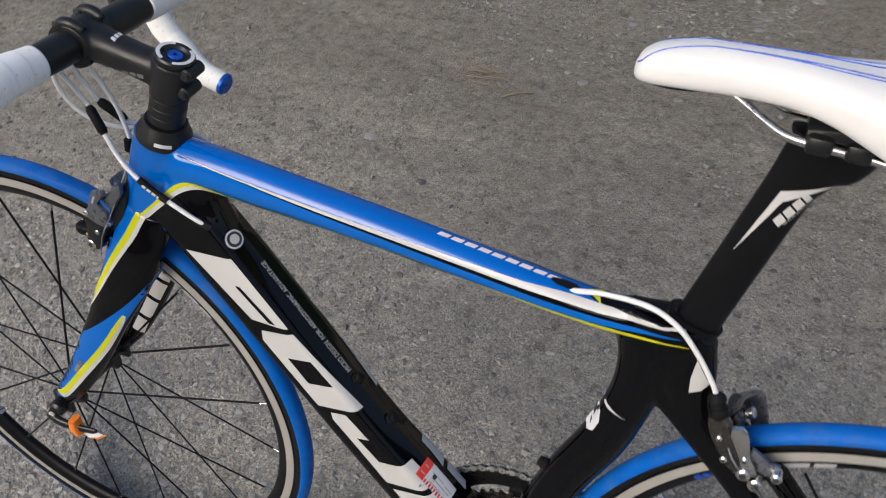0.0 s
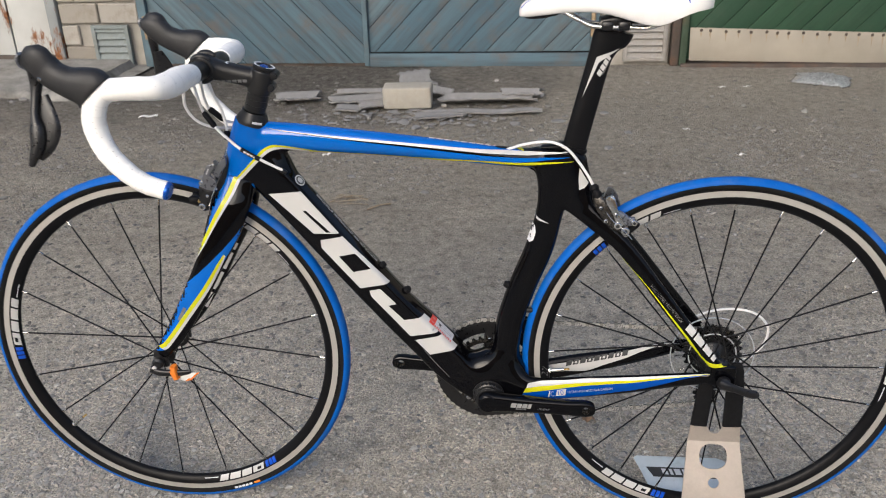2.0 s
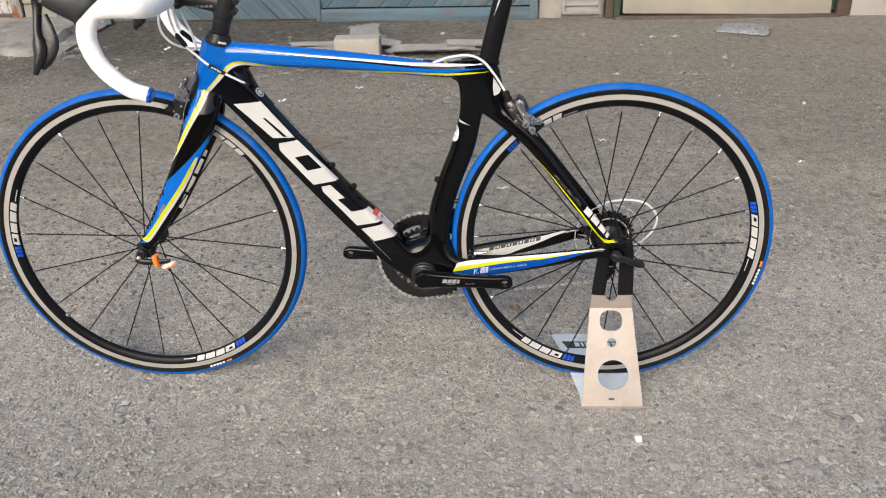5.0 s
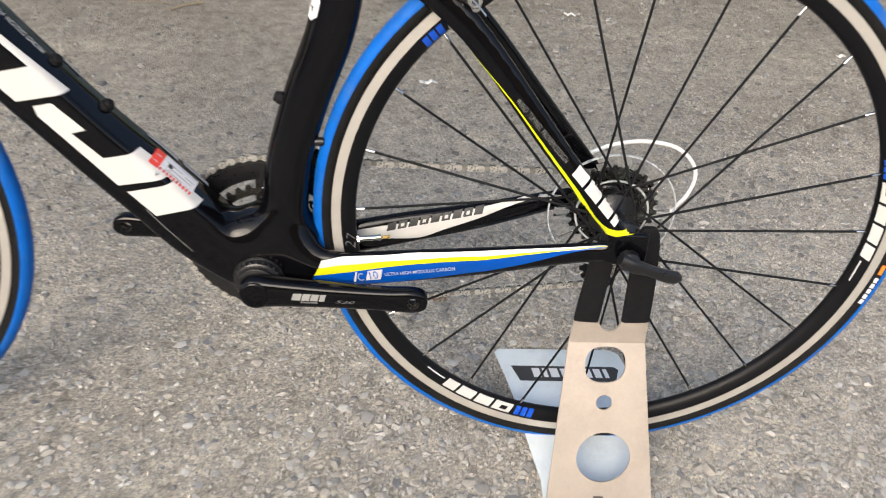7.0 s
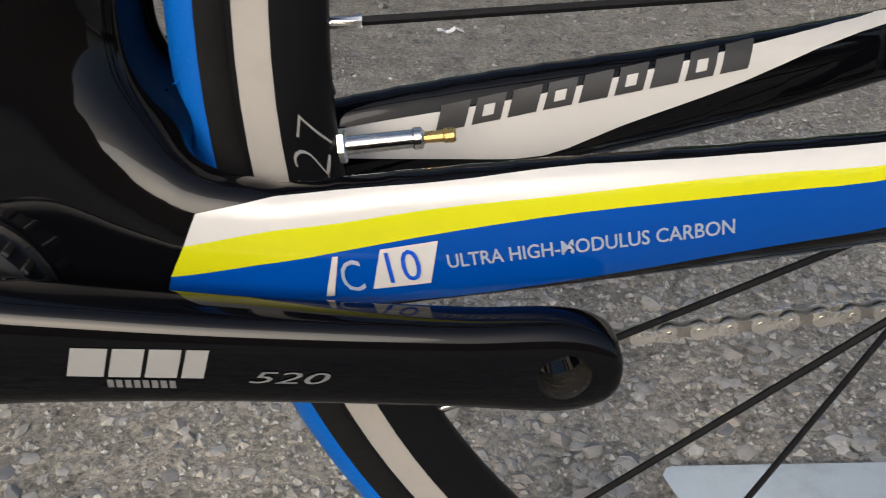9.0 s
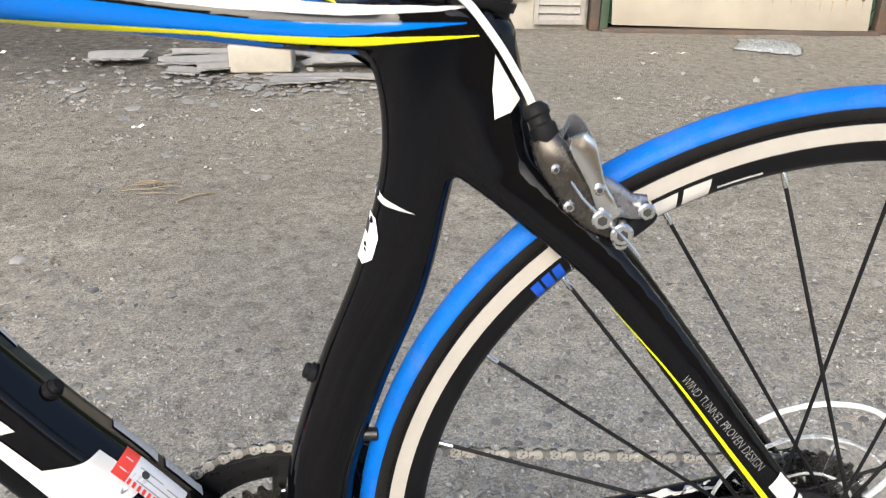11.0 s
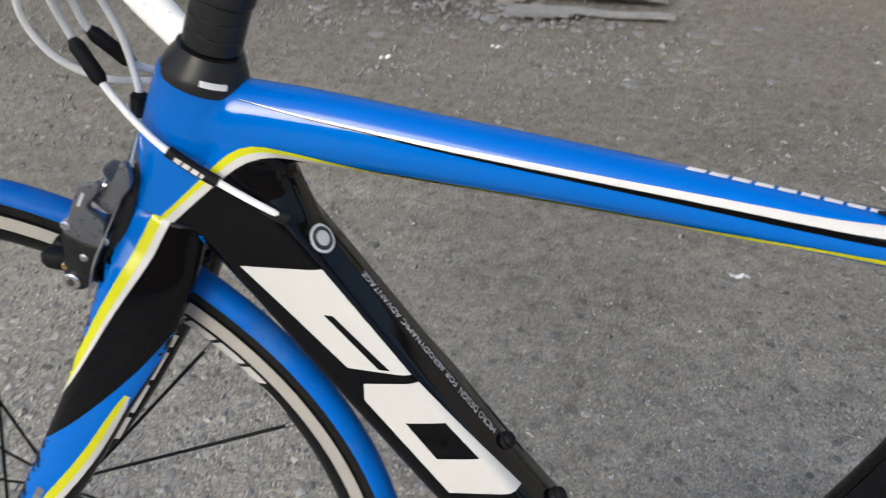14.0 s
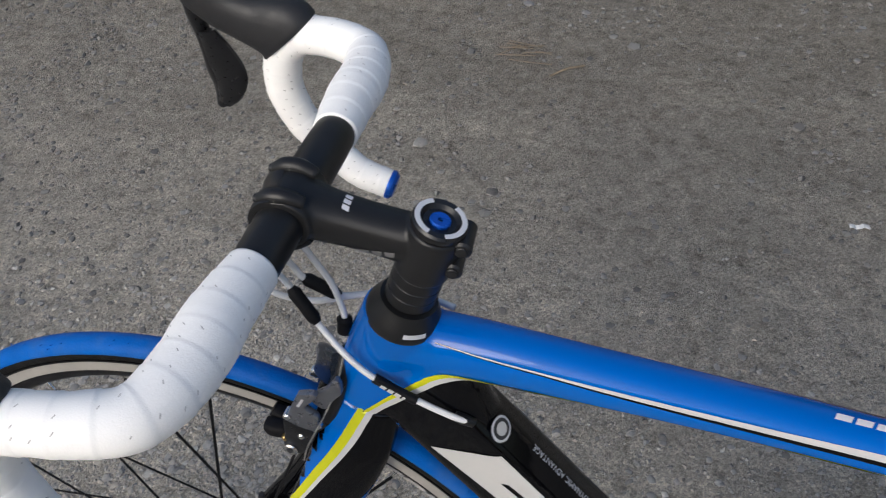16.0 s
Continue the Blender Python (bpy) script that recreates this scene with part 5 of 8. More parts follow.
def sticker():
    """A shop label wrapped over the ridge of the down tube."""
    dt = FRAME["down_tube"]
    def quad(a0, a1, b0, b1):
        return flat_shape([[(-0.054 - a0, b0), (-0.054 - a1, b0), (-0.054 - a1, b1), (-0.054 - a0, b1)]])
    part("paper_label", SKIN.lay(quad(0.012, 0.055, -0.002, 0.0225), DT_FACE, 0.0009, 0.004), M_LABEL, dt, "white and red paper label", sharp=0)
    part("red_panel", SKIN.lay(quad(0.0, 0.012, -0.002, 0.0225), DT_FACE, 0.0009, 0.004), M_RED, dt, sharp=0)
    for k in range(10):
        part("red_dash", SKIN.lay(quad(0.0128 + k * 0.0043, 0.0152 + k * 0.0043, 0.0180, 0.0225), DT_FACE, 0.0012, 0.004), M_RED, dt, sharp=0)
    for a, b, w in ((0.003, 0.006, 0.006), (0.003, 0.015, 0.006), (0.016, 0.006, 0.020), (0.040, 0.007, 0.012), (0.020, 0.011, 0.030), (0.018, 0.016, 0.022)):
        part("print_bar", SKIN.lay(quad(a, a + w, b, b + 0.0010), DT_FACE, 0.0012, 0.004), M_WHITE if a < 0.01 else M_TAG, dt, sharp=0)
    part("black_spot", SKIN.lay(flat_shape([circle(-0.0755, 0.009, 0.0030, 16)]), DT_FACE, 0.0013, 0.004), M_SIGNBLACK, dt, sharp=0)
    # small white tag on the seat tube
    tag = [(0.6585, 0.5905), (0.6650, 0.5880), (0.6665, 0.5760), (0.6625, 0.5620), (0.6560, 0.5575), (0.6480, 0.5600), (0.6490, 0.5660), (0.6530, 0.5760), (0.6545, 0.5860)]
    print_on(SKIN, "white_tag", [tag], M_LABEL, FRAME["seat_tube"], lift=0.0008, grid=0.004)
    print_on(SKIN, "tag_mark", [[(0.6595, 0.5860), (0.6618, 0.5850), (0.6605, 0.5770), (0.6580, 0.5775)]], M_SIGNBLACK, FRAME["seat_tube"], lift=0.0012, grid=0.004)
    print_on(SKIN, "blue_dart", [[(0.6570, 0.6080), (0.6625, 0.6030), (0.6620, 0.5960), (0.6540, 0.5970)]], M_PRINTBLUE, FRAME["seat_tube"], lift=0.0007, grid=0.004)


sticker()


def bosses():
    me = to_mesh("bottle_boss", finish(lathe([(0, 0.007), (0.0042, 0.007), (0.0055, 0.0055), (0.0055, 0.0028), (0.0068, 0.0025), (0.0068, -0.004), (0, -0.004)], 18, closed=False)), M_RUBBER)
    for x, z, nx, nz in ((0.4020, 0.5050, 0.76, 0.65), (0.4440, 0.4590, 0.76, 0.65), (0.6205, 0.4730, -0.93, 0.37)):
        n = Vector((nx, 0, nz)).normalized()
        side = Vector((0, 1, 0))
        up = Matrix((side.cross(n) * -1, n, side)).transposed().to_4x4()
        piece("bottle_boss", me, bike, Matrix.Translation((x, 0, z)) @ up)


bosses()


def fork():
    legs = []
    for s in (-1, 1):
        legs.append(oval_loft([(0.1700, s * 0.011, 0.6710, 0.055, 0.030), (0.164, s * 0.0185, 0.648, 0.059, 0.031), (0.157, s * 0.028, 0.625, 0.062, 0.030), (0.140, s * 0.039, 0.580, 0.057, 0.026), (0.114, s * 0.047, 0.527, 0.048, 0.024), (0.080, s * 0.051, 0.463, 0.044, 0.021), (0.043, s * 0.054, 0.400, 0.038, 0.018), (0.013, s * 0.056, 0.358, 0.030, 0.015), (0.005, s * 0.056, 0.348, 0.026, 0.012)]))
    crown = oval_loft([(0.1705, 0, 0.6720, 0.056, 0.050), (0.162, 0, 0.652, 0.056, 0.060), (0.156, 0, 0.640, 0.054, 0.060)], 12)
    # the tyre passes between the legs
    me = monocoque(legs + [crown], 0.0022, 6)
    f = part_of_shell("fork", me, range(len(me.polygons)), M_BLACK, bike, "black carbon fork with blue and yellow flashes")
    bpy.data.meshes.remove(me)
    sk = Skin(f)
    for side in ("left", "right"):
        edge = smooth2([(0.1690, 0.680), (0.1590, 0.660), (0.150, 0.6425), (0.127, 0.604), (0.103, 0.560), (0.080, 0.522), (0.060, 0.480)], 20)
        mid = smooth2([(0.1770, 0.680), (0.1670, 0.660), (0.1585, 0.6425), (0.1345, 0.604), (0.1085, 0.560), (0.0835, 0.522), (0.0605, 0.480)], 20)
        inn = smooth2([(0.1825, 0.680), (0.1725, 0.660), (0.164, 0.6425), (0.1385, 0.604), (0.1110, 0.560), (0.0850, 0.522), (0.0607, 0.479)], 20)
        print_on(sk, "blue_flash", [edge + [(0.02, 0.50), (0.10, 0.655), (0.13, 0.690)]], M_BLUE, f, side, 0.0004)
        print_on(sk, "yellow_stripe", [band(edge, mid)], M_YELLOW, f, side, 0.0006, 0.004)
        print_on(sk, "white_stripe", [band(mid, inn)], M_WHITE, f, side, 0.0006, 0.004)
        low = smooth2([(0.190, 0.610), (0.1565, 0.5684), (0.1211, 0.5334), (0.0851, 0.5017), (0.0561, 0.4794), (0.03, 0.470)], 20)
        print_on(sk, "blue_flash", [low + [(-0.03, 0.352), (0.016, 0.3610), (0.0265, 0.3690), (0.0680, 0.4225), (0.1080, 0.4765), (0.1360, 0.5240), (0.175, 0.585)]], M_BLUE, f, side, 0.0004)
        y1 = smooth2([(0.141, 0.543), (0.131, 0.5295), (0.101, 0.4845), (0.060, 0.4315), (0.018, 0.3775), (0.004, 0.3680)], 20)
        y2 = smooth2([(0.1425, 0.5415), (0.1340, 0.5265), (0.1050, 0.4795), (0.0645, 0.4260), (0.0230, 0.3720), (0.010, 0.3640)], 20)
        y3 = smooth2([(0.1435, 0.5405), (0.1360, 0.5240), (0.1080, 0.4765), (0.0680, 0.4225), (0.0265, 0.3690), (0.016, 0.3610)], 20)
        print_on(sk, "yellow_stripe", [band(y1, y2)], M_YELLOW, f, side, 0.0007, 0.004)
        print_on(sk, "white_stripe", [band(y2, y3)], M_WHITE, f, side, 0.0007, 0.004)
        print_on(sk, "print_bar", [[(0.061, 0.446), (0.066, 0.4435), (0.0515, 0.420), (0.0475, 0.4225)]], M_GREY, f, side, 0.0008, 0.004)
    inside = Skin(f)
    for k, q in enumerate(blocks((0.036, 0.042, 0.038, 0.016), 0.016, 0.008, 0.1)):
        bm = placed(flat_shape([q]), (0.058, 0.392), (0.50, 0.866))
        part("white_block", inside.lay(bm, "inner", 0.0006, 0.005), M_WHITE, f, sharp=0)
    for s in (-1, 1):
        part("dropout", rbox(0.026, 0.008, 0.034, 0.003, 2, pose(0.003, s * 0.0555, 0.340)), M_STEELBLACK, f)
    return f


FORK = fork()


# ---- wheels ----
def wheel(name, hub, count, first, rear, words, valve_at, mark_at):
    m0 = Matrix.Translation(hub)
    rim_prof = [(0.3165, -0.0105), (0.3165, -0.009), (0.3115, -0.0075), (0.3115, 0.0075), (0.3165, 0.009), (0.3165, 0.0105), (0.3035, 0.0105), (0.3005, 0.0098), (0.2940, 0.0072), (0.2895, 0.0035), (0.2885, 0.0), (0.2895, -0.0035), (0.2940, -0.0072), (0.3005, -0.0098), (0.3035, -0.0105)]
    w = part(name, lathe(rim_prof, 144), M_RIM, bike, "deep black rim with silver brake tracks")
    sk = Skin(w)
    w.matrix_basis = m0
    for s in (-1, 1):
        part("brake_track", lathe([(0.3148, s * 0.0108), (0.3046, s * 0.0108), (0.3046, s * 0.0098), (0.3148, s * 0.0098)], 144), M_TRACK, w, "machined silver brake track")
    a = []
    for k in range(27):
        t = radians(-135 + 270 * k / 26)
        a.append((0.3235 + 0.0115 * math.cos(t), 0.0118 * math.sin(t)))
    tread = [p for p in a if p[0] > 0.3245]
    inner_tread = [(r - 0.0012, y * 0.93) for r, y in reversed(tread)]
    tyre = part("tyre", lathe(a, 160, closed=True), M_WALL, w, "black tyre sidewall")
    part("tread", lathe([(r + 0.0006, y * 1.01) for r, y in tread] + inner_tread, 160), M_TREAD, w, "bright blue tyre tread", sharp=50)
    # mould hairs and nicks along the edge of the tread
    rng = random.Random(12 if rear else 11)
    hair = []
    for k in range(90):
        t = rng.uniform(0, 360)
        s = rng.choice((-1, 1))
        r = 0.3235 + 0.0113
        y = s * rng.uniform(0.002, 0.009)
        rr = 0.3235 + math.sqrt(max(0, 0.0119**2 - y * y))
        p = Vector((rr * math.cos(radians(t)), y, rr * math.sin(radians(t))))
        hair.append(sweep([(*p, 0.0004), (*(p * (1 + 0.0014 / rr) + Vector((0, s * 0.0022, 0))), 0.0002)], 0.0004, 4))
    tagged(part("mould_hair", join(*hair), M_TREAD, w), kind="stuff")
    # wordmarks on the rim: white slanted blocks and three blue bars
    for ang in words:
        for s, side in ((-1, "left"), (1, "right")):
            bars = []
            def arc(a0, a1, r0, r1, lean=0.0):
                k = max(2, int(abs(a1 - a0) / 1.0) + 2)
                o = [(r1 * math.cos(radians(a0 + (a1 - a0) * i / (k - 1) + lean)), r1 * math.sin(radians(a0 + (a1 - a0) * i / (k - 1) + lean))) for i in range(k)]
                i_ = [(r0 * math.cos(radians(a0 + (a1 - a0) * i / (k - 1))), r0 * math.sin(radians(a0 + (a1 - a0) * i / (k - 1)))) for i in range(k)]
                return o + i_[::-1]
            x = ang
            white = []
            outer = []
            for wd in (4.8, 4.2, 4.4, 3.4):
                outer.append(arc(x, x - wd, 0.2912, 0.3018, -0.8))
                x -= wd + 0.7
            hole = arc(ang - 1.4, ang - 3.2, 0.2945, 0.2995, -0.4)
            bm = flat_shape(outer[:1] + [hole])
            part("white_block", sk_lay(sk, bm, side), M_WHITE, w, sharp=0)
            for q in outer[1:]:
                part("white_block", sk_lay(sk, flat_shape([q]), side), M_WHITE, w, sharp=0)
            for q in ([arc(ang + 0.8 + 1.7 * k, ang + 2.1 + 1.7 * k, 0.2912, 0.3018, -0.4) for k in range(3)]):
                part("blue_bar", sk_lay(sk, flat_shape([q]), side), M_PRINTBLUE, w, sharp=0)
            bm = flat_shape([arc(x - 0.5, x - 6.0, 0.2935, 0.2947)])
            part("grey_line", sk_lay(sk, bm, side), M_LABEL, w, sharp=0)
    if rear:
        bm = placed(text_shape("27", 0.0165, 0.35, 1.0, 0.0215, -0.0004), (-0.2905, -0.0400), (0.14, 1))
        part("lettering", sk_lay(sk, bm, "left"), M_TAG, w, sharp=0)
    # tyre wordmark on the sidewall
    t0 = mark_at
    tyre_skin = Skin(tyre)
    for side in ("left",):
        for k, (d0, d1) in enumerate(((0, 2.4), (3.2, 4.4), (4.7, 5.8), (6.1, 7.2), (7.5, 8.6), (8.9, 10.0))):
            q = [(rr * math.cos(radians(t0 - d)), rr * math.sin(radians(t0 - d))) for rr, d in ((0.3195, d0), (0.3195, (d0 + d1) / 2), (0.3195, d1), (0.3235, d1), (0.3235, (d0 + d1) / 2), (0.3235, d0))]
            part("orange_mark" if k == 0 else "pale_mark", tyre_skin.lay(flat_shape([q]), side, 0.0005, 0), M_ORANGE if k == 0 else M_LABEL, w, sharp=0)
    # hub
    if rear:
        prof = [(0.0, -0.0655), (0.009, -0.0655), (0.010, -0.060), (0.010, -0.046), (0.021, -0.041), (0.023, -0.038), (0.023, -0.035), (0.014, -0.031), (0.011, -0.020), (0.011, 0.005), (0.016, 0.010), (0.026, 0.014), (0.027, 0.016), (0.027, 0.019), (0.018, 0.021), (0.018, 0.056), (0.010, 0.060), (0.0, 0.0655)]
    else:
        prof = [(0.0, -0.050), (0.008, -0.050), (0.0095, -0.046), (0.0095, -0.040), (0.018, -0.037), (0.0195, -0.0355), (0.0195, -0.0325), (0.012, -0.028), (0.0105, -0.018), (0.0105, 0.018), (0.012, 0.028), (0.0195, 0.0325), (0.0195, 0.0355), (0.018, 0.037), (0.0095, 0.040), (0.0095, 0.046), (0.008, 0.050), (0.0, 0.050)]
    part("hub", lathe(prof, 40, closed=False), M_STEELBLACK, w, "black hub shell")
    # spokes on one shared mesh
    spoke = to_mesh("spoke", finish(sweep([(0, 0, 0), (0, 0, 1.0)], 0.00150, 6, flat=0.8)), M_RUBBER)
    nip = to_mesh("nipple", finish(lathe([(0.0, 0.010), (0.0014, 0.010), (0.0019, 0.008), (0.0021, -0.001), (0.0, -0.001)], 10, closed=False)), M_CHROME)
    for k in range(count):
        ang = radians(first + 360.0 / count * k)
        s = (-1 if k % 2 == 0 else 1) * (-1 if rear else 1)
        if rear:
            tw = (1 if ((k + 1) // 2) % 2 else -1) * radians(62)
            fr, fy = (0.022, -0.0365) if s < 0 else (0.026, 0.0175)
        else:
            tw, fr, fy = (1 if (k // 2) % 2 == 0 else -1) * radians(10), 0.0185, s * 0.034
        p0 = Vector((fr * math.cos(ang + tw), fy, fr * math.sin(ang + tw)))
        p1 = Vector((0.290 * math.cos(ang), s * 0.001, 0.290 * math.sin(ang)))
        d = p1 - p0
        q = d.to_track_quat("Z", "X").to_matrix().to_4x4()
        piece("spoke", spoke, w, Matrix.Translation(p0) @ q @ Matrix.Diagonal((1, 1, d.length, 1)))
        piece("nipple", nip, w, Matrix.Translation(p1 - d.normalized() * 0.010) @ q @ pose(0, 0, 0, 90, 0, 0))
    va = radians(valve_at)
    vm = pose(0, 0, 0, 0, -valve_at, 0)
    v = part("valve", moved(cyl((0.290, 0, 0), (0.262, 0, 0), 0.0030, segs=14, bevel=0.0006), vm), M_CHROME, w, "bright metal tyre valve")
    part("valve_nut", moved(cyl((0.2895, 0, 0), (0.2865, 0, 0), 0.0055, segs=6, bevel=0.0006), vm), M_CHROME, w)
    part("valve_tip", moved(join(cyl((0.262, 0, 0), (0.256, 0, 0), 0.0019, segs=10), cyl((0.256, 0, 0), (0.252, 0, 0), 0.0024, segs=10, bevel=0.0005)), vm), M_BRASS, w)
    part("valve_cap_mark", moved(cyl((0.2655, 0, 0), (0.2625, 0, 0), 0.0036, segs=12, bevel=0.0004), vm), M_CHROME, w)
    return w


def sk_lay(sk, bm, side):
    return sk.lay(bm, side, 0.0005, 0.003)


FRONT = wheel("front_wheel", FH, 20, 14.4, False, (181, 61, -59), 219, -64)
REAR = wheel("rear_wheel", RH, 24, -1.4, True, (12, 132, -108), 186.2, -8)


# ---- cockpit ----
def lathe_at(profile, p, m=None):
    return moved(lathe(profile, 28, closed=False), m or Matrix.Translation(p))


AX = Vector((0.326, 0, 1.0)).normalized()


def along_axis(bm, z):
    """Turns a lathe about Y upright onto the steering axis at height z."""
    tilt = math.degrees(math.atan(0.326))
    return moved(bm, Matrix.Translation(steer(z)) @ pose(0, 0, 0, 0, tilt, 0) @ pose(0, 0, 0, 90, 0, 0))


def headset_and_stem():
    cover = part("headset_cover", along_axis(lathe([(0.0, 0), (0.0270, 0), (0.0275, 0.002), (0.0262, 0.008), (0.0215, 0.0175), (0.0205, 0.0205), (0.0, 0.0205)], 48, closed=False), 0.7575), M_STEM, bike, "matt black headset cover")
    bar = lathe([(0.0268, 0.0062), (0.0262, 0.0098), (0.0257, 0.0098), (0.0263, 0.0062)], 60, start=40, end=76)
    part("print_bar", along_axis(bar, 0.7577), M_LABEL, cover)
    z = 0.7785
    for h in (0.0098, 0.0098, 0.0098):
        part("spacer", along_axis(lathe([(0.0, 0), (0.0172, 0), (0.0178, 0.0006), (0.0178, h - 0.0006), (0.0172, h), (0.0, h)], 40, closed=False), z), M_STEM, bike, "black headset spacer")
        z += h * 0.952
    top, low = 0.8450, 0.8060
    clampc = Vector((0.1312, 0, 0.8506))
    sleeve = along_axis(lathe([(0.0, 0), (0.0175, 0), (0.0192, 0.0015), (0.0192, 0.0385), (0.0180, 0.0405), (0.0, 0.0405)], 44, closed=False), low)
    a, b = steer(0.828), clampc
    arm = []
    for f, d, w in ((0.0, 0.036, 0.030), (0.15, 0.034, 0.031), (0.4, 0.0315, 0.031), (0.7, 0.0325, 0.033), (0.88, 0.036, 0.040), (1.0, 0.036, 0.044)):
        c = a.lerp(b, f)
        arm.append((c.x, c.y, c.z, d, w))
    seat = lathe([(0.0, -0.021), (0.0182, -0.021), (0.0190, -0.019), (0.0190, 0.019), (0.0182, 0.021), (0.0, 0.021)], 40, closed=False)
    me = monocoque([sleeve, oval_loft(arm, 20, 24, 0.85), moved(seat, Matrix.Translation(clampc))], 0.0014, 4)
    stem = part_of_shell("stem", me, range(len(me.polygons)), M_STEM, bike, "matt black aluminium stem")
    bpy.data.meshes.remove(me)
    # faceplate with four bolt ears
    plate = lathe([(0.0160, -0.0215), (0.0192, -0.0215), (0.0198, -0.0205), (0.0198, -0.0080), (0.0188, -0.0060), (0.0188, 0.0060), (0.0198, 0.0080), (0.0198, 0.0205), (0.0192, 0.0215), (0.0160, 0.0215)], 40, start=98, end=262)
    face = part("faceplate", moved(plate, Matrix.Translation(clampc + Vector((-0.002, 0, 0)))), M_STEM, stem, "black bar clamp faceplate")
    for s in (-1, 1):
        for up in (1, -1):
            p = clampc + Vector((-0.0005, s * 0.0150, up * 0.0186))
            ear = sweep([(p.x - 0.0115, p.y, p.z - up * 0.0030, 0.0046), (p.x - 0.005, p.y, p.z, 0.0056), (p.x + 0.004, p.y, p.z, 0.0056), (p.x + 0.0125, p.y * 0.94, p.z - up * 0.0035, 0.0048)], 0.007, 18, 10, dome=True)
            part("bolt_ear", ear, M_STEM, stem)
            part("bolt", cyl(p + Vector((-0.0165, 0, -up * 0.003)), p + Vector((-0.011, 0, -up * 0.003)), 0.0030, segs=14, bevel=0.0008), M_STEELBLACK, stem)
            part("clamp_gap", lathe_at([(0.0, 0.0006), (0.0058, 0.0006), (0.0058, -0.0006), (0.0, -0.0006)], (0, 0, 0), Matrix.Translation(p + Vector((-0.001, 0, 0))) @ pose(0, 0, 0, 0, 0, 90)), M_SIGNBLACK, stem)
    for z in (0.8165, 0.8360):
        p = steer(z) + Vector((0.0235, 0, 0))
        part("clamp_bolt", join(cyl(p + Vector((-0.004, -0.0125, 0)), p + Vector((-0.004, 0.0125, 0)), 0.0065, segs=18, bevel=0.0015), cyl(p + Vector((-0.004, -0.0140, 0)), p + Vector((-0.004, -0.0115, 0)), 0.0042, segs=12, bevel=0.0006)), M_STEM, stem)
    sk = Skin(stem)
    d = (clampc - steer(0.828)).normalized()
    blocks_on(sk, "grey_block", blocks((0.0065, 0.0065, 0.0075, 0.0075, 0.0075, 0.0070, 0.0050), 0.0048, 0.0018, 0.12), (0.2005, 0.8325), (-1, -0.02), M_GREY, stem)
    blocks_on(sk, "grey_block", blocks((0.0035, 0.0035, 0.0035), 0.0045, 0.0012, 0.2), (0.1665, 0.006), (0, -1), M_LABEL, stem, "top")
    # top cap with its blue bolt
    cap = part("top_cap", along_axis(lathe([(0.0, 0.0), (0.0178, 0.0), (0.0184, 0.001), (0.0184, 0.0045), (0.0172, 0.0062), (0.0130, 0.0062), (0.0108, 0.0035), (0.0085, 0.0030), (0.0, 0.0030)], 48, closed=False), 0.8452), M_STEELBLACK, stem, "black top cap with pale ring marks")
    ring = lathe([(0.0170, 0.0063), (0.0136, 0.0063), (0.0136, 0.0066), (0.0170, 0.0066)], 60, start=-60, end=70)
    part("print_ring", along_axis(ring, 0.8452), M_LABEL, cap)
    ring = lathe([(0.0170, 0.0063), (0.0136, 0.0063), (0.0136, 0.0066), (0.0170, 0.0066)], 60, start=110, end=240)
    part("print_ring", along_axis(ring, 0.8452), M_LABEL, cap)
    part("cap_bolt", along_axis(lathe([(0.0018, 0.0030), (0.0018, 0.0052), (0.0062, 0.0056), (0.0070, 0.0048), (0.0070, 0.0028), (0.0018, 0.0028)], 32), 0.8452), M_BLUECAP, cap, "blue anodised bolt")
    return stem, clampc


STEM, CLAMP = headset_and_stem()


def tape_line(s):
    """The centre line of one half of the bar, from where the tape begins to the end of the drop."""
    return [(0.1293, s * 0.0725, 0.8507), (0.1269, s * 0.1113, 0.8516), (0.1255, s * 0.1509, 0.8503), (0.1162, s * 0.1834, 0.8513), (0.0934, s * 0.1958, 0.8533), (0.0687, s * 0.2006, 0.8532), (0.0521, s * 0.2021, 0.8509), (0.0376, s * 0.2032, 0.8377), (0.0305, s * 0.2046, 0.8156), (0.0309, s * 0.2044, 0.7934), (0.0432, s * 0.2056, 0.7619), (0.0669, s * 0.2070, 0.7348), (0.0914, s * 0.2039, 0.7154), (0.1215, s * 0.2033, 0.7052)]



# the bar swells on the tops, and the tape thins out towards the end of the drop
TAPE_AT = (0.0, 0.05, 0.13, 0.22, 0.32, 0.42, 0.55, 0.62, 0.70, 0.80, 0.90, 1.0)
TAPE_RADIUS = (0.0160, 0.0176, 0.0196, 0.0190, 0.0170, 0.0160, 0.0166, 0.0166, 0.0158, 0.0150, 0.0143, 0.0134)


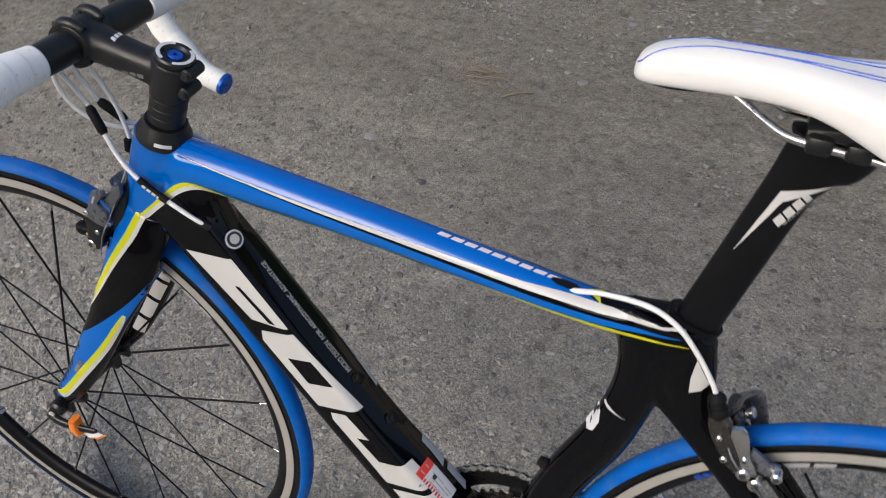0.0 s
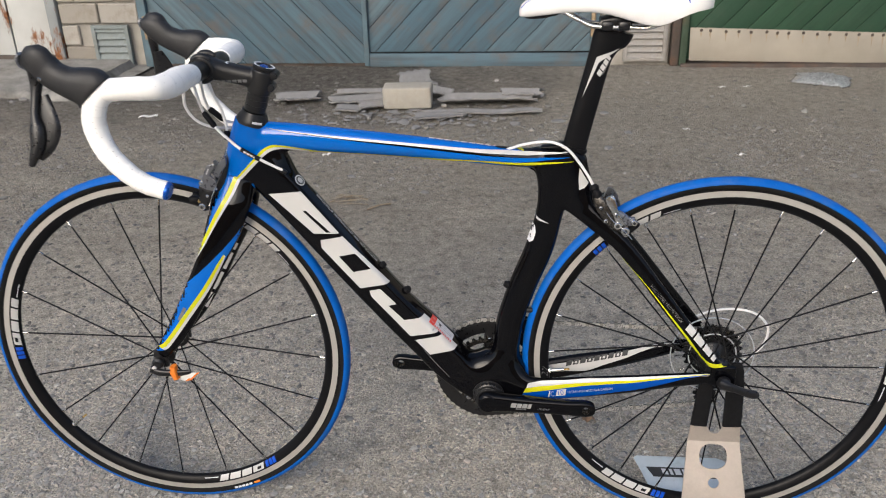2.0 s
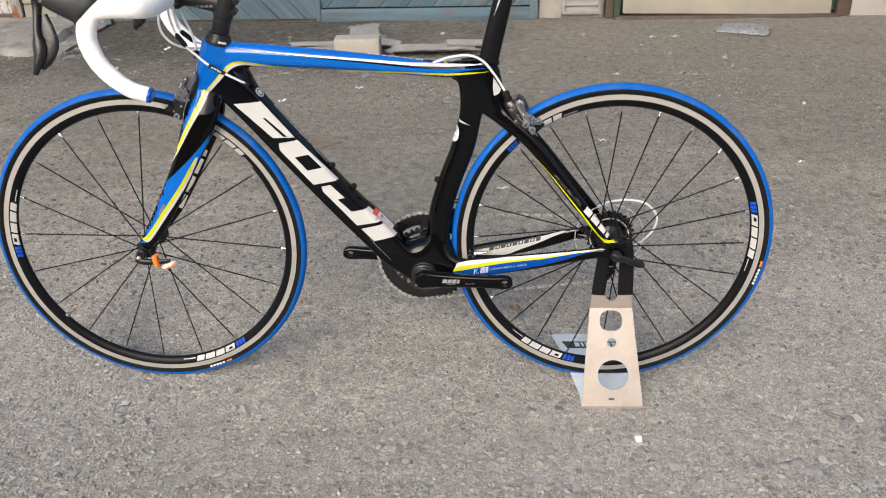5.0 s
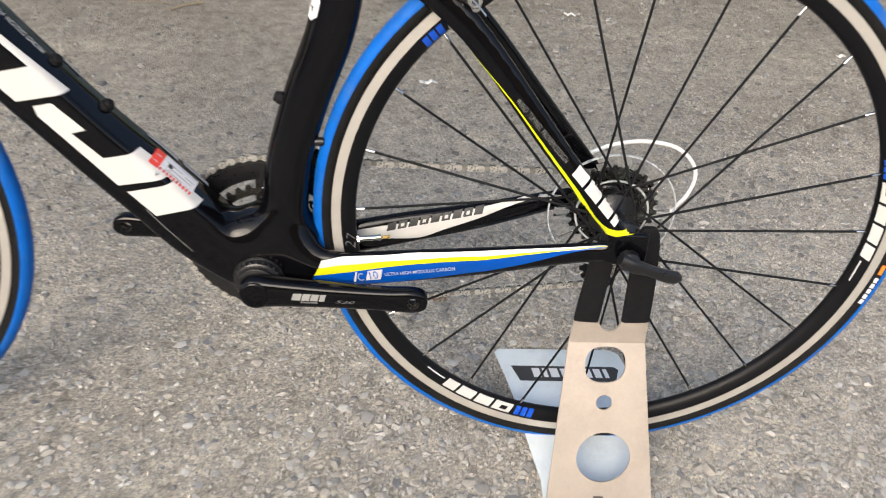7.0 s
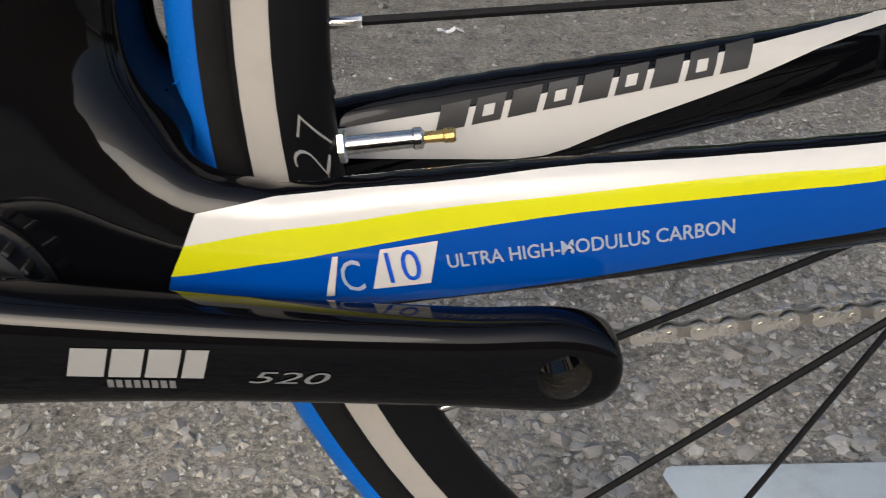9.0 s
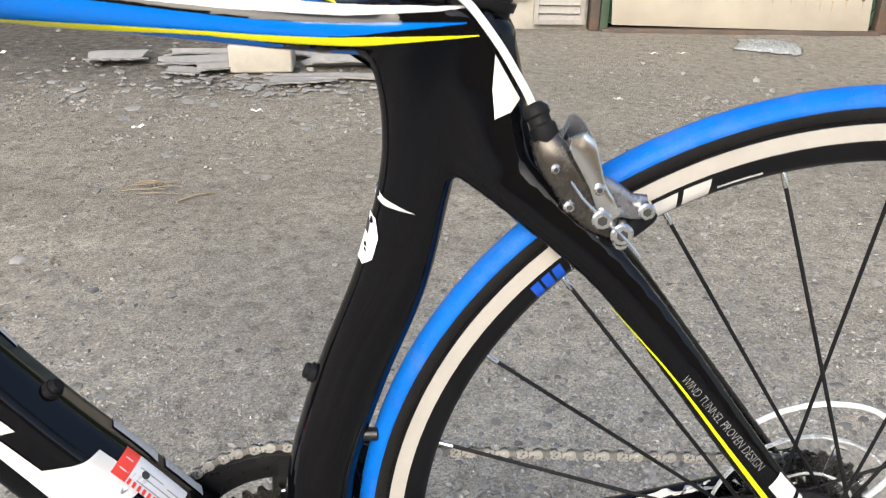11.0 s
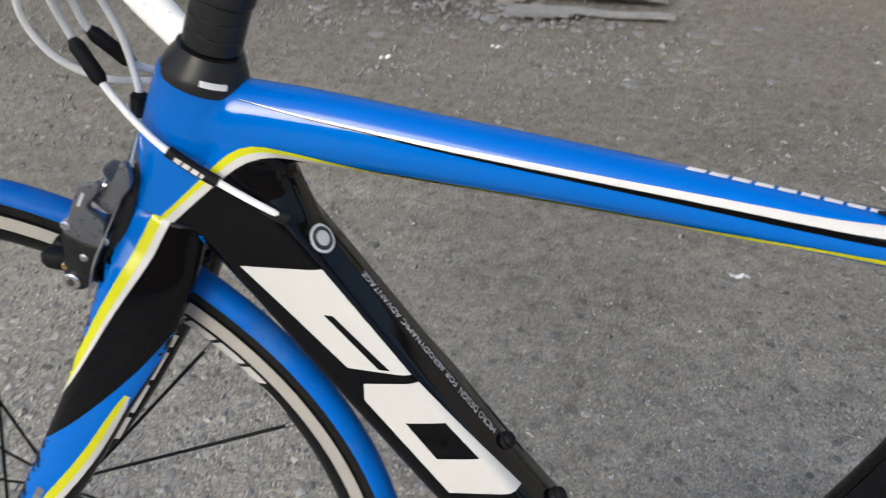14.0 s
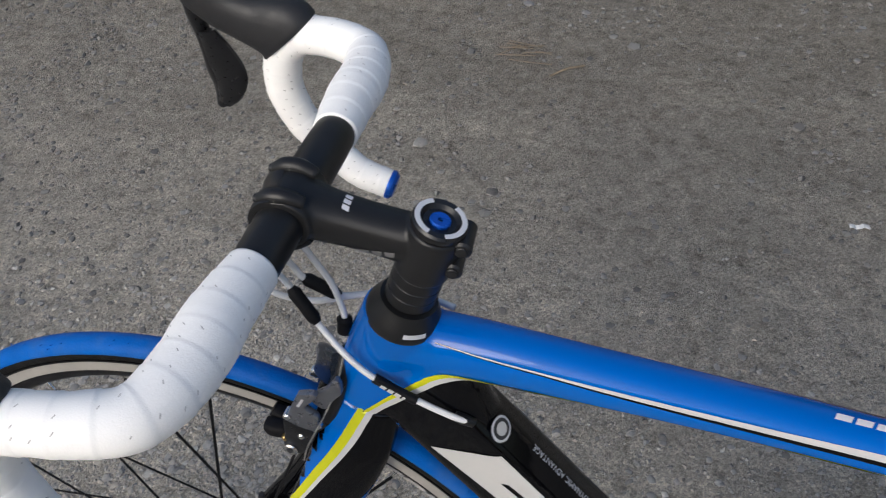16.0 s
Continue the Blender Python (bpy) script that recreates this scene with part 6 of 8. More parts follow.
def handlebar():
    core = sweep([(0.1293, y, 0.8507, r) for y, r in ((-0.085, 0.0120), (-0.070, 0.0150), (-0.05, 0.0156), (0.05, 0.0156), (0.070, 0.0150), (0.085, 0.0120))], 0.0156, 32)
    bar = part("handlebar", core, M_STEM, bike, "matt black drop handlebar")
    for s in (-1, 1):
        path = spline(tape_line(s), 300)
        total = np.r_[0, np.cumsum([np.linalg.norm(np.array(b) - np.array(a)) for a, b in zip(path, path[1:])])]
        pts = []
        pitch = 0.0185
        for p, d in zip(path, total):
            # each turn of the tape overlaps the one before it
            f = (d / pitch) % 1.0
            base = float(np.interp(d / total[-1], TAPE_AT, TAPE_RADIUS)) + 0.0004 * noise.noise((d * 40, s, 0))
            pts.append((*p, base + 0.00045 * (1 - f) ** 1.5))
        tape = part("bar_tape", sweep(pts, 0.016, 30, dome=False), M_TAPE, bar, "white perforated bar tape, slightly soiled", sharp=0)
        # rows of small slits pressed into the tape
        sk = Skin(tape)
        rng = random.Random(5 + s)
        slits = []
        d = 0.006
        dirs = np.gradient(np.array(path), axis=0)
        while d < total[-1] - 0.006:
            i = int(np.searchsorted(total, d))
            t = Vector(dirs[i]).normalized()
            side = t.cross(Vector((0, 0, 1)) if abs(t.z) < 0.9 else Vector((1, 0, 0))).normalized()
            up = side.cross(t).normalized()
            spin = d / pitch * 0.25
            for k in range(11):
                a = 2 * math.pi * k / 11 + spin + rng.uniform(-0.1, 0.1)
                out = side * math.cos(a) + up * math.sin(a)
                o = Vector(path[i]) + out * 0.03
                hit, no, _, _ = sk.tree.ray_cast(o, -out)
                if hit is None or (hit - o).length > 0.02 or rng.random() < 0.35 or noise.noise((d * 9, a, s)) < -0.05:
                    continue
                lng = (t * 0.6 + out.cross(t) * 0.8).normalized() * rng.uniform(0.0008, 0.0014)
                wid = out.cross(lng).normalized() * 0.00028
                h = hit + out * 0.00015
                slits.append((h - lng - wid, h + lng - wid, h + lng + wid, h - lng + wid))
            d += pitch / 2
        bm = bmesh.new()
        for q in slits:
            bm.faces.new([bm.verts.new(v) for v in q])
        tagged(part("perforation", bm, M_PERF, bar, sharp=0), kind="stuff")
        e, b = Vector(path[-1]), Vector(path[-6])
        t = (e - b).normalized()
        plug = lathe([(0.0, 0.006), (0.0105, 0.0055), (0.0134, 0.0030), (0.0141, 0.0), (0.0134, -0.002), (0.0, -0.002)], 32, closed=False)
        part("end_plug", moved(plug, Matrix.Translation(e) @ t.to_track_quat("Y", "Z").to_matrix().to_4x4()), M_BLUECAP, bar, "blue bar end plug")
    return bar


BAR = handlebar()


def brake_levers():
    for s in (-1, 1):
        y = s * 0.2025
        body = oval_loft([(0.0375, y, 0.8445, 0.064, 0.040), (0.0325, y, 0.8495, 0.065, 0.041), (0.022, y, 0.854, 0.056, 0.040), (0.003, y, 0.8590, 0.045, 0.037), (-0.018, y - s * 0.002, 0.8685, 0.041, 0.034), (-0.033, y - s * 0.003, 0.8810, 0.043, 0.032), (-0.046, y - s * 0.003, 0.8880, 0.038, 0.028), (-0.056, y - s * 0.003, 0.8900, 0.028, 0.022), (-0.0625, y - s * 0.003, 0.8900, 0.016, 0.014)], 32, 24, 0.85)
        knob = oval_loft([(-0.030, y, 0.878, 0.040, 0.028), (-0.038, y, 0.893, 0.042, 0.028), (-0.041, y, 0.904, 0.036, 0.024), (-0.042, y, 0.9115, 0.018, 0.014)], 14, 20, 0.9)
        me = monocoque([body, knob], 0.0017, 6)
        hood = part_of_shell("brake_hood", me, range(len(me.polygons)), M_HOOD, bike, "black rubber brake and gear lever hood")
        bpy.data.meshes.remove(me)
        blade = oval_loft([(-0.045, y, 0.878, 0.022, 0.020), (-0.046, y, 0.860, 0.018, 0.018), (-0.048, y + s * 0.006, 0.838, 0.013, 0.015), (-0.0495, y + s * 0.013, 0.815, 0.013, 0.015), (-0.0475, y + s * 0.018, 0.797, 0.022, 0.018), (-0.048, y + s * 0.023, 0.776, 0.020, 0.017), (-0.055, y + s * 0.028, 0.757, 0.013, 0.012), (-0.059, y + s * 0.030, 0.747, 0.009, 0.009)], 34, 18, 0.9)
        lever = part("brake_lever", blade, M_STEELBLACK, hood, "glossy black brake lever blade")
        paddle = oval_loft([(-0.040, y, 0.842, 0.016, 0.009), (-0.036, y + s * 0.007, 0.818, 0.030, 0.009), (-0.034, y + s * 0.012, 0.795, 0.036, 0.009), (-0.040, y + s * 0.017, 0.772, 0.026, 0.008), (-0.050, y + s * 0.021, 0.755, 0.012, 0.006)], 20, 14, 0.9)
        part("gear_paddle", paddle, M_STEELBLACK, hood)
        part("nose_cap", oval_loft([(-0.0615, y, 0.9000, 0.006, 0.014), (-0.0655, y, 0.8930, 0.007, 0.016), (-0.0630, y, 0.8835, 0.004, 0.014), (-0.053, y, 0.8770, 0.003, 0.012)], 12, 18, 0.8), M_ALU, hood, "small bright metal nose cap")
        part("pivot_pin", cyl((-0.034, y - 0.0135, 0.866), (-0.034, y + 0.0135, 0.866), 0.0030, segs=12, bevel=0.0006), M_CHROME, hood)
        hood.matrix_basis = TURN @ Matrix.Translation((0.003 + s * 0.003, 0, 0.004))


# the bar is turned a touch off straight ahead
TURN = Matrix.Translation((0.0014, 0.0050, -0.0022)) @ Matrix.Translation(steer(0.82)) @ Matrix.Rotation(radians(0.7), 4, AX) @ Matrix.Rotation(radians(-0.89), 4, "X") @ Matrix.Translation(-steer(0.82))
STEM.matrix_basis = Matrix.Translation(steer(0.82)) @ Matrix.Rotation(radians(4.5), 4, AX) @ Matrix.Translation(-steer(0.82))
BAR.matrix_basis = TURN
brake_levers()


def cable(points, name="cable", r=0.0024, label="white cable housing", n=40, material=None):
    return part(name, sweep(points, r, 12, n), material or M_HOSE, bike, label, sharp=0)


def sleeve(p0, p1, r=0.0050, label="black rubber cable sleeve", name="cable_sleeve"):
    p0, p1 = Vector(p0), Vector(p1)
    m = [p0.lerp(p1, f) for f in (0, 0.06, 0.14, 0.5, 0.86, 0.94, 1)]
    return part(name, sweep([(*q, r * k) for q, k in zip(m, (0.62, 0.78, 1, 0.97, 1, 0.78, 0.62))], r, 16), M_RUBBER, bike, label)


def cables():
    # gear cable along the left of the head into the down tube
    cable([(0.124, -0.046, 0.838), (0.1205, -0.033, 0.820), (0.119, -0.020, 0.798), (0.1225, -0.0115, 0.7755), (0.1405, -0.0190, 0.7550), (0.1640, -0.0295, 0.7375), (0.184, -0.0315, 0.721), (0.214, -0.0305, 0.7035), (0.243, -0.0275, 0.6875), (0.252, -0.0230, 0.681)])
    sleeve((0.1215, -0.0120, 0.7775), (0.1410, -0.0190, 0.7545))
    band_ = sweep([(0.184, -0.0315, 0.721), (0.199, -0.0312, 0.7115), (0.214, -0.0305, 0.7035)], 0.0038, 14, 8)
    b = part("cable_sleeve", band_, M_RUBBER, bike, "black rubber frame protector on the cable")
    sk = Skin(b)
    blocks_on(sk, "white_block", blocks((0.0045, 0.0045, 0.0045, 0.0022), 0.0030, 0.0014, 0.1), (0.1885, 0.7165), (0.86, -0.51), M_WHITE, b, "left", 0.0003, 0.003)
    # its stop on the down tube
    stop = oval_loft([(0.2400, -0.0250, 0.6870, 0.0075, 0.0075), (0.2470, -0.0240, 0.6830, 0.0085, 0.0085), (0.2540, -0.0220, 0.6780, 0.0075, 0.0070)], 12, 16)
    part("cable_stop", stop, M_STEELBLACK, bike, "black cable stop")
    # gear cable crossing to the right
    cable([(0.130, -0.030, 0.838), (0.128, -0.0226, 0.819), (0.126, -0.012, 0.800), (0.130, -0.0045, 0.7805), (0.1485, 0.0045, 0.7605), (0.165, 0.018, 0.752), (0.180, 0.029, 0.744), (0.192, 0.033, 0.728), (0.215, 0.0315, 0.704), (0.252, 0.024, 0.681)])
    sleeve((0.1288, -0.0050, 0.7825), (0.1490, 0.0050, 0.7600))
    # long loop to the rear brake
    cable([(0.112, -0.030, 0.838), (0.097, -0.022, 0.812), (0.094, -0.014, 0.785), (0.106, -0.006, 0.762), (0.128, 0.006, 0.748), (0.150, 0.020, 0.744), (0.172, 0.031, 0.743), (0.200, 0.034, 0.743), (0.228, 0.027, 0.744)])
    # front brake
    cable([(0.138, -0.022, 0.838), (0.139, -0.014, 0.820), (0.141, -0.0075, 0.803), (0.149, -0.004, 0.780), (0.1530, -0.001, 0.752), (0.1530, 0.0, 0.738)])
    sleeve((0.1530, 0.0, 0.744), (0.1525, -0.002, 0.728), 0.0058, "black barrel adjuster", "barrel_adjuster")
    for s in (-1, 1):
        cable([(0.128, s * 0.066, 0.838), (0.122, s * 0.058, 0.834), (0.120, s * 0.048, 0.830)], n=10)
    # rear brake cable leaves the top tube in an arch
    cable([(0.612, -0.004, 0.7135), (0.625, -0.006, 0.7185), (0.648, -0.010, 0.7265), (0.686, -0.0165, 0.7315), (0.712, -0.020, 0.7215), (0.733, -0.0195, 0.698), (0.750, -0.018, 0.672), (0.7565, -0.018, 0.660)], n=50)
    port = print_on(SKIN, "cable_port", [circle(0.611, -0.002, 0.014, 24, 0.0045)], M_RUBBER, FRAME["top_tube"], "top", 0.0012, 0.004)
    # gear cable loop behind the rear hub
    cable([(0.955, 0.074, 0.380), (0.990, 0.082, 0.3905), (1.030, 0.088, 0.3925), (1.070, 0.090, 0.383), (1.095, 0.090, 0.356), (1.092, 0.088, 0.325), (1.070, 0.084, 0.300), (1.040, 0.080, 0.285)], n=50)


cables()


# ---- brakes ----
def caliper(name, m, front):
    """A dual-pivot rim brake, built round its centre bolt and then put in place."""
    c = part(name, moved(oval_loft([(-0.006, 0, 0.012, 0.012, 0.030), (-0.004, 0.0, 0.0, 0.016, 0.034), (0.0, 0.0, -0.010, 0.012, 0.026)], 12, 18, 0.8), m), M_DARKALU, bike, "dark grey dual-pivot rim brake")
    arm = [(-0.010, -0.012, 0.016, 0.020, 0.010), (-0.013, 0.012, 0.010, 0.022, 0.010), (-0.013, 0.026, -0.004, 0.022, 0.010), (-0.010, 0.031, -0.022, 0.019, 0.010), (-0.006, 0.029, -0.040, 0.016, 0.009), (-0.003, 0.026, -0.053, 0.013, 0.008)]
    part("brake_arm", moved(oval_loft(arm, 26, 16, 0.75), m), M_ALU, c, "polished grey brake arm")
    for s in (-1, 1):
        shoe = oval_loft([(-0.028, s * 0.0185, -0.053, 0.010, 0.009), (-0.024, s * 0.0185, -0.0545, 0.012, 0.010), (0.0, s * 0.0185, -0.056, 0.0125, 0.010), (0.024, s * 0.0185, -0.0545, 0.012, 0.010), (0.028, s * 0.0185, -0.053, 0.010, 0.009)], 16, 14, 0.7)
        part("brake_shoe", moved(shoe, m), M_RUBBER, c, "black brake shoe")
        part("shoe_bolt", moved(cyl((-0.003, s * 0.028, -0.054), (-0.003, s * 0.0345, -0.054), 0.0048, segs=16, bevel=0.0010), m), M_CHROME, c)
    part("centre_bolt", moved(cyl((-0.020, 0, 0.0), (-0.012, 0, 0.0), 0.0055, segs=16, bevel=0.001), m), M_CHROME, c)
    return c


def side_plate(outline, y, thick=0.008):
    return moved(flat_shape([smooth2(outline + outline[:1], 40)[:-1]], thick - 0.003, 0.0015), pose(0, y, 0, 90, 0, 0))


def near_arm_front(c):
    plate = side_plate([(0.1260, 0.6927), (0.1328, 0.6951), (0.1385, 0.6960), (0.1347, 0.6891), (0.1290, 0.6825), (0.1280, 0.6770), (0.1326, 0.6725), (0.1362, 0.6690), (0.1362, 0.6641), (0.1309, 0.6487), (0.1212, 0.6516), (0.1100, 0.6570), (0.1139, 0.6651), (0.1197, 0.6792)], -0.037, 0.006)
    part("brake_arm", plate, M_ALU, c, "satin grey brake arm")
    part("print_bar", rbox(0.011, 0.0004, 0.0020, 0, 1, pose(0.1262, -0.0404, 0.6850, 0, -62, 0)), M_LABEL, c)
    part("shoe_carrier", side_plate([(0.1095, 0.6578), (0.1215, 0.6522), (0.1316, 0.6494), (0.1277, 0.6379), (0.1235, 0.6273), (0.1154, 0.6180), (0.1055, 0.6214), (0.1082, 0.6415)], -0.0372, 0.0075), M_STEELBLACK, c, "black brake shoe carrier")
    part("brake_arm", side_plate([(0.1302, 0.6812), (0.1372, 0.6884), (0.1464, 0.6967), (0.1540, 0.7085), (0.1555, 0.6960), (0.1481, 0.6855), (0.1405, 0.6737)], -0.030, 0.006), M_ALU, c, "satin grey brake arm")
    part("cable_arm", oval_loft([(0.1560, -0.006, 0.716, 0.012, 0.010), (0.1520, -0.018, 0.697, 0.012, 0.008), (0.1440, -0.025, 0.673, 0.016, 0.008), (0.1340, -0.028, 0.648, 0.016, 0.008), (0.1240, -0.029, 0.632, 0.014, 0.008)], 22, 16, 0.8), M_STEELBLACK, c, "dark brake arm")
    for x, z, r, y, mat in ((0.1102, 0.6236, 0.0062, -0.0440, M_CHROME), (0.1213, 0.6426, 0.0030, -0.0425, M_CHROME), (0.1128, 0.6650, 0.0034, -0.0425, M_CHROME), (0.1056, 0.6329, 0.0028, -0.0410, M_BRASS), (0.1345, 0.6545, 0.0038, -0.0380, M_CHROME)):
        part("bolt", cyl((x, y, z), (x, y + 0.010, z), r, segs=16, bevel=0.0010), mat, c)
    part("bolt_socket", cyl((0.1102, -0.0444, 0.6236), (0.1102, -0.043, 0.6236), 0.0028, segs=6), M_SIGNBLACK, c)
    part("brake_shoe", oval_loft([(0.0860, -0.0300, 0.6330, 0.010, 0.012), (0.0900, -0.0310, 0.6330, 0.013, 0.014), (0.0980, -0.0310, 0.6325, 0.014, 0.014), (0.1080, -0.0300, 0.6310, 0.013, 0.012)], 14, 14, 0.7), M_RUBBER, c, "black brake shoe")
    part("brake_shoe", oval_loft([(0.0880, -0.0185, 0.6390, 0.010, 0.012), (0.0930, -0.0190, 0.6360, 0.013, 0.014), (0.1050, -0.0190, 0.6300, 0.014, 0.014), (0.1180, -0.0190, 0.6240, 0.012, 0.012)], 14, 14, 0.7), M_RUBBER, c, "black brake pad")
    part("inner_wire", sweep([(0.1555, -0.012, 0.722), (0.150, -0.030, 0.690), (0.131, -0.0425, 0.645), (0.1250, -0.0425, 0.630), (0.1200, -0.0425, 0.612)], 0.0008, 6, 14), M_CHROME, c)


def near_arm_rear(c):
    adj = [(0.7560, -0.0175, 0.6610, 0.0052), (0.7575, -0.0190, 0.6580, 0.0078), (0.7590, -0.0205, 0.6550, 0.0078), (0.7595, -0.021, 0.6540, 0.0066), (0.7610, -0.0225, 0.6505, 0.0066), (0.7615, -0.023, 0.6495, 0.0080), (0.7640, -0.025, 0.6440, 0.0080), (0.7655, -0.026, 0.6410, 0.0060)]
    part("barrel_adjuster", sweep(adj, 0.007, 18), M_RUBBER, c, "black ribbed barrel adjuster")
    part("brake_arm", oval_loft([(0.7620, -0.0250, 0.6450, 0.016, 0.012), (0.7680, -0.0280, 0.6340, 0.022, 0.013), (0.7770, -0.0305, 0.6210, 0.022, 0.013), (0.7870, -0.0315, 0.6070, 0.022, 0.013), (0.7960, -0.0315, 0.5970, 0.018, 0.012), (0.8060, -0.0310, 0.5910, 0.014, 0.010)], 26, 18, 0.7), M_DARKALU, c, "satin grey brake arm")
    part("quick_release", oval_loft([(0.7805, -0.0370, 0.6480, 0.010, 0.005), (0.7830, -0.0375, 0.6420, 0.015, 0.006), (0.7880, -0.0385, 0.6310, 0.013, 0.006), (0.7930, -0.0390, 0.6190, 0.010, 0.006), (0.7985, -0.0390, 0.6080, 0.012, 0.006), (0.8040, -0.0385, 0.6000, 0.009, 0.005)], 24, 14, 0.75), M_CHROME, c, "polished release lever")
    part("brake_arm", oval_loft([(0.7950, -0.0300, 0.6180, 0.012, 0.008), (0.8040, -0.0300, 0.6120, 0.014, 0.009), (0.8130, -0.0300, 0.6050, 0.016, 0.009), (0.8240, -0.0290, 0.6035, 0.015, 0.009)], 16, 14, 0.8), M_ALU, c)
    for x, z, r, y in ((0.7966, 0.5997, 0.0062, -0.0440), (0.8093, 0.5902, 0.0070, -0.0430), (0.8231, 0.6037, 0.0052, -0.0400), (0.7935, 0.6180, 0.0034, -0.0440), (0.7780, 0.6060, 0.0036, -0.0395), (0.7690, 0.6280, 0.0030, -0.0380)):
        b = part("bolt", cyl((x, y, z), (x, y + 0.012, z), r, segs=16, bevel=0.0012), M_CHROME, c)
        part("bolt_socket", cyl((x, y - 0.0003, z), (x, y + 0.001, z), r * 0.5, segs=6), M_SIGNBLACK, b)
    part("inner_wire", sweep([(0.7655, -0.0265, 0.641), (0.785, -0.0400, 0.612), (0.8093, -0.0440, 0.5902), (0.8200, -0.0440, 0.578)], 0.0009, 6, 14), M_CHROME, c)


def brake_pose(centre, hub, tail):
    """Radial is up for a brake, its bolt points along the rim, away from the frame."""
    c = Vector(centre)
    up = (c - hub).normalized()
    out = Vector((-up.z, 0, up.x)) if tail < 0 else Vector((up.z, 0, -up.x))
    m = Matrix((-out, Vector((0, 1, 0)), up)).transposed().to_4x4()
    return Matrix.Translation(c) @ m


near_arm_front(caliper("front_brake", brake_pose((0.137, 0, 0.668), FH, -1), True))
near_arm_rear(caliper("rear_brake", brake_pose((0.777, 0, 0.624), RH, 1), False))


# ---- saddle and seat post ----
def seat_post():
    p = oval_loft([(0.721, 0, 0.700, 0.040, 0.023), (0.727, 0, 0.730, 0.038, 0.022), (0.741, 0, 0.790, 0.037, 0.021), (0.757, 0, 0.857, 0.037, 0.021), (0.763, 0, 0.875, 0.042, 0.023), (0.7685, 0, 0.887, 0.050, 0.025), (0.7745, 0, 0.896, 0.060, 0.027), (0.7770, 0, 0.9040, 0.064, 0.027)], 36, 26, 0.9)
    post = part("seat_post", p, M_MATTE, bike, "matt black aero seat post")
    sk = Skin(post)
    for side in ("left", "right"):
        print_on(sk, "white_chevron", [[(0.7334, 0.8020), (0.7526, 0.8640), (0.7877, 0.8770), (0.7560, 0.8555)]], M_WHITE, post, side, 0.0005, 0.004)
    blocks_on(sk, "white_block", blocks((0.0080, 0.0072, 0.0072, 0.0050), 0.0072, 0.0018, 0.3), (0.7588, 0.8335), (0.48, 0.877), M_WHITE, post, "left", 0.0005, 0.004)
    blocks_on(sk, "grey_block", blocks((0.003,) * 6, 0.0018, 0.0010, 0.0), (0.7625, 0.8360), (0.48, 0.877), M_GREY, post, "left", 0.0005, 0.004)
    part("post_clamp", oval_loft([(0.705, 0, 0.7185, 0.022, 0.016), (0.694, 0, 0.7205, 0.010, 0.018), (0.672, 0, 0.7190, 0.006, 0.014)], 12, 16), M_MATTE, bike, "black seat post wedge")
    part("post_collar", oval_loft([(0.7215, 0, 0.7165, 0.048, 0.030), (0.723, 0, 0.7215, 0.049, 0.030)], 6, 26), M_MATTE, bike)


seat_post()


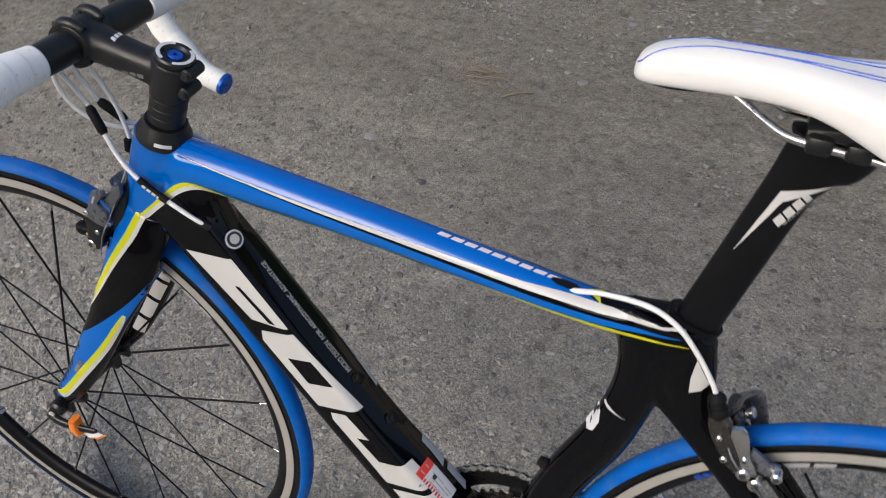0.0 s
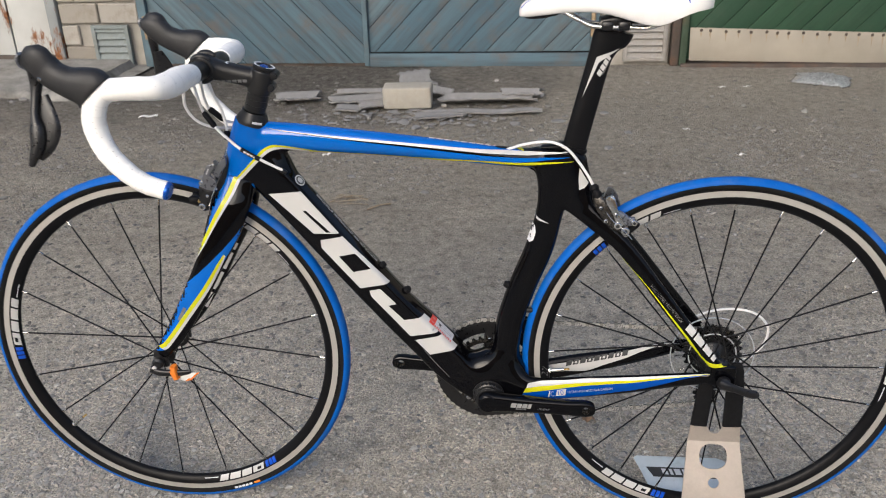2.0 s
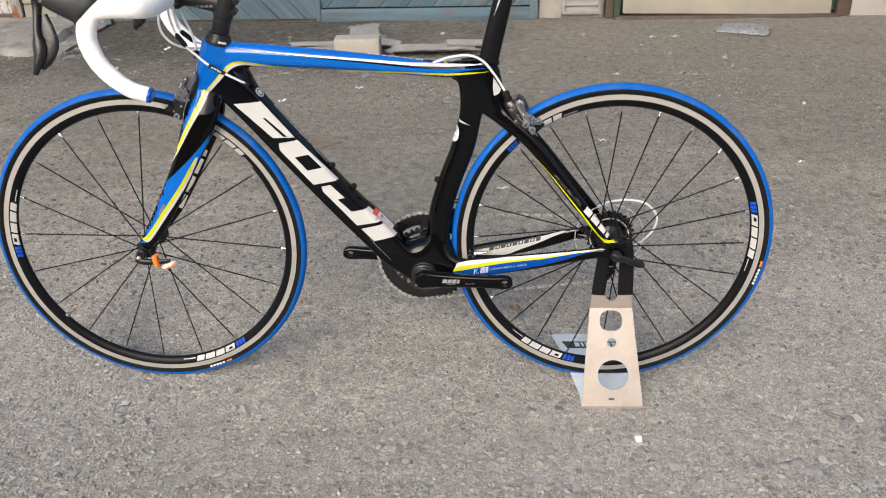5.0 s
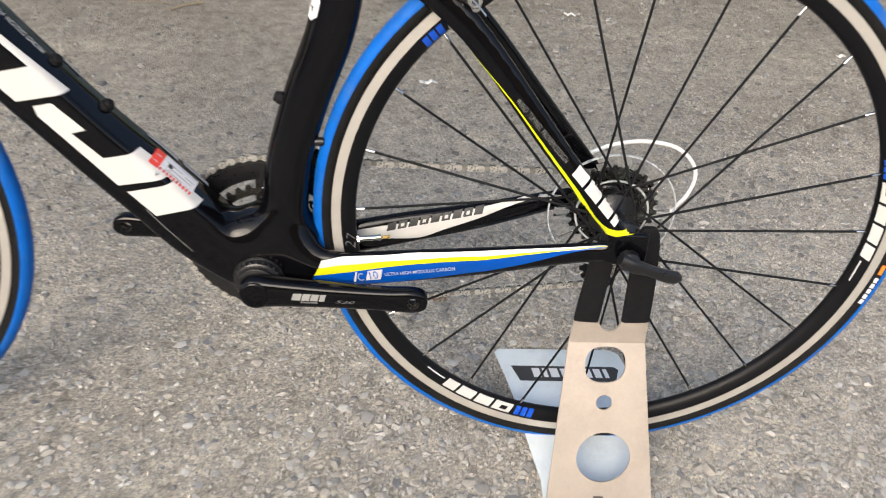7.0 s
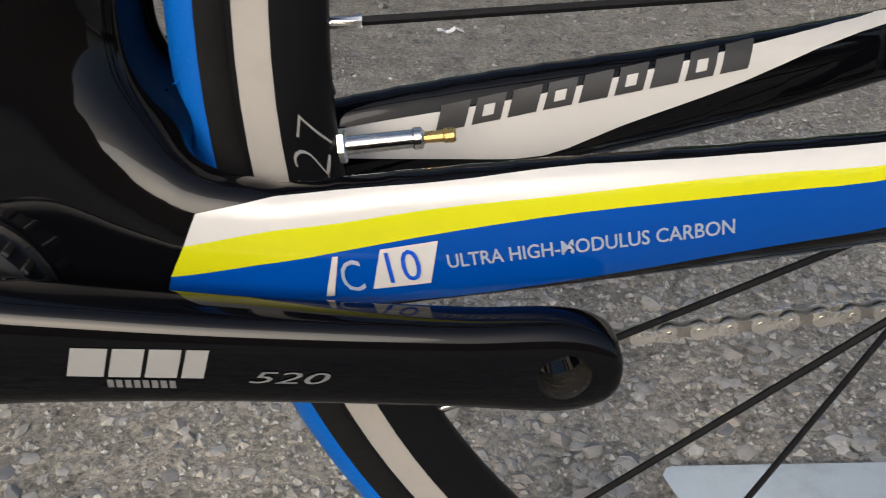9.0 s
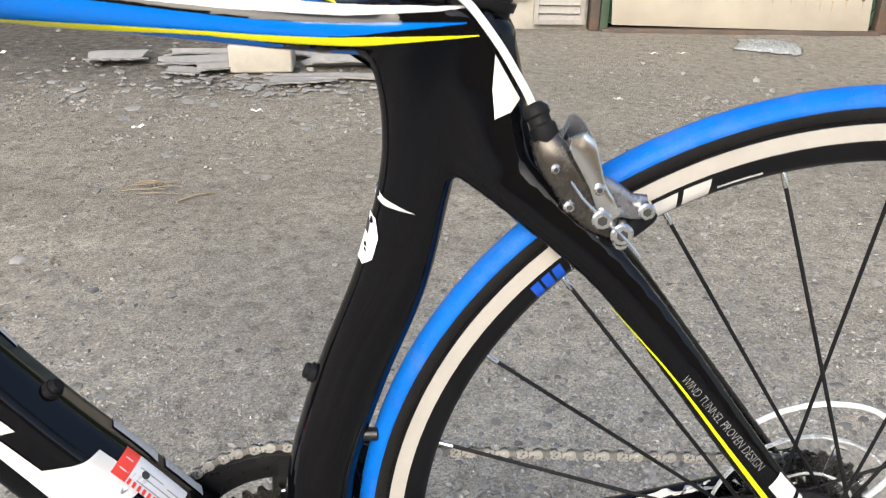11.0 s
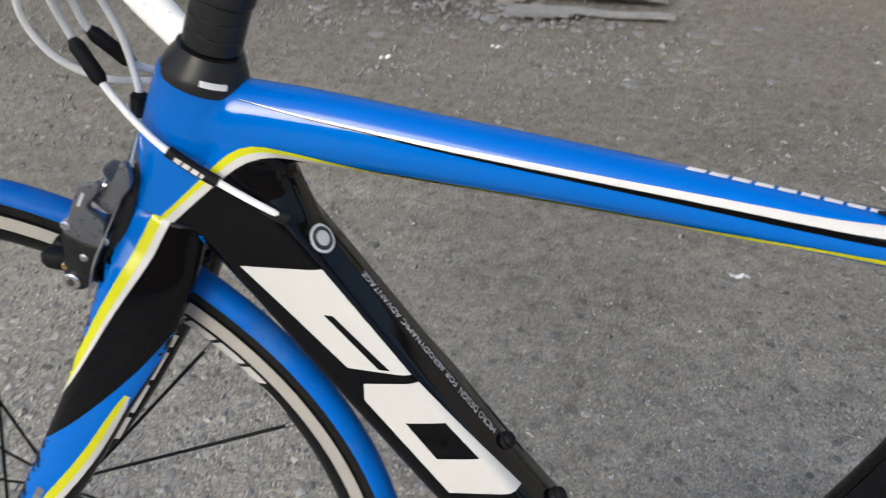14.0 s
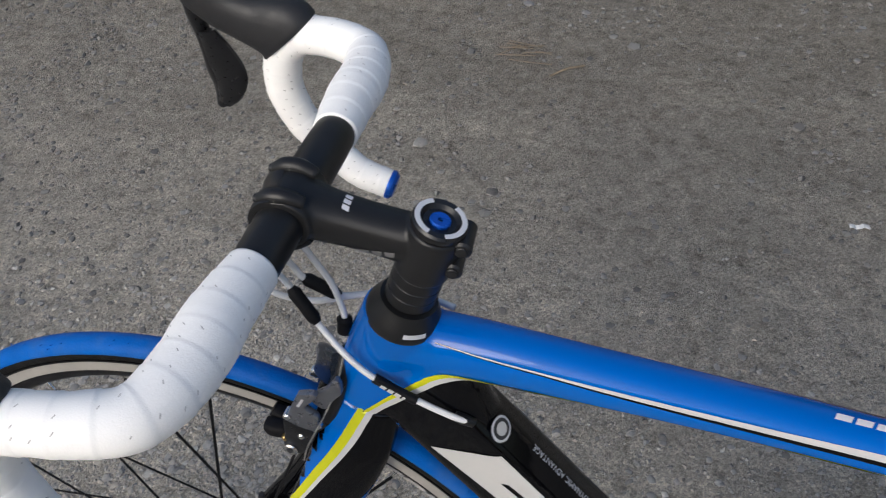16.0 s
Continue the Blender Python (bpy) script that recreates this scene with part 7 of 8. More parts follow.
def saddle():
    prof = [  # x, half width, top z, z of the widest line, half width and z of the lower edge
        (0.6335, 0.0050, 0.9350, 0.9300, 0.0040, 0.9262), (0.637, 0.0125, 0.9425, 0.9320, 0.0085, 0.9248), (0.648, 0.0175, 0.9500, 0.9340, 0.0115, 0.9248), (0.675, 0.0205, 0.9570, 0.9375, 0.0145, 0.9278),
        (0.700, 0.0215, 0.9590, 0.9395, 0.0155, 0.9303), (0.720, 0.0225, 0.9598, 0.9405, 0.0165, 0.9313), (0.745, 0.0255, 0.9604, 0.9405, 0.0190, 0.9312), (0.770, 0.0320, 0.9608, 0.9385, 0.0255, 0.9278),
        (0.795, 0.0420, 0.9614, 0.9350, 0.0365, 0.9218), (0.820, 0.0540, 0.9636, 0.9320, 0.0505, 0.9165), (0.840, 0.0630, 0.9658, 0.9315, 0.0605, 0.9172), (0.860, 0.0680, 0.9682, 0.9365, 0.0668, 0.9262),
        (0.880, 0.0690, 0.9702, 0.9430, 0.0680, 0.9348), (0.900, 0.0640, 0.9712, 0.9480, 0.0615, 0.9388), (0.911, 0.0520, 0.9684, 0.9500, 0.0500, 0.9402), (0.9155, 0.0360, 0.9610, 0.9480, 0.0340, 0.9405)]
    st = spline(prof, 56)
    rings = []
    for x, w, zt, zm, we, ze in st:
        wide = min(1.0, max(0.0, (w - 0.024) / 0.03))
        ring = [Vector((x, -we - (w - we) * math.sin(math.pi / 2 * k / 5), ze + (zm - ze) * (1 - math.cos(math.pi / 2 * k / 5)))) for k in range(5)]
        for k in range(25):
            a = math.pi * k / 24
            c = math.cos(a)
            y = -w * math.copysign(abs(c) ** (0.85 - 0.1 * wide), c)
            dip = 0.0045 * math.exp(-(y / 0.012) ** 2) * wide
            ring.append(Vector((x, y, zm + (zt - zm) * max(0.0, math.sin(a)) ** (0.85 - 0.2 * wide) - dip)))
        ring += [Vector((p.x, -p.y, p.z)) for p in ring[4::-1]]
        # the cover turns in under the edge
        ring.append(Vector((x, we * 0.82, ze + 0.0015)))
        ring.append(Vector((x, 0.0, ze + (zt - ze) * 0.45)))
        ring.append(Vector((x, -we * 0.82, ze + 0.0015)))
        rings.append(ring)
    s = part("saddle", skin(rings), M_SADDLE, bike, "white racing saddle with thin blue piping", sharp=60)
    # the plastic shell shows under the nose and below the wings
    nose = [[Vector((x, w * u, z - 0.0035 * (1 - abs(u) ** 3))) for u in (-1, -0.6, 0, 0.6, 1)] + [Vector((x, w * u, z + 0.006)) for u in (1, 0, -1)] for x, w, z in ((0.6420, 0.0050, 0.9252), (0.6480, 0.0095, 0.9238), (0.660, 0.0120, 0.9238), (0.675, 0.0130, 0.9255), (0.690, 0.0115, 0.9290), (0.697, 0.0080, 0.9320))]
    part("saddle_base", skin(nose), M_RUBBER, s, "black plastic saddle base")
    shell = [[Vector((x, w * u, z - 0.004 * (1 - u * u))) for u in (-1, -0.5, 0, 0.5, 1)] + [Vector((x, w * u, z + 0.005)) for u in (1, 0, -1)] for x, w, z in ((0.765, 0.020, 0.9310), (0.785, 0.027, 0.9275), (0.805, 0.036, 0.9240), (0.830, 0.048, 0.9230), (0.855, 0.056, 0.9290), (0.885, 0.056, 0.9390))]
    part("saddle_base", skin(shell), M_RUBBER, s, "black plastic saddle base")
    sk = Skin(s)
    for side in (-1, 1):
        for line in ([(0.6355, 0.0085), (0.6385, 0.0110), (0.645, 0.0100), (0.660, 0.0075), (0.700, 0.0055), (0.740, 0.0062), (0.790, 0.0080), (0.830, 0.0125), (0.850, 0.020)], [(0.700, 0.0058), (0.735, 0.0075), (0.768, 0.0110), (0.795, 0.0150), (0.830, 0.0270), (0.853, 0.0430), (0.868, 0.0580), (0.8750, 0.0686)]):
            pts = []
            for p in spline([(a, side * b, 0) for a, b in line], 60):
                hit, no, _, _ = sk.tree.ray_cast(Vector((p[0], p[1], 1.3)), Vector((0, 0, -1)))
                if hit:
                    pts.append((*hit, 0.0006 if p[0] < 0.80 else 0.0009))
            part("piping", sweep(pts, 0.0007, 6), M_PRINTBLUE, s, "thin blue piping")
        rail = [(0.688, side * 0.011, 0.9350), (0.703, side * 0.013, 0.9300), (0.722, side * 0.0165, 0.9205), (0.740, side * 0.0195, 0.9125), (0.756, side * 0.021, 0.9105), (0.776, side * 0.0215, 0.9098), (0.800, side * 0.0225, 0.9092), (0.825, side * 0.027, 0.9098), (0.850, side * 0.034, 0.9200), (0.862, side * 0.037, 0.934)]
        r = part("saddle_rail", sweep(rail, 0.0035, 14, 50), M_CHROME, s, "bright steel saddle rail")
        if side < 0:
            rs = Skin(r)
            words_on(rs, "CR-MO", 0.0055, (0.7120, 0.9262), (0.88, -0.475), M_SIGNBLACK, r, "left", 0.0002)
    for x in (0.765, 0.79):
        part("rail_clamp", join(rbox(0.018, 0.056, 0.014, 0.004, 2, pose(x, 0, 0.9120)), cyl((x, -0.008, 0.900), (x, -0.008, 0.923), 0.004, segs=12, bevel=0.001)), M_STEELBLACK, bike, "black saddle clamp")
    part("clamp_block", oval_loft([(0.756, 0, 0.916, 0.012, 0.040), (0.778, 0, 0.919, 0.016, 0.044), (0.802, 0, 0.916, 0.012, 0.040)], 10, 16, 0.7), M_STEELBLACK, bike)


saddle()


# ---- drive train ----
def gear(teeth, radius, y0, y1, inner, spider=0):
    """A toothed ring as a sheet with thickness."""
    out = []
    for k in range(teeth):
        for f, r in ((0.0, -0.0030), (0.18, -0.0026), (0.36, 0.0022), (0.64, 0.0022), (0.82, -0.0026)):
            a = 2 * math.pi * (k + f) / teeth
            out.append(((radius + r) * math.cos(a), (radius + r) * math.sin(a)))
    bm = flat_shape([out, circle(0, 0, inner, 48)], y1 - y0, 0.0)
    return moved(bm, pose(0, (y0 + y1) / 2, 0, 90, 0, 0))


def drilled(bm, drill):
    """Cuts one solid out of another."""
    a, b = new("tmp", to_mesh("tmp", bm, None, 0)), new("tmp", to_mesh("tmp", drill, None, 0))
    cut = a.modifiers.new("cut", "BOOLEAN")
    cut.operation, cut.object, cut.solver = "DIFFERENCE", b, "EXACT"
    me = evaluated(a)
    out = bmesh.new()
    out.from_mesh(me)
    for ob in (a, b):
        old = ob.data
        bpy.data.objects.remove(ob)
        bpy.data.meshes.remove(old)
    bpy.data.meshes.remove(me)
    return out


CH, RING = Vector((0, 0, 0.006)), Vector((0, 0, 0.004))


def cranks():
    m = Matrix.Translation(BB + RING)
    big = part("chainring", gear(52, 0.1050, 0.0430, 0.0465, 0.078), M_STEELBLACK, bike, "large black toothed chainring", sharp=25)
    big.matrix_basis = m
    ring = part("ring_face", lathe([(0.0985, 0.0425), (0.0985, 0.0420), (0.0805, 0.0415), (0.0785, 0.0425), (0.0785, 0.0470), (0.0985, 0.0470)], 96), M_STEELBLACK, big)
    small = part("chainring", gear(36, 0.0725, 0.0360, 0.0390, 0.062), M_DARKALU, bike, "small dark grey toothed chainring", sharp=25)
    small.matrix_basis = m
    for k in range(5):
        a = radians(18 + 72 * k)
        arm = [(0.018 * math.cos(a), 0, 0.018 * math.sin(a), 0.026, 0.009), (0.045 * math.cos(a), 0, 0.045 * math.sin(a), 0.026, 0.009), (0.090 * math.cos(a), 0, 0.090 * math.sin(a), 0.020, 0.006)]
        part("spider_arm", moved(oval_loft(arm, 12, 14, 0.8), m @ Matrix.Translation((0, 0.0445, 0))), M_STEELBLACK, bike)
        p = Vector((0.068 * math.cos(a), 0, 0.068 * math.sin(a)))
        part("chainring_bolt", moved(cyl(p + Vector((0, 0.033, 0)), p + Vector((0, 0.036, 0)), 0.0048, segs=14, bevel=0.0008), m), M_CHROME, bike)
    m = Matrix.Translation(BB)
    for s, ang in ((-1, -2.2), (1, 177.8)):
        y = s * 0.0600
        a = pose(0, 0, 0, 0, -ang, 0)
        arm = [(-0.0168, s * -0.002, 0, 0.018, 0.018), (-0.0095, s * -0.0025, 0, 0.033, 0.022), (0.0, s * -0.0025, 0, 0.0375, 0.0235), (0.030, s * -0.0022, 0, 0.0330, 0.0225), (0.080, s * -0.001, 0, 0.0285, 0.0210), (0.140, s * 0.001, 0, 0.0275, 0.0185), (0.164, s * 0.0012, 0, 0.0300, 0.0180), (0.173, s * 0.0012, 0, 0.0292, 0.0178), (0.1788, s * 0.0012, 0, 0.0258, 0.0175), (0.1831, s * 0.0012, 0, 0.0205, 0.0170), (0.1855, s * 0.0012, 0, 0.0135, 0.0160), (0.1863, s * 0.0012, 0, 0.0050, 0.0130)]
        hole = (0.170, s * 0.004, 0)
        solid = drilled(oval_loft(arm, 50, 26, 0.62), cyl((0.170, -0.05, 0), (0.170, 0.05, 0), 0.0074, segs=28))
        ob = part("crank_arm", moved(solid, m @ Matrix.Translation((0, y, 0)) @ a), M_BLACK, bike, "glossy black crank arm without a pedal", sharp=50)
        mm = m @ Matrix.Translation((0, y, 0)) @ a
        thread = [(0.0073 - 0.0005 * (k % 2), -0.0055 + 0.0011 * k) for k in range(11)]
        part("pedal_thread", moved(lathe(thread + [(0.0078, 0.0055), (0.0078, -0.0055)], 28), mm @ Matrix.Translation(hole)), M_DARKALU, ob, "threaded steel pedal hole")
        part("axle_cap", moved(lathe([(0.0, s * 0.0070), (0.006, s * 0.0070), (0.0065, s * 0.0098), (0.0150, s * 0.0098), (0.0160, s * 0.0090), (0.0160, s * 0.0060), (0.0, s * 0.0060)], 36, closed=False), mm), M_BLACK, ob)
        if s < 0:
            sk = Skin(ob)
            blocks_on(sk, "white_block", blocks((0.0094, 0.0082, 0.0082, 0.0058), 0.0088, 0.0012, 0.25), (0.6280, 0.2690), (1, -0.03), M_TAG, ob, "left", 0.0004, 0.004)
            blocks_on(sk, "grey_block", blocks((0.0016,) * 8, 0.0026, 0.0007, 0.0), (0.6380, 0.2652), (1, -0.03), M_GREY, ob, "left", 0.0004, 0.004)
            words_on(sk, "520", 0.0054, (0.6740, 0.2664), (1, -0.03), M_GREY, ob, "left", 0.0004, shear=0.35, length=0.0225)
    for s in (-1, 1):
        cup = lathe([(0.0, s * 0.034), (0.0275, s * 0.034), (0.0280, s * 0.0350), (0.0280, s * 0.0368), (0.0262, s * 0.0374), (0.0255, s * 0.0385), (0.0255, s * 0.0450), (0.0240, s * 0.0462), (0.0215, s * 0.0466), (0.0215, s * 0.0500), (0.0205, s * 0.0506), (0.0, s * 0.0506)], 48, closed=False)
        part("bearing_cup", moved(cup, m), M_STEELBLACK, bike, "black ribbed bearing cup")
        for k in range(24):
            a = 2 * math.pi * k / 24
            part("cup_notch", moved(rbox(0.0022, 0.0066, 0.0026, 0.0005, 1, pose(0.0256 * math.cos(a), s * 0.0417, 0.0256 * math.sin(a), 0, -math.degrees(a), 0)), m), M_DARKALU, bike)


cranks()


def chain_and_gears():
    # cassette
    for k, (teeth, r) in enumerate(((25, 0.0505), (23, 0.0465), (21, 0.0425), (19, 0.0385), (17, 0.0345), (16, 0.0325), (15, 0.0305), (14, 0.0285), (13, 0.0265), (12, 0.0245), (11, 0.0225))):
        c = part("sprocket", gear(teeth, r, 0.0215 + k * 0.0030, 0.0232 + k * 0.0030, max(0.018, r * 0.62)), M_SPROCKET, bike, "steel rear sprocket" if k == 0 else "", sharp=25)
        c.matrix_basis = Matrix.Translation(RH + CH)
    disc = part("spoke_guard", lathe([(0.030, 0.0195), (0.070, 0.0185), (0.073, 0.0190), (0.073, 0.0202), (0.070, 0.0202), (0.030, 0.0208)], 64), M_CLEAR, bike, "clear plastic spoke guard behind the sprockets")
    disc.matrix_basis = Matrix.Translation(RH)
    # milky rings: the bright edges of the clear disc, put into the colour
    part("guard_rim", moved(lathe([(0.0718, 0.0180), (0.0732, 0.0180), (0.0732, 0.0210), (0.0718, 0.0210)], 64), Matrix.Translation(RH)), M_BAG, bike, "milky ring painted as the bright edge of the spoke guard")
    part("guard_rim", moved(lathe([(0.0400, 0.0176), (0.0412, 0.0172), (0.0424, 0.0176), (0.0412, 0.0186)], 64), Matrix.Translation(RH)), M_BAG, bike)
    for k in range(10):
        a = radians(36 * k)
        part("guard_rib", moved(oval_loft([(0.034 * math.cos(a), 0.018, 0.034 * math.sin(a), 0.006, 0.002), (0.066 * math.cos(a), 0.018, 0.066 * math.sin(a), 0.012, 0.002)], 4, 10), Matrix.Translation(RH)), M_CLEAR, bike)
    # derailleur with its two jockey wheels
    j1, j2 = Vector((0.998, 0.040, 0.279)), Vector((0.984, 0.040, 0.238))
    body = oval_loft([(0.990, 0.062, 0.322, 0.022, 0.014), (1.004, 0.068, 0.300, 0.026, 0.018), (1.000, 0.062, 0.280, 0.024, 0.016), (0.992, 0.052, 0.268, 0.018, 0.012)], 20, 16, 0.8)
    der = part("rear_derailleur", body, M_STEELBLACK, bike, "black rear derailleur")
    for y in (0.034, 0.046):
        part("cage_plate", oval_loft([(j1.x, y, j1.z + 0.014, 0.016, 0.002), (j1.x, y, j1.z, 0.022, 0.002), (j2.x, y, j2.z, 0.022, 0.002), (j2.x, y, j2.z - 0.014, 0.014, 0.002)], 14, 10), M_STEELBLACK, der)
    for j in (j1, j2):
        w = part("jockey_wheel", gear(11, 0.0205, -0.002, 0.002, 0.004), M_RUBBER, der, sharp=25)
        w.matrix_basis = Matrix.Translation(j + CH)
    # chain path round chainring, sprocket and jockey wheels
    r1, r2 = 0.1052, 0.0350
    yc, ys = 0.0447, 0.0355
    def on(c, r, a, y):
        c = c + (RING if c is BB else CH)
        return Vector((c.x + r * math.cos(radians(a)), y, c.z + r * math.sin(radians(a))))
    loop = [on(BB, r1, a, yc) for a in np.linspace(262, 80, 40)]
    loop += [on(BB, r1, 80, yc).lerp(on(RH, r2, 82, ys), f) for f in np.linspace(0.03, 0.97, 30)]
    loop += [on(RH, r2, a, ys) for a in np.linspace(82, -60, 16)]
    loop += [on(j1, 0.021, a, 0.0395) for a in np.linspace(150, 250, 5)]
    loop += [on(j2, 0.021, a, 0.0395) for a in np.linspace(20, -95, 6)]
    loop += [on(j2, 0.021, -95, 0.0395).lerp(on(BB, r1, 262, yc), f) for f in np.linspace(0.04, 0.98, 30)]
    P = np.array([tuple(p) for p in loop])
    P = np.vstack([P, P[:1]])
    L = np.r_[0, np.cumsum(np.linalg.norm(np.diff(P, axis=0), axis=1))]
    pitch = 0.0127
    count = int(L[-1] / pitch)
    pitch = L[-1] / count
    def at(d):
        d %= L[-1]
        return Vector([float(np.interp(d, L, P[:, k])) for k in range(3)])
    def link_mesh(half, material):
        bms = []
        # waisted side plates
        end = [(pitch / 2 + 0.0040 * math.cos(radians(a)), 0.0040 * math.sin(radians(a))) for a in range(-120, 121, 30)]
        prof = end + [(0.0, 0.0023)] + [(-x, -y) for x, y in end] + [(0.0, -0.0023)]
        for s in (-1, 1):
            bms.append(moved(flat_shape([prof], 0.0010), pose(0, s * half, 0, 90, 0, 0)))
        for s in (-1, 1):
            bms.append(cyl((s * pitch / 2, -half - 0.0009, 0), (s * pitch / 2, half + 0.0009, 0), 0.0019, segs=8))
        return to_mesh("link", finish(join(*bms)), material, 30)
    outer, inner = link_mesh(0.0027, M_CHAIN), link_mesh(0.0016, M_LINK)
    barrel = to_mesh("roller", finish(cyl((0, -0.0015, 0), (0, 0.0015, 0), 0.0038, segs=10)), M_ROLLER, 30)
    chain = part("chain", cyl(at(0), at(0) + Vector((0, 0.001, 0)), 0.0030, segs=8), M_CHAIN, bike, "nickel-plated bicycle chain")
    for k in range(count):
        a, b = at(k * pitch), at((k + 1) * pitch)
        d = (b - a).normalized()
        side = Vector((0, 1, 0))
        side = (side - d * side.dot(d)).normalized()
        up = d.cross(side)
        rot = Matrix((d, side, up)).transposed().to_4x4()
        piece("link", outer if k % 2 else inner, chain, Matrix.Translation((a + b) / 2) @ rot)
        piece("roller", barrel, chain, Matrix.Translation(a) @ rot)
    # front derailleur cage behind the seat tube
    fd = part("front_derailleur", oval_loft([(0.626, 0.026, 0.420, 0.024, 0.014), (0.634, 0.036, 0.412, 0.022, 0.016), (0.640, 0.044, 0.398, 0.018, 0.012)], 12, 14, 0.8), M_STEELBLACK, bike, "black front derailleur")
    for y in (0.037, 0.052):
        part("cage_plate", oval_loft([(0.618, y, 0.386, 0.014, 0.002), (0.632, y, 0.386, 0.020, 0.002), (0.650, y, 0.376, 0.022, 0.002), (0.664, y, 0.364, 0.016, 0.002)], 12, 8), M_STEELBLACK, fd)
    part("inner_wire", sweep([(0.632, 0.030, 0.425), (0.650, 0.014, 0.36), (0.640, 0.006, 0.31)], 0.0007, 6, 10), M_CHROME, fd)
    part("hanger_bolt", cyl((0.650, -0.006, 0.428), (0.664, -0.006, 0.428), 0.0048, segs=14, bevel=0.001), M_STEELBLACK, fd)


chain_and_gears()


def skewers():
    # front: closed lever with a paper tag and an orange clip
    s = part("front_skewer", cyl((0, -0.0665, R), (0, 0.0665, R), 0.0030, segs=12), M_CHROME, bike, "quick-release front axle")
    part("skewer_nut", lathe_at([(0.0, 0), (0.0100, 0), (0.0110, -0.002), (0.0105, -0.009), (0.0070, -0.012), (0.0, -0.012)], (0, -0.060, R)), M_STEELBLACK, s)
    part("skewer_nut", lathe_at([(0.0, 0), (0.0100, 0), (0.0105, 0.009), (0.0, 0.011)], (0, 0.060, R)), M_STEELBLACK, s)
    part("skewer_pin", lathe_at([(0.0, 0), (0.0045, 0), (0.0045, -0.002), (0.0, -0.0025)], (-0.004, -0.0735, R - 0.006)), M_WHITE, s)
    part("release_lever", oval_loft([(-0.012, -0.070, 0.326, 0.015, 0.012), (0.004, -0.074, 0.3215, 0.014, 0.010), (0.026, -0.073, 0.3200, 0.012, 0.008), (0.052, -0.070, 0.3205, 0.010, 0.006), (0.060, -0.069, 0.322, 0.006, 0.004)], 24, 16), M_STEELBLACK, s, "black quick-release lever")
    part("orange_clip", oval_loft([(0.030, -0.071, 0.334, 0.010, 0.016), (0.031, -0.072, 0.322, 0.012, 0.018), (0.034, -0.071, 0.309, 0.011, 0.016)], 12, 16, 0.7), M_ORANGE, s, "orange plastic clip")
    tag = flat_shape([[(0.020, 0.316), (0.034, 0.305), (0.046, 0.302), (0.062, 0.313), (0.055, 0.316), (0.040, 0.311), (0.030, 0.314)]], 0.0006)
    part("paper_tag", moved(tag, pose(0, -0.069, 0, 90, 0, 0)), M_PAPER, s, "curled white paper tag")
    tag = flat_shape([[(0.047, 0.3015), (0.058, 0.304), (0.076, 0.321), (0.064, 0.3165)]], 0.0006)
    part("orange_tag", moved(tag, pose(0, -0.0685, 0, 90, 0, 0)), M_ORANGE, s)
    tag = flat_shape([[(0.049, 0.3085), (0.058, 0.308), (0.071, 0.3205), (0.060, 0.320)]], 0.0006)
    part("paper_tag", moved(tag, pose(0, -0.0695, 0, 90, 0, 0)), M_PAPER, s)
    # rear
    r = part("rear_skewer", cyl((RH.x, -0.078, RH.z), (RH.x, 0.078, RH.z), 0.0030, segs=12), M_CHROME, bike, "quick-release rear axle")
    part("skewer_nut", lathe_at([(0.0, 0), (0.0105, 0), (0.0115, -0.002), (0.0110, -0.010), (0.0075, -0.014), (0.0, -0.014)], (RH.x, -0.074, RH.z)), M_STEELBLACK, r)
    part("release_lever", oval_loft([(0.973, -0.083, 0.341, 0.014, 0.013), (0.988, -0.086, 0.3340, 0.016, 0.012), (1.006, -0.083, 0.3265, 0.013, 0.010), (1.024, -0.080, 0.3185, 0.015, 0.010), (1.037, -0.0785, 0.3150, 0.015, 0.009), (1.0425, -0.0785, 0.3145, 0.007, 0.005)], 28, 16), M_STEELBLACK, r, "black quick-release lever")



skewers()


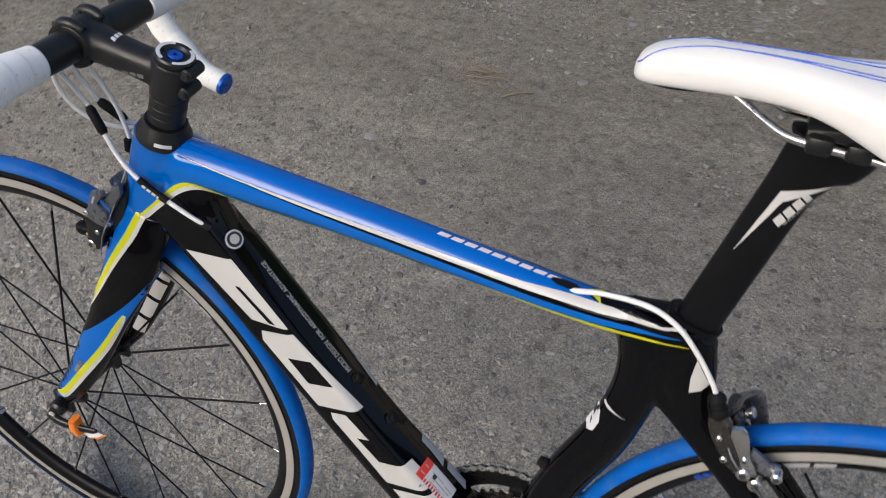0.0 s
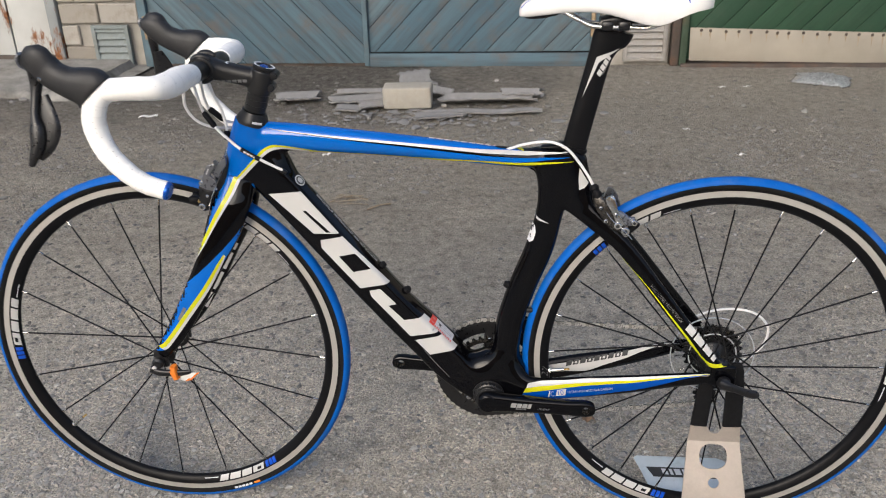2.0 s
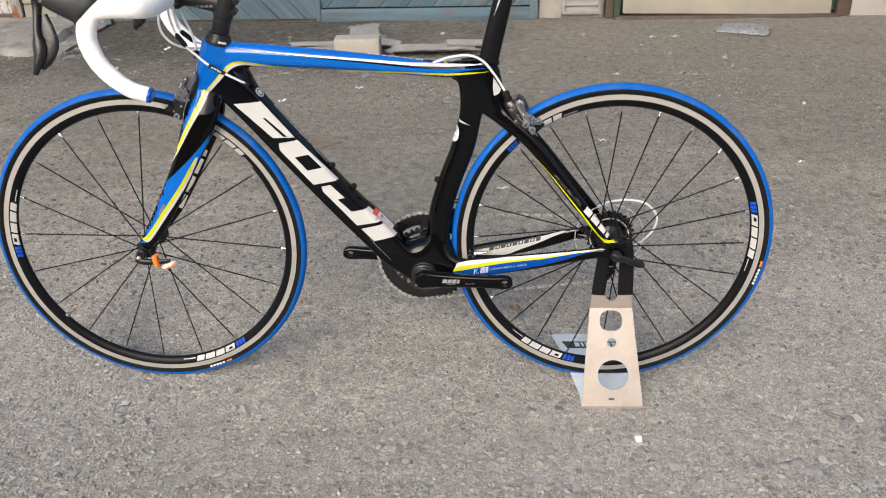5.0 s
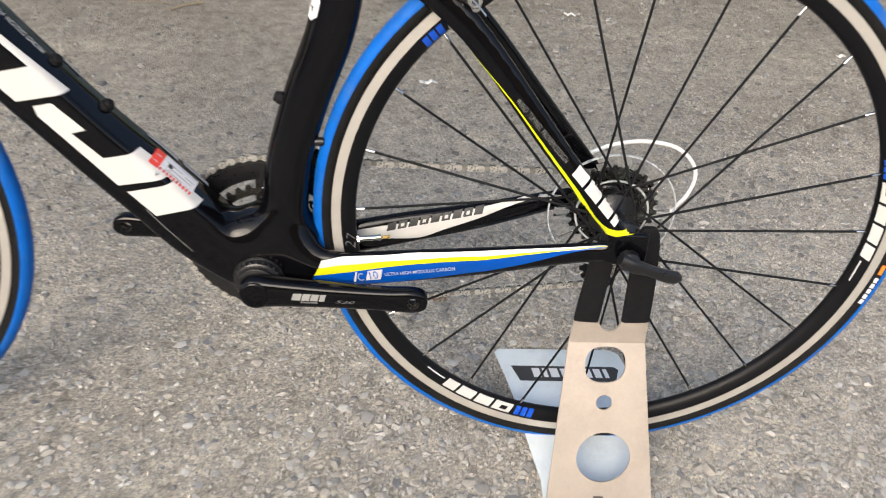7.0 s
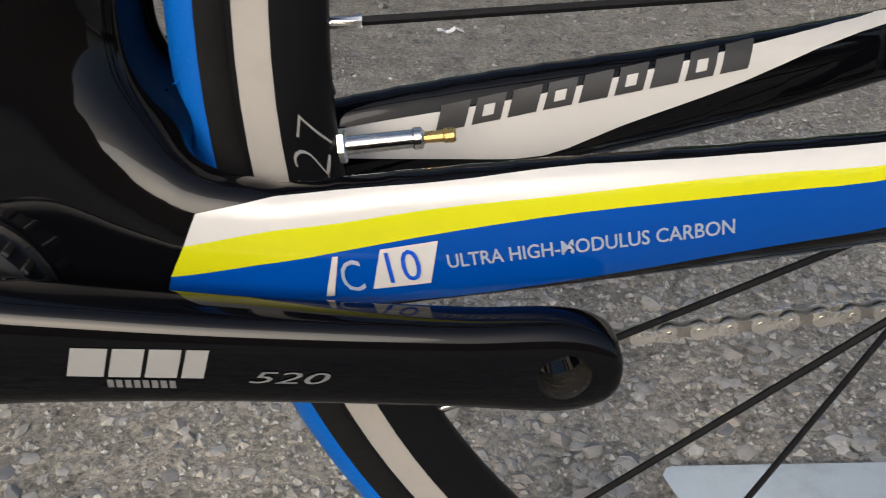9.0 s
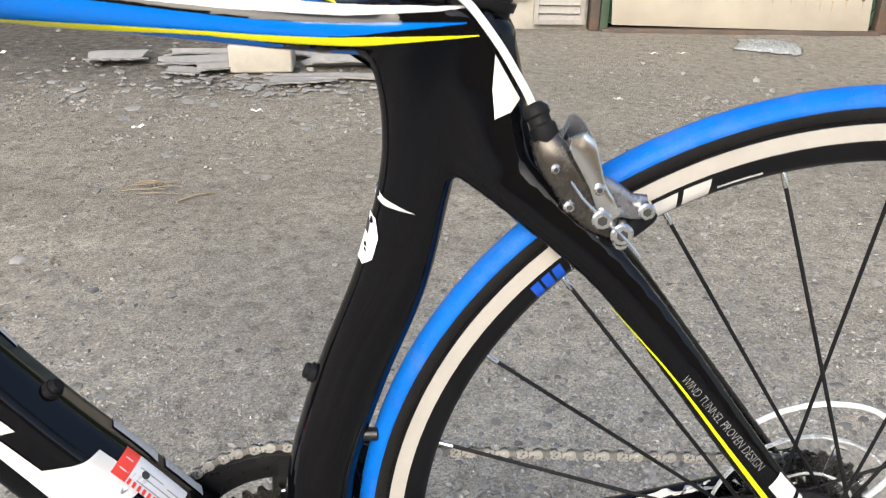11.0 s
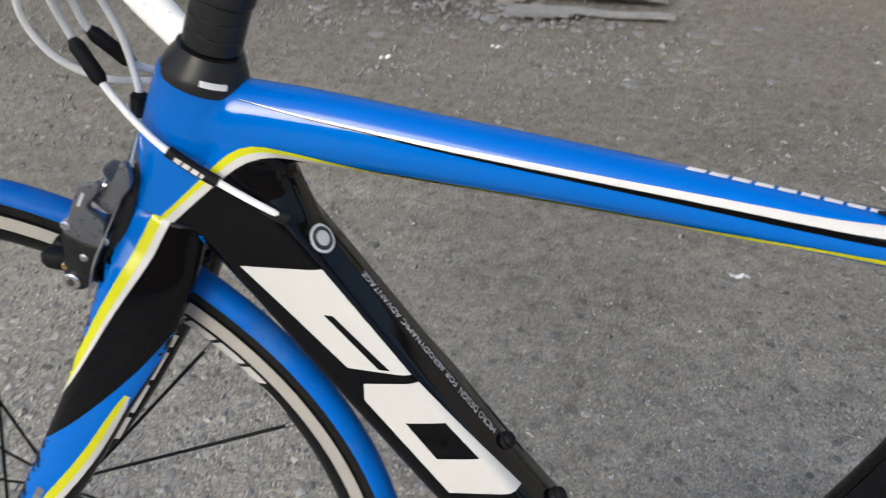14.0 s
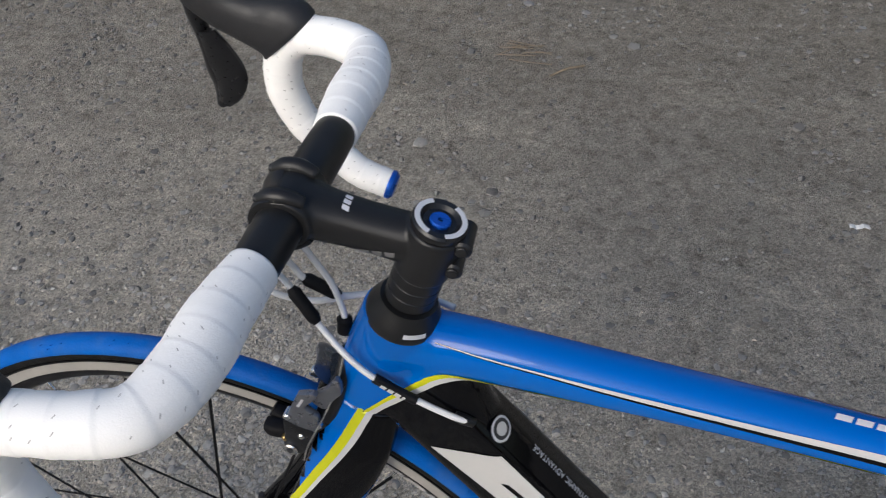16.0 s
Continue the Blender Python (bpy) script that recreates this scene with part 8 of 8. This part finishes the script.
# ---- the stand that holds the rear axle ----
def stand():
    st = empty("display_stand")
    # a plate that slopes up from the ground, then bends upright below the axle
    foot_y, bend_y, bend_z, top_z, cx = -0.122, -0.030, 0.197, 0.2345, 0.987
    lean = math.degrees(math.atan2(bend_y - foot_y, bend_z - 0.004))
    h = math.hypot(bend_y - foot_y, bend_z - 0.004)
    big = circle(0.005, 0.070, 0.0325, 36, 0.0320)
    small = circle(0.0015, 0.140, 0.0095, 24)
    up = [(0.024 * math.copysign(abs(math.cos(a)) ** 0.8, math.cos(a)), 0.187 + 0.0225 * math.copysign(abs(math.sin(a)) ** 0.8, math.sin(a))) for a in (2 * math.pi * k / 32 for k in range(32))]
    m = pose(cx, foot_y, 0.004, 90 - lean, 0, 0)
    part("sloping_plate", moved(flat_shape([[(-0.062, 0.0), (0.0695, 0.0), (0.0450, h), (-0.0450, h)], big, small, up], 0.0028), m), M_STAND, st, "scratched bare metal plate with round cut-outs")
    part("weld_mark", moved(rbox(0.012, 0.004, 0.001, 0.0004, 1, pose(0.002, 0.018, 0.0018)), m), M_IRON, st)
    part("folded_edge", rbox(0.131, 0.0045, 0.0065, 0.0008, 2, pose(cx + 0.0038, foot_y - 0.001, 0.0036)), M_STAND, st)
    v = top_z - bend_z
    notch = [(0.0121, v), (0.0110, v - 0.010), (0.0065, v - 0.018), (0.0, v - 0.0205), (-0.0065, v - 0.018), (-0.0125, v - 0.010), (-0.0156, v)]
    upright = flat_shape([[(-0.0450, -0.001), (0.0450, -0.001), (0.0425, v)] + notch + [(-0.0425, v)]], 0.0028)
    part("upright_plate", moved(upright, pose(cx, bend_y + 0.0005, bend_z, 90, 0, 0)), M_STAND, st, "bare metal neck with a rounded notch")
    # two rubber-covered prongs that grip the axle from inside the dropout
    for x0, x1, tx, tz in ((-0.0435, -0.0150, -0.021, 0.338), (0.0115, 0.0435, 0.0235, 0.357)):
        w, c, rise = x1 - x0, (x0 + x1) / 2, tz - top_z
        y = bend_y
        prong = oval_loft([(cx + c, y, top_z - 0.003, w, 0.008), (cx + c + 0.2 * (tx - c), y + 0.001, top_z + 0.2 * rise, w, 0.008), (cx + c + 0.65 * (tx - c), y + 0.004, top_z + 0.65 * rise, w * 0.92, 0.008), (cx + tx, y + 0.007, tz - 0.006, 0.022, 0.008), (cx + tx, y + 0.0075, tz, 0.012, 0.006)], 16, 18, 0.5)
        part("rubber_sleeve", prong, M_RUBBER, st, "black rubber sleeve over a prong")
    # sloping base sheet under the wheel
    rows = []
    for y, z, a, b in ((-0.118, 0.006, -0.062, 0.069), (-0.112, 0.0035, -0.062, 0.070), (-0.08, 0.006, -0.062, 0.073), (-0.04, 0.010, -0.070, 0.075), (0.01, 0.013, -0.079, 0.079), (0.06, 0.012, -0.086, 0.085), (0.10, 0.010, -0.094, 0.088), (0.152, 0.0055, -0.105, 0.078), (0.160, 0.004, -0.100, 0.068)):
        rows.append([(cx + a, y, z), (cx + a + 0.004, y, z + 0.0012), (cx + b - 0.004, y, z + 0.0012), (cx + b, y, z), (cx + b - 0.004, y, z - 0.0016), (cx + a + 0.004, y, z - 0.0016)])
    base = part("base_plate", skin(rows), M_STANDBASE, st, "pale grey-blue sheet base", sharp=60)
    sk = Skin(base)
    print_bm = flat_shape([[(0.914, 0.088), (1.050, 0.088), (1.058, 0.114), (1.052, 0.120), (0.903, 0.120)]])
    part("black_panel", sk.lay(print_bm, "top", 0.0006, 0.01), M_SIGNBLACK, st, "black panel with white slanted blocks", sharp=0)
    for q in blocks((0.006, 0.010, 0.011, 0.012, 0.012, 0.012, 0.006, 0.011), 0.019, 0.004, -0.12):
        bm = flat_shape([[(1.040 - a, 0.1145 - b) for a, b in q]])
        part("white_block", sk.lay(bm, "top", 0.0010, 0.01), M_LABEL, st, sharp=0)
    tagged(st, "bare metal bicycle display stand with rubber prongs under the rear axle", "bicycle stand")


stand()


# ---- litter on the ground ----
def scrap(name, x, y, l, w, turn, material, label, cat, z=0.004, curl=0.003):
    rng = random.Random(int(abs(x * 1000 + y * 77)))
    rows = []
    n = 7
    for k in range(n):
        u = -l / 2 + l * k / (n - 1)
        h = curl * math.sin(k * 1.7 + x) + rng.uniform(0, curl * 0.4)
        a, b = -w / 2 * rng.uniform(0.75, 1), w / 2 * rng.uniform(0.75, 1)
        rows.append([(u, a, h), (u, b, h + curl * 0.3), (u, b, h + curl * 0.3 - 0.0008), (u, a, h - 0.0008)])
    ob = part(name, skin(rows), material)
    ob.matrix_basis = pose(x, y, z, 0, 0, turn)
    return tagged(ob, label, cat, "scraps on the ground" if cat == "paper" else "")


for x, y, l, w, t in ((1.030, -0.226, 0.040, 0.015, 95), (0.789, 1.05, 0.042, 0.012, 12), (1.651, 3.08, 0.045, 0.011, 20), (1.780, 3.09, 0.05, 0.011, 8), (1.52, 2.05, 0.038, 0.013, 30), (1.18, 1.50, 0.033, 0.010, -10), (1.36, 2.38, 0.033, 0.011, 0), (-0.16, 2.02, 0.042, 0.016, 40), (0.16, 2.20, 0.038, 0.015, 10), (2.08, 1.92, 0.038, 0.013, 60), (1.85, 1.27, 0.03, 0.010, 25), (-1.15, 2.55, 0.09, 0.03, 10), (-0.98, 2.95, 0.055, 0.018, 80)):
    scrap("paper_scrap", x, y, l, w, t, M_PAPER, "small torn white paper scrap on the asphalt", "paper")
for x, y, l, w, t in ((0.798, 0.278, 0.030, 0.018, 10),):
    scrap("dry_leaf", x, y, l, w, t, M_LEAF, "dry orange-brown leaf lying on the asphalt", "leaf", 0.006, 0.006)


def straw():
    rng = random.Random(8)
    bms = []
    for k in range(9):
        x, y, a = rng.uniform(-0.05, 0.06), rng.uniform(1.48, 1.58), rng.uniform(-0.5, 0.6)
        l = rng.uniform(0.04, 0.11)
        bms.append(sweep([(x, y, 0.004), (x + l / 2 * math.cos(a), y + l / 2 * math.sin(a), 0.010), (x + l * math.cos(a + 0.2), y + l * math.sin(a + 0.2), 0.004)], 0.0013, 6, 6))
    bms.append(sweep([(0.105, 1.44, 0.004), (0.14, 1.475, 0.007), (0.18, 1.50, 0.004)], 0.003, 6, 6))
    tagged(part("straw", join(*bms), M_TWIG), "few dry straw stalks on the asphalt", "straw", kind="stuff")


straw()


def broken_sheet(x, y, l, w, turn, tilt, ridges, seed, thick=0.007, lift=0.0):
    """A jagged piece of old corrugated sheet."""
    rng = random.Random(seed)
    n, m = 14, 8
    top, bot = [], []
    jl, jr = [rng.uniform(-0.07, 0.07) * l for _ in range(m + 1)], [rng.uniform(-0.09, 0.09) * l for _ in range(m + 1)]
    bm = bmesh.new()
    for dz, store in ((thick, top), (0.0, bot)):
        for j in range(m + 1):
            row = []
            for i in range(n + 1):
                f = i / n
                u = -l / 2 + jl[j] + (l + jr[j] - jl[j]) * f
                v = -w / 2 + w * j / m + 0.05 * w * math.sin(i * 1.9 + seed) * (1 if j in (0, m) else 0)
                row.append(bm.verts.new((u, v, dz + ridges * math.cos(j / m * math.pi * 2.6) + 0.006 * noise.noise((u * 6, v * 6, seed)))))
            store.append(row)
    for s, flip in ((top, False), (bot, True)):
        for a, b in zip(s, s[1:]):
            for i in range(n):
                q = (a[i], a[i + 1], b[i + 1], b[i])
                bm.faces.new(q[::-1] if flip else q)
    for a, b in ((top[0], bot[0]), (top[-1], bot[-1]), ([r[0] for r in top], [r[0] for r in bot]), ([r[-1] for r in top], [r[-1] for r in bot])):
        for i in range(len(a) - 1):
            bm.faces.new((a[i], a[i + 1], b[i + 1], b[i]))
    bmesh.ops.recalc_face_normals(bm, faces=bm.faces)
    ob = part("broken_sheet", bm, M_SHEET)
    z = ridges + math.sin(radians(abs(tilt))) * w / 2 + 0.004 + lift
    ob.matrix_basis = pose(x, y, z, tilt, 0, turn)
    tagged(ob, "jagged piece of grey corrugated roofing sheet on the ground", "debris", "broken roofing sheets")


for args in ((-0.482, 2.828, 0.211, 0.141, 12, 4, 0.0106, 1), (-0.16, 2.931, 0.299, 0.088, 6, 3, 0.0088, 2), (-0.142, 2.811, 0.317, 0.123, 8, 2, 0.007, 3), (0.09, 3.103, 0.176, 0.176, 30, 16, 0.0088, 4), (0.179, 2.948, 0.264, 0.088, -32, 12, 0.0088, 5), (0.474, 2.811, 0.44, 0.132, 3, 3, 0.0123, 6), (0.644, 2.88, 0.194, 0.106, 2, 5, 0.0141, 7), (-0.053, 2.708, 0.176, 0.088, 24, 6, 0.007, 8), (0.447, 2.613, 0.546, 0.07, 4, 1, 0.0035, 9), (0.251, 2.553, 0.229, 0.106, 16, 1, 0.0035, 10), (-0.196, 2.673, 0.123, 0.088, -10, 1, 0.0026, 11)):
    broken_sheet(*args)
rng = random.Random(21)
verts, faces = [], []
for k in range(200):
    x, y = rng.gauss(0.143, 0.25), rng.gauss(2.56, 0.09)
    stones_into(verts, faces, x, y, 0.003, rng.uniform(0.005, 0.019), rng.uniform(0.15, 0.3), rng)
me = bpy.data.meshes.new("sheet_crumbs")
me.from_pydata(verts, [], faces)
me.materials.append(M_SHEET)
tagged(new("sheet_crumbs", me), "crumbs of broken grey roofing sheet", "debris", kind="stuff")


def foam_block():
    bm = rbox(0.235, 0.12, 0.105, 0.011, 3)
    rng = random.Random(4)
    for v in bm.verts:
        v.co += Vector((noise.noise(v.co * 14), noise.noise(v.co * 14 + Vector((5, 0, 0))), noise.noise(v.co * 14 + Vector((0, 7, 0))))) * 0.004
    ob = part("building_block", bm, M_FOAM)
    ob.matrix_basis = pose(0.090, 2.735, 0.054, 0, 0, 2)
    tagged(ob, "worn cream building block lying among broken sheets", "brick")


foam_block()


def plastic_bag():
    rng = random.Random(6)
    bm = bmesh.new()
    n, m = 26, 16
    grid = []
    for j in range(m + 1):
        row = []
        for i in range(n + 1):
            u, v = i / n - 0.5, j / m - 0.5
            e = max(0.0, 1 - (abs(u) * 2) ** 4) * max(0.0, 1 - (abs(v) * 2) ** 4)
            x, y = u * 0.27 + 0.02 * noise.noise((v * 9, u * 5, 1)), v * 0.22 + 0.03 * noise.noise((u * 8, v * 4, 2))
            z = 0.008 + e * (0.014 + 0.028 * abs(noise.noise((u * 9, v * 9, 3))) + 0.008 * noise.noise((u * 20, v * 20, 4)))
            row.append(bm.verts.new((x, y, z)))
        grid.append(row)
    for a, b in zip(grid, grid[1:]):
        for i in range(n):
            bm.faces.new((a[i], a[i + 1], b[i + 1], b[i]))
    bmesh.ops.solidify(bm, geom=list(bm.faces), thickness=0.0008)
    ob = part("plastic_bag", bm, M_BAG, sharp=0)
    ob.matrix_basis = pose(2.18, 3.20, 0.0, 0, 0, -25)
    tagged(ob, "crumpled clear plastic bag on the ground by the gate", "bag")


plastic_bag()
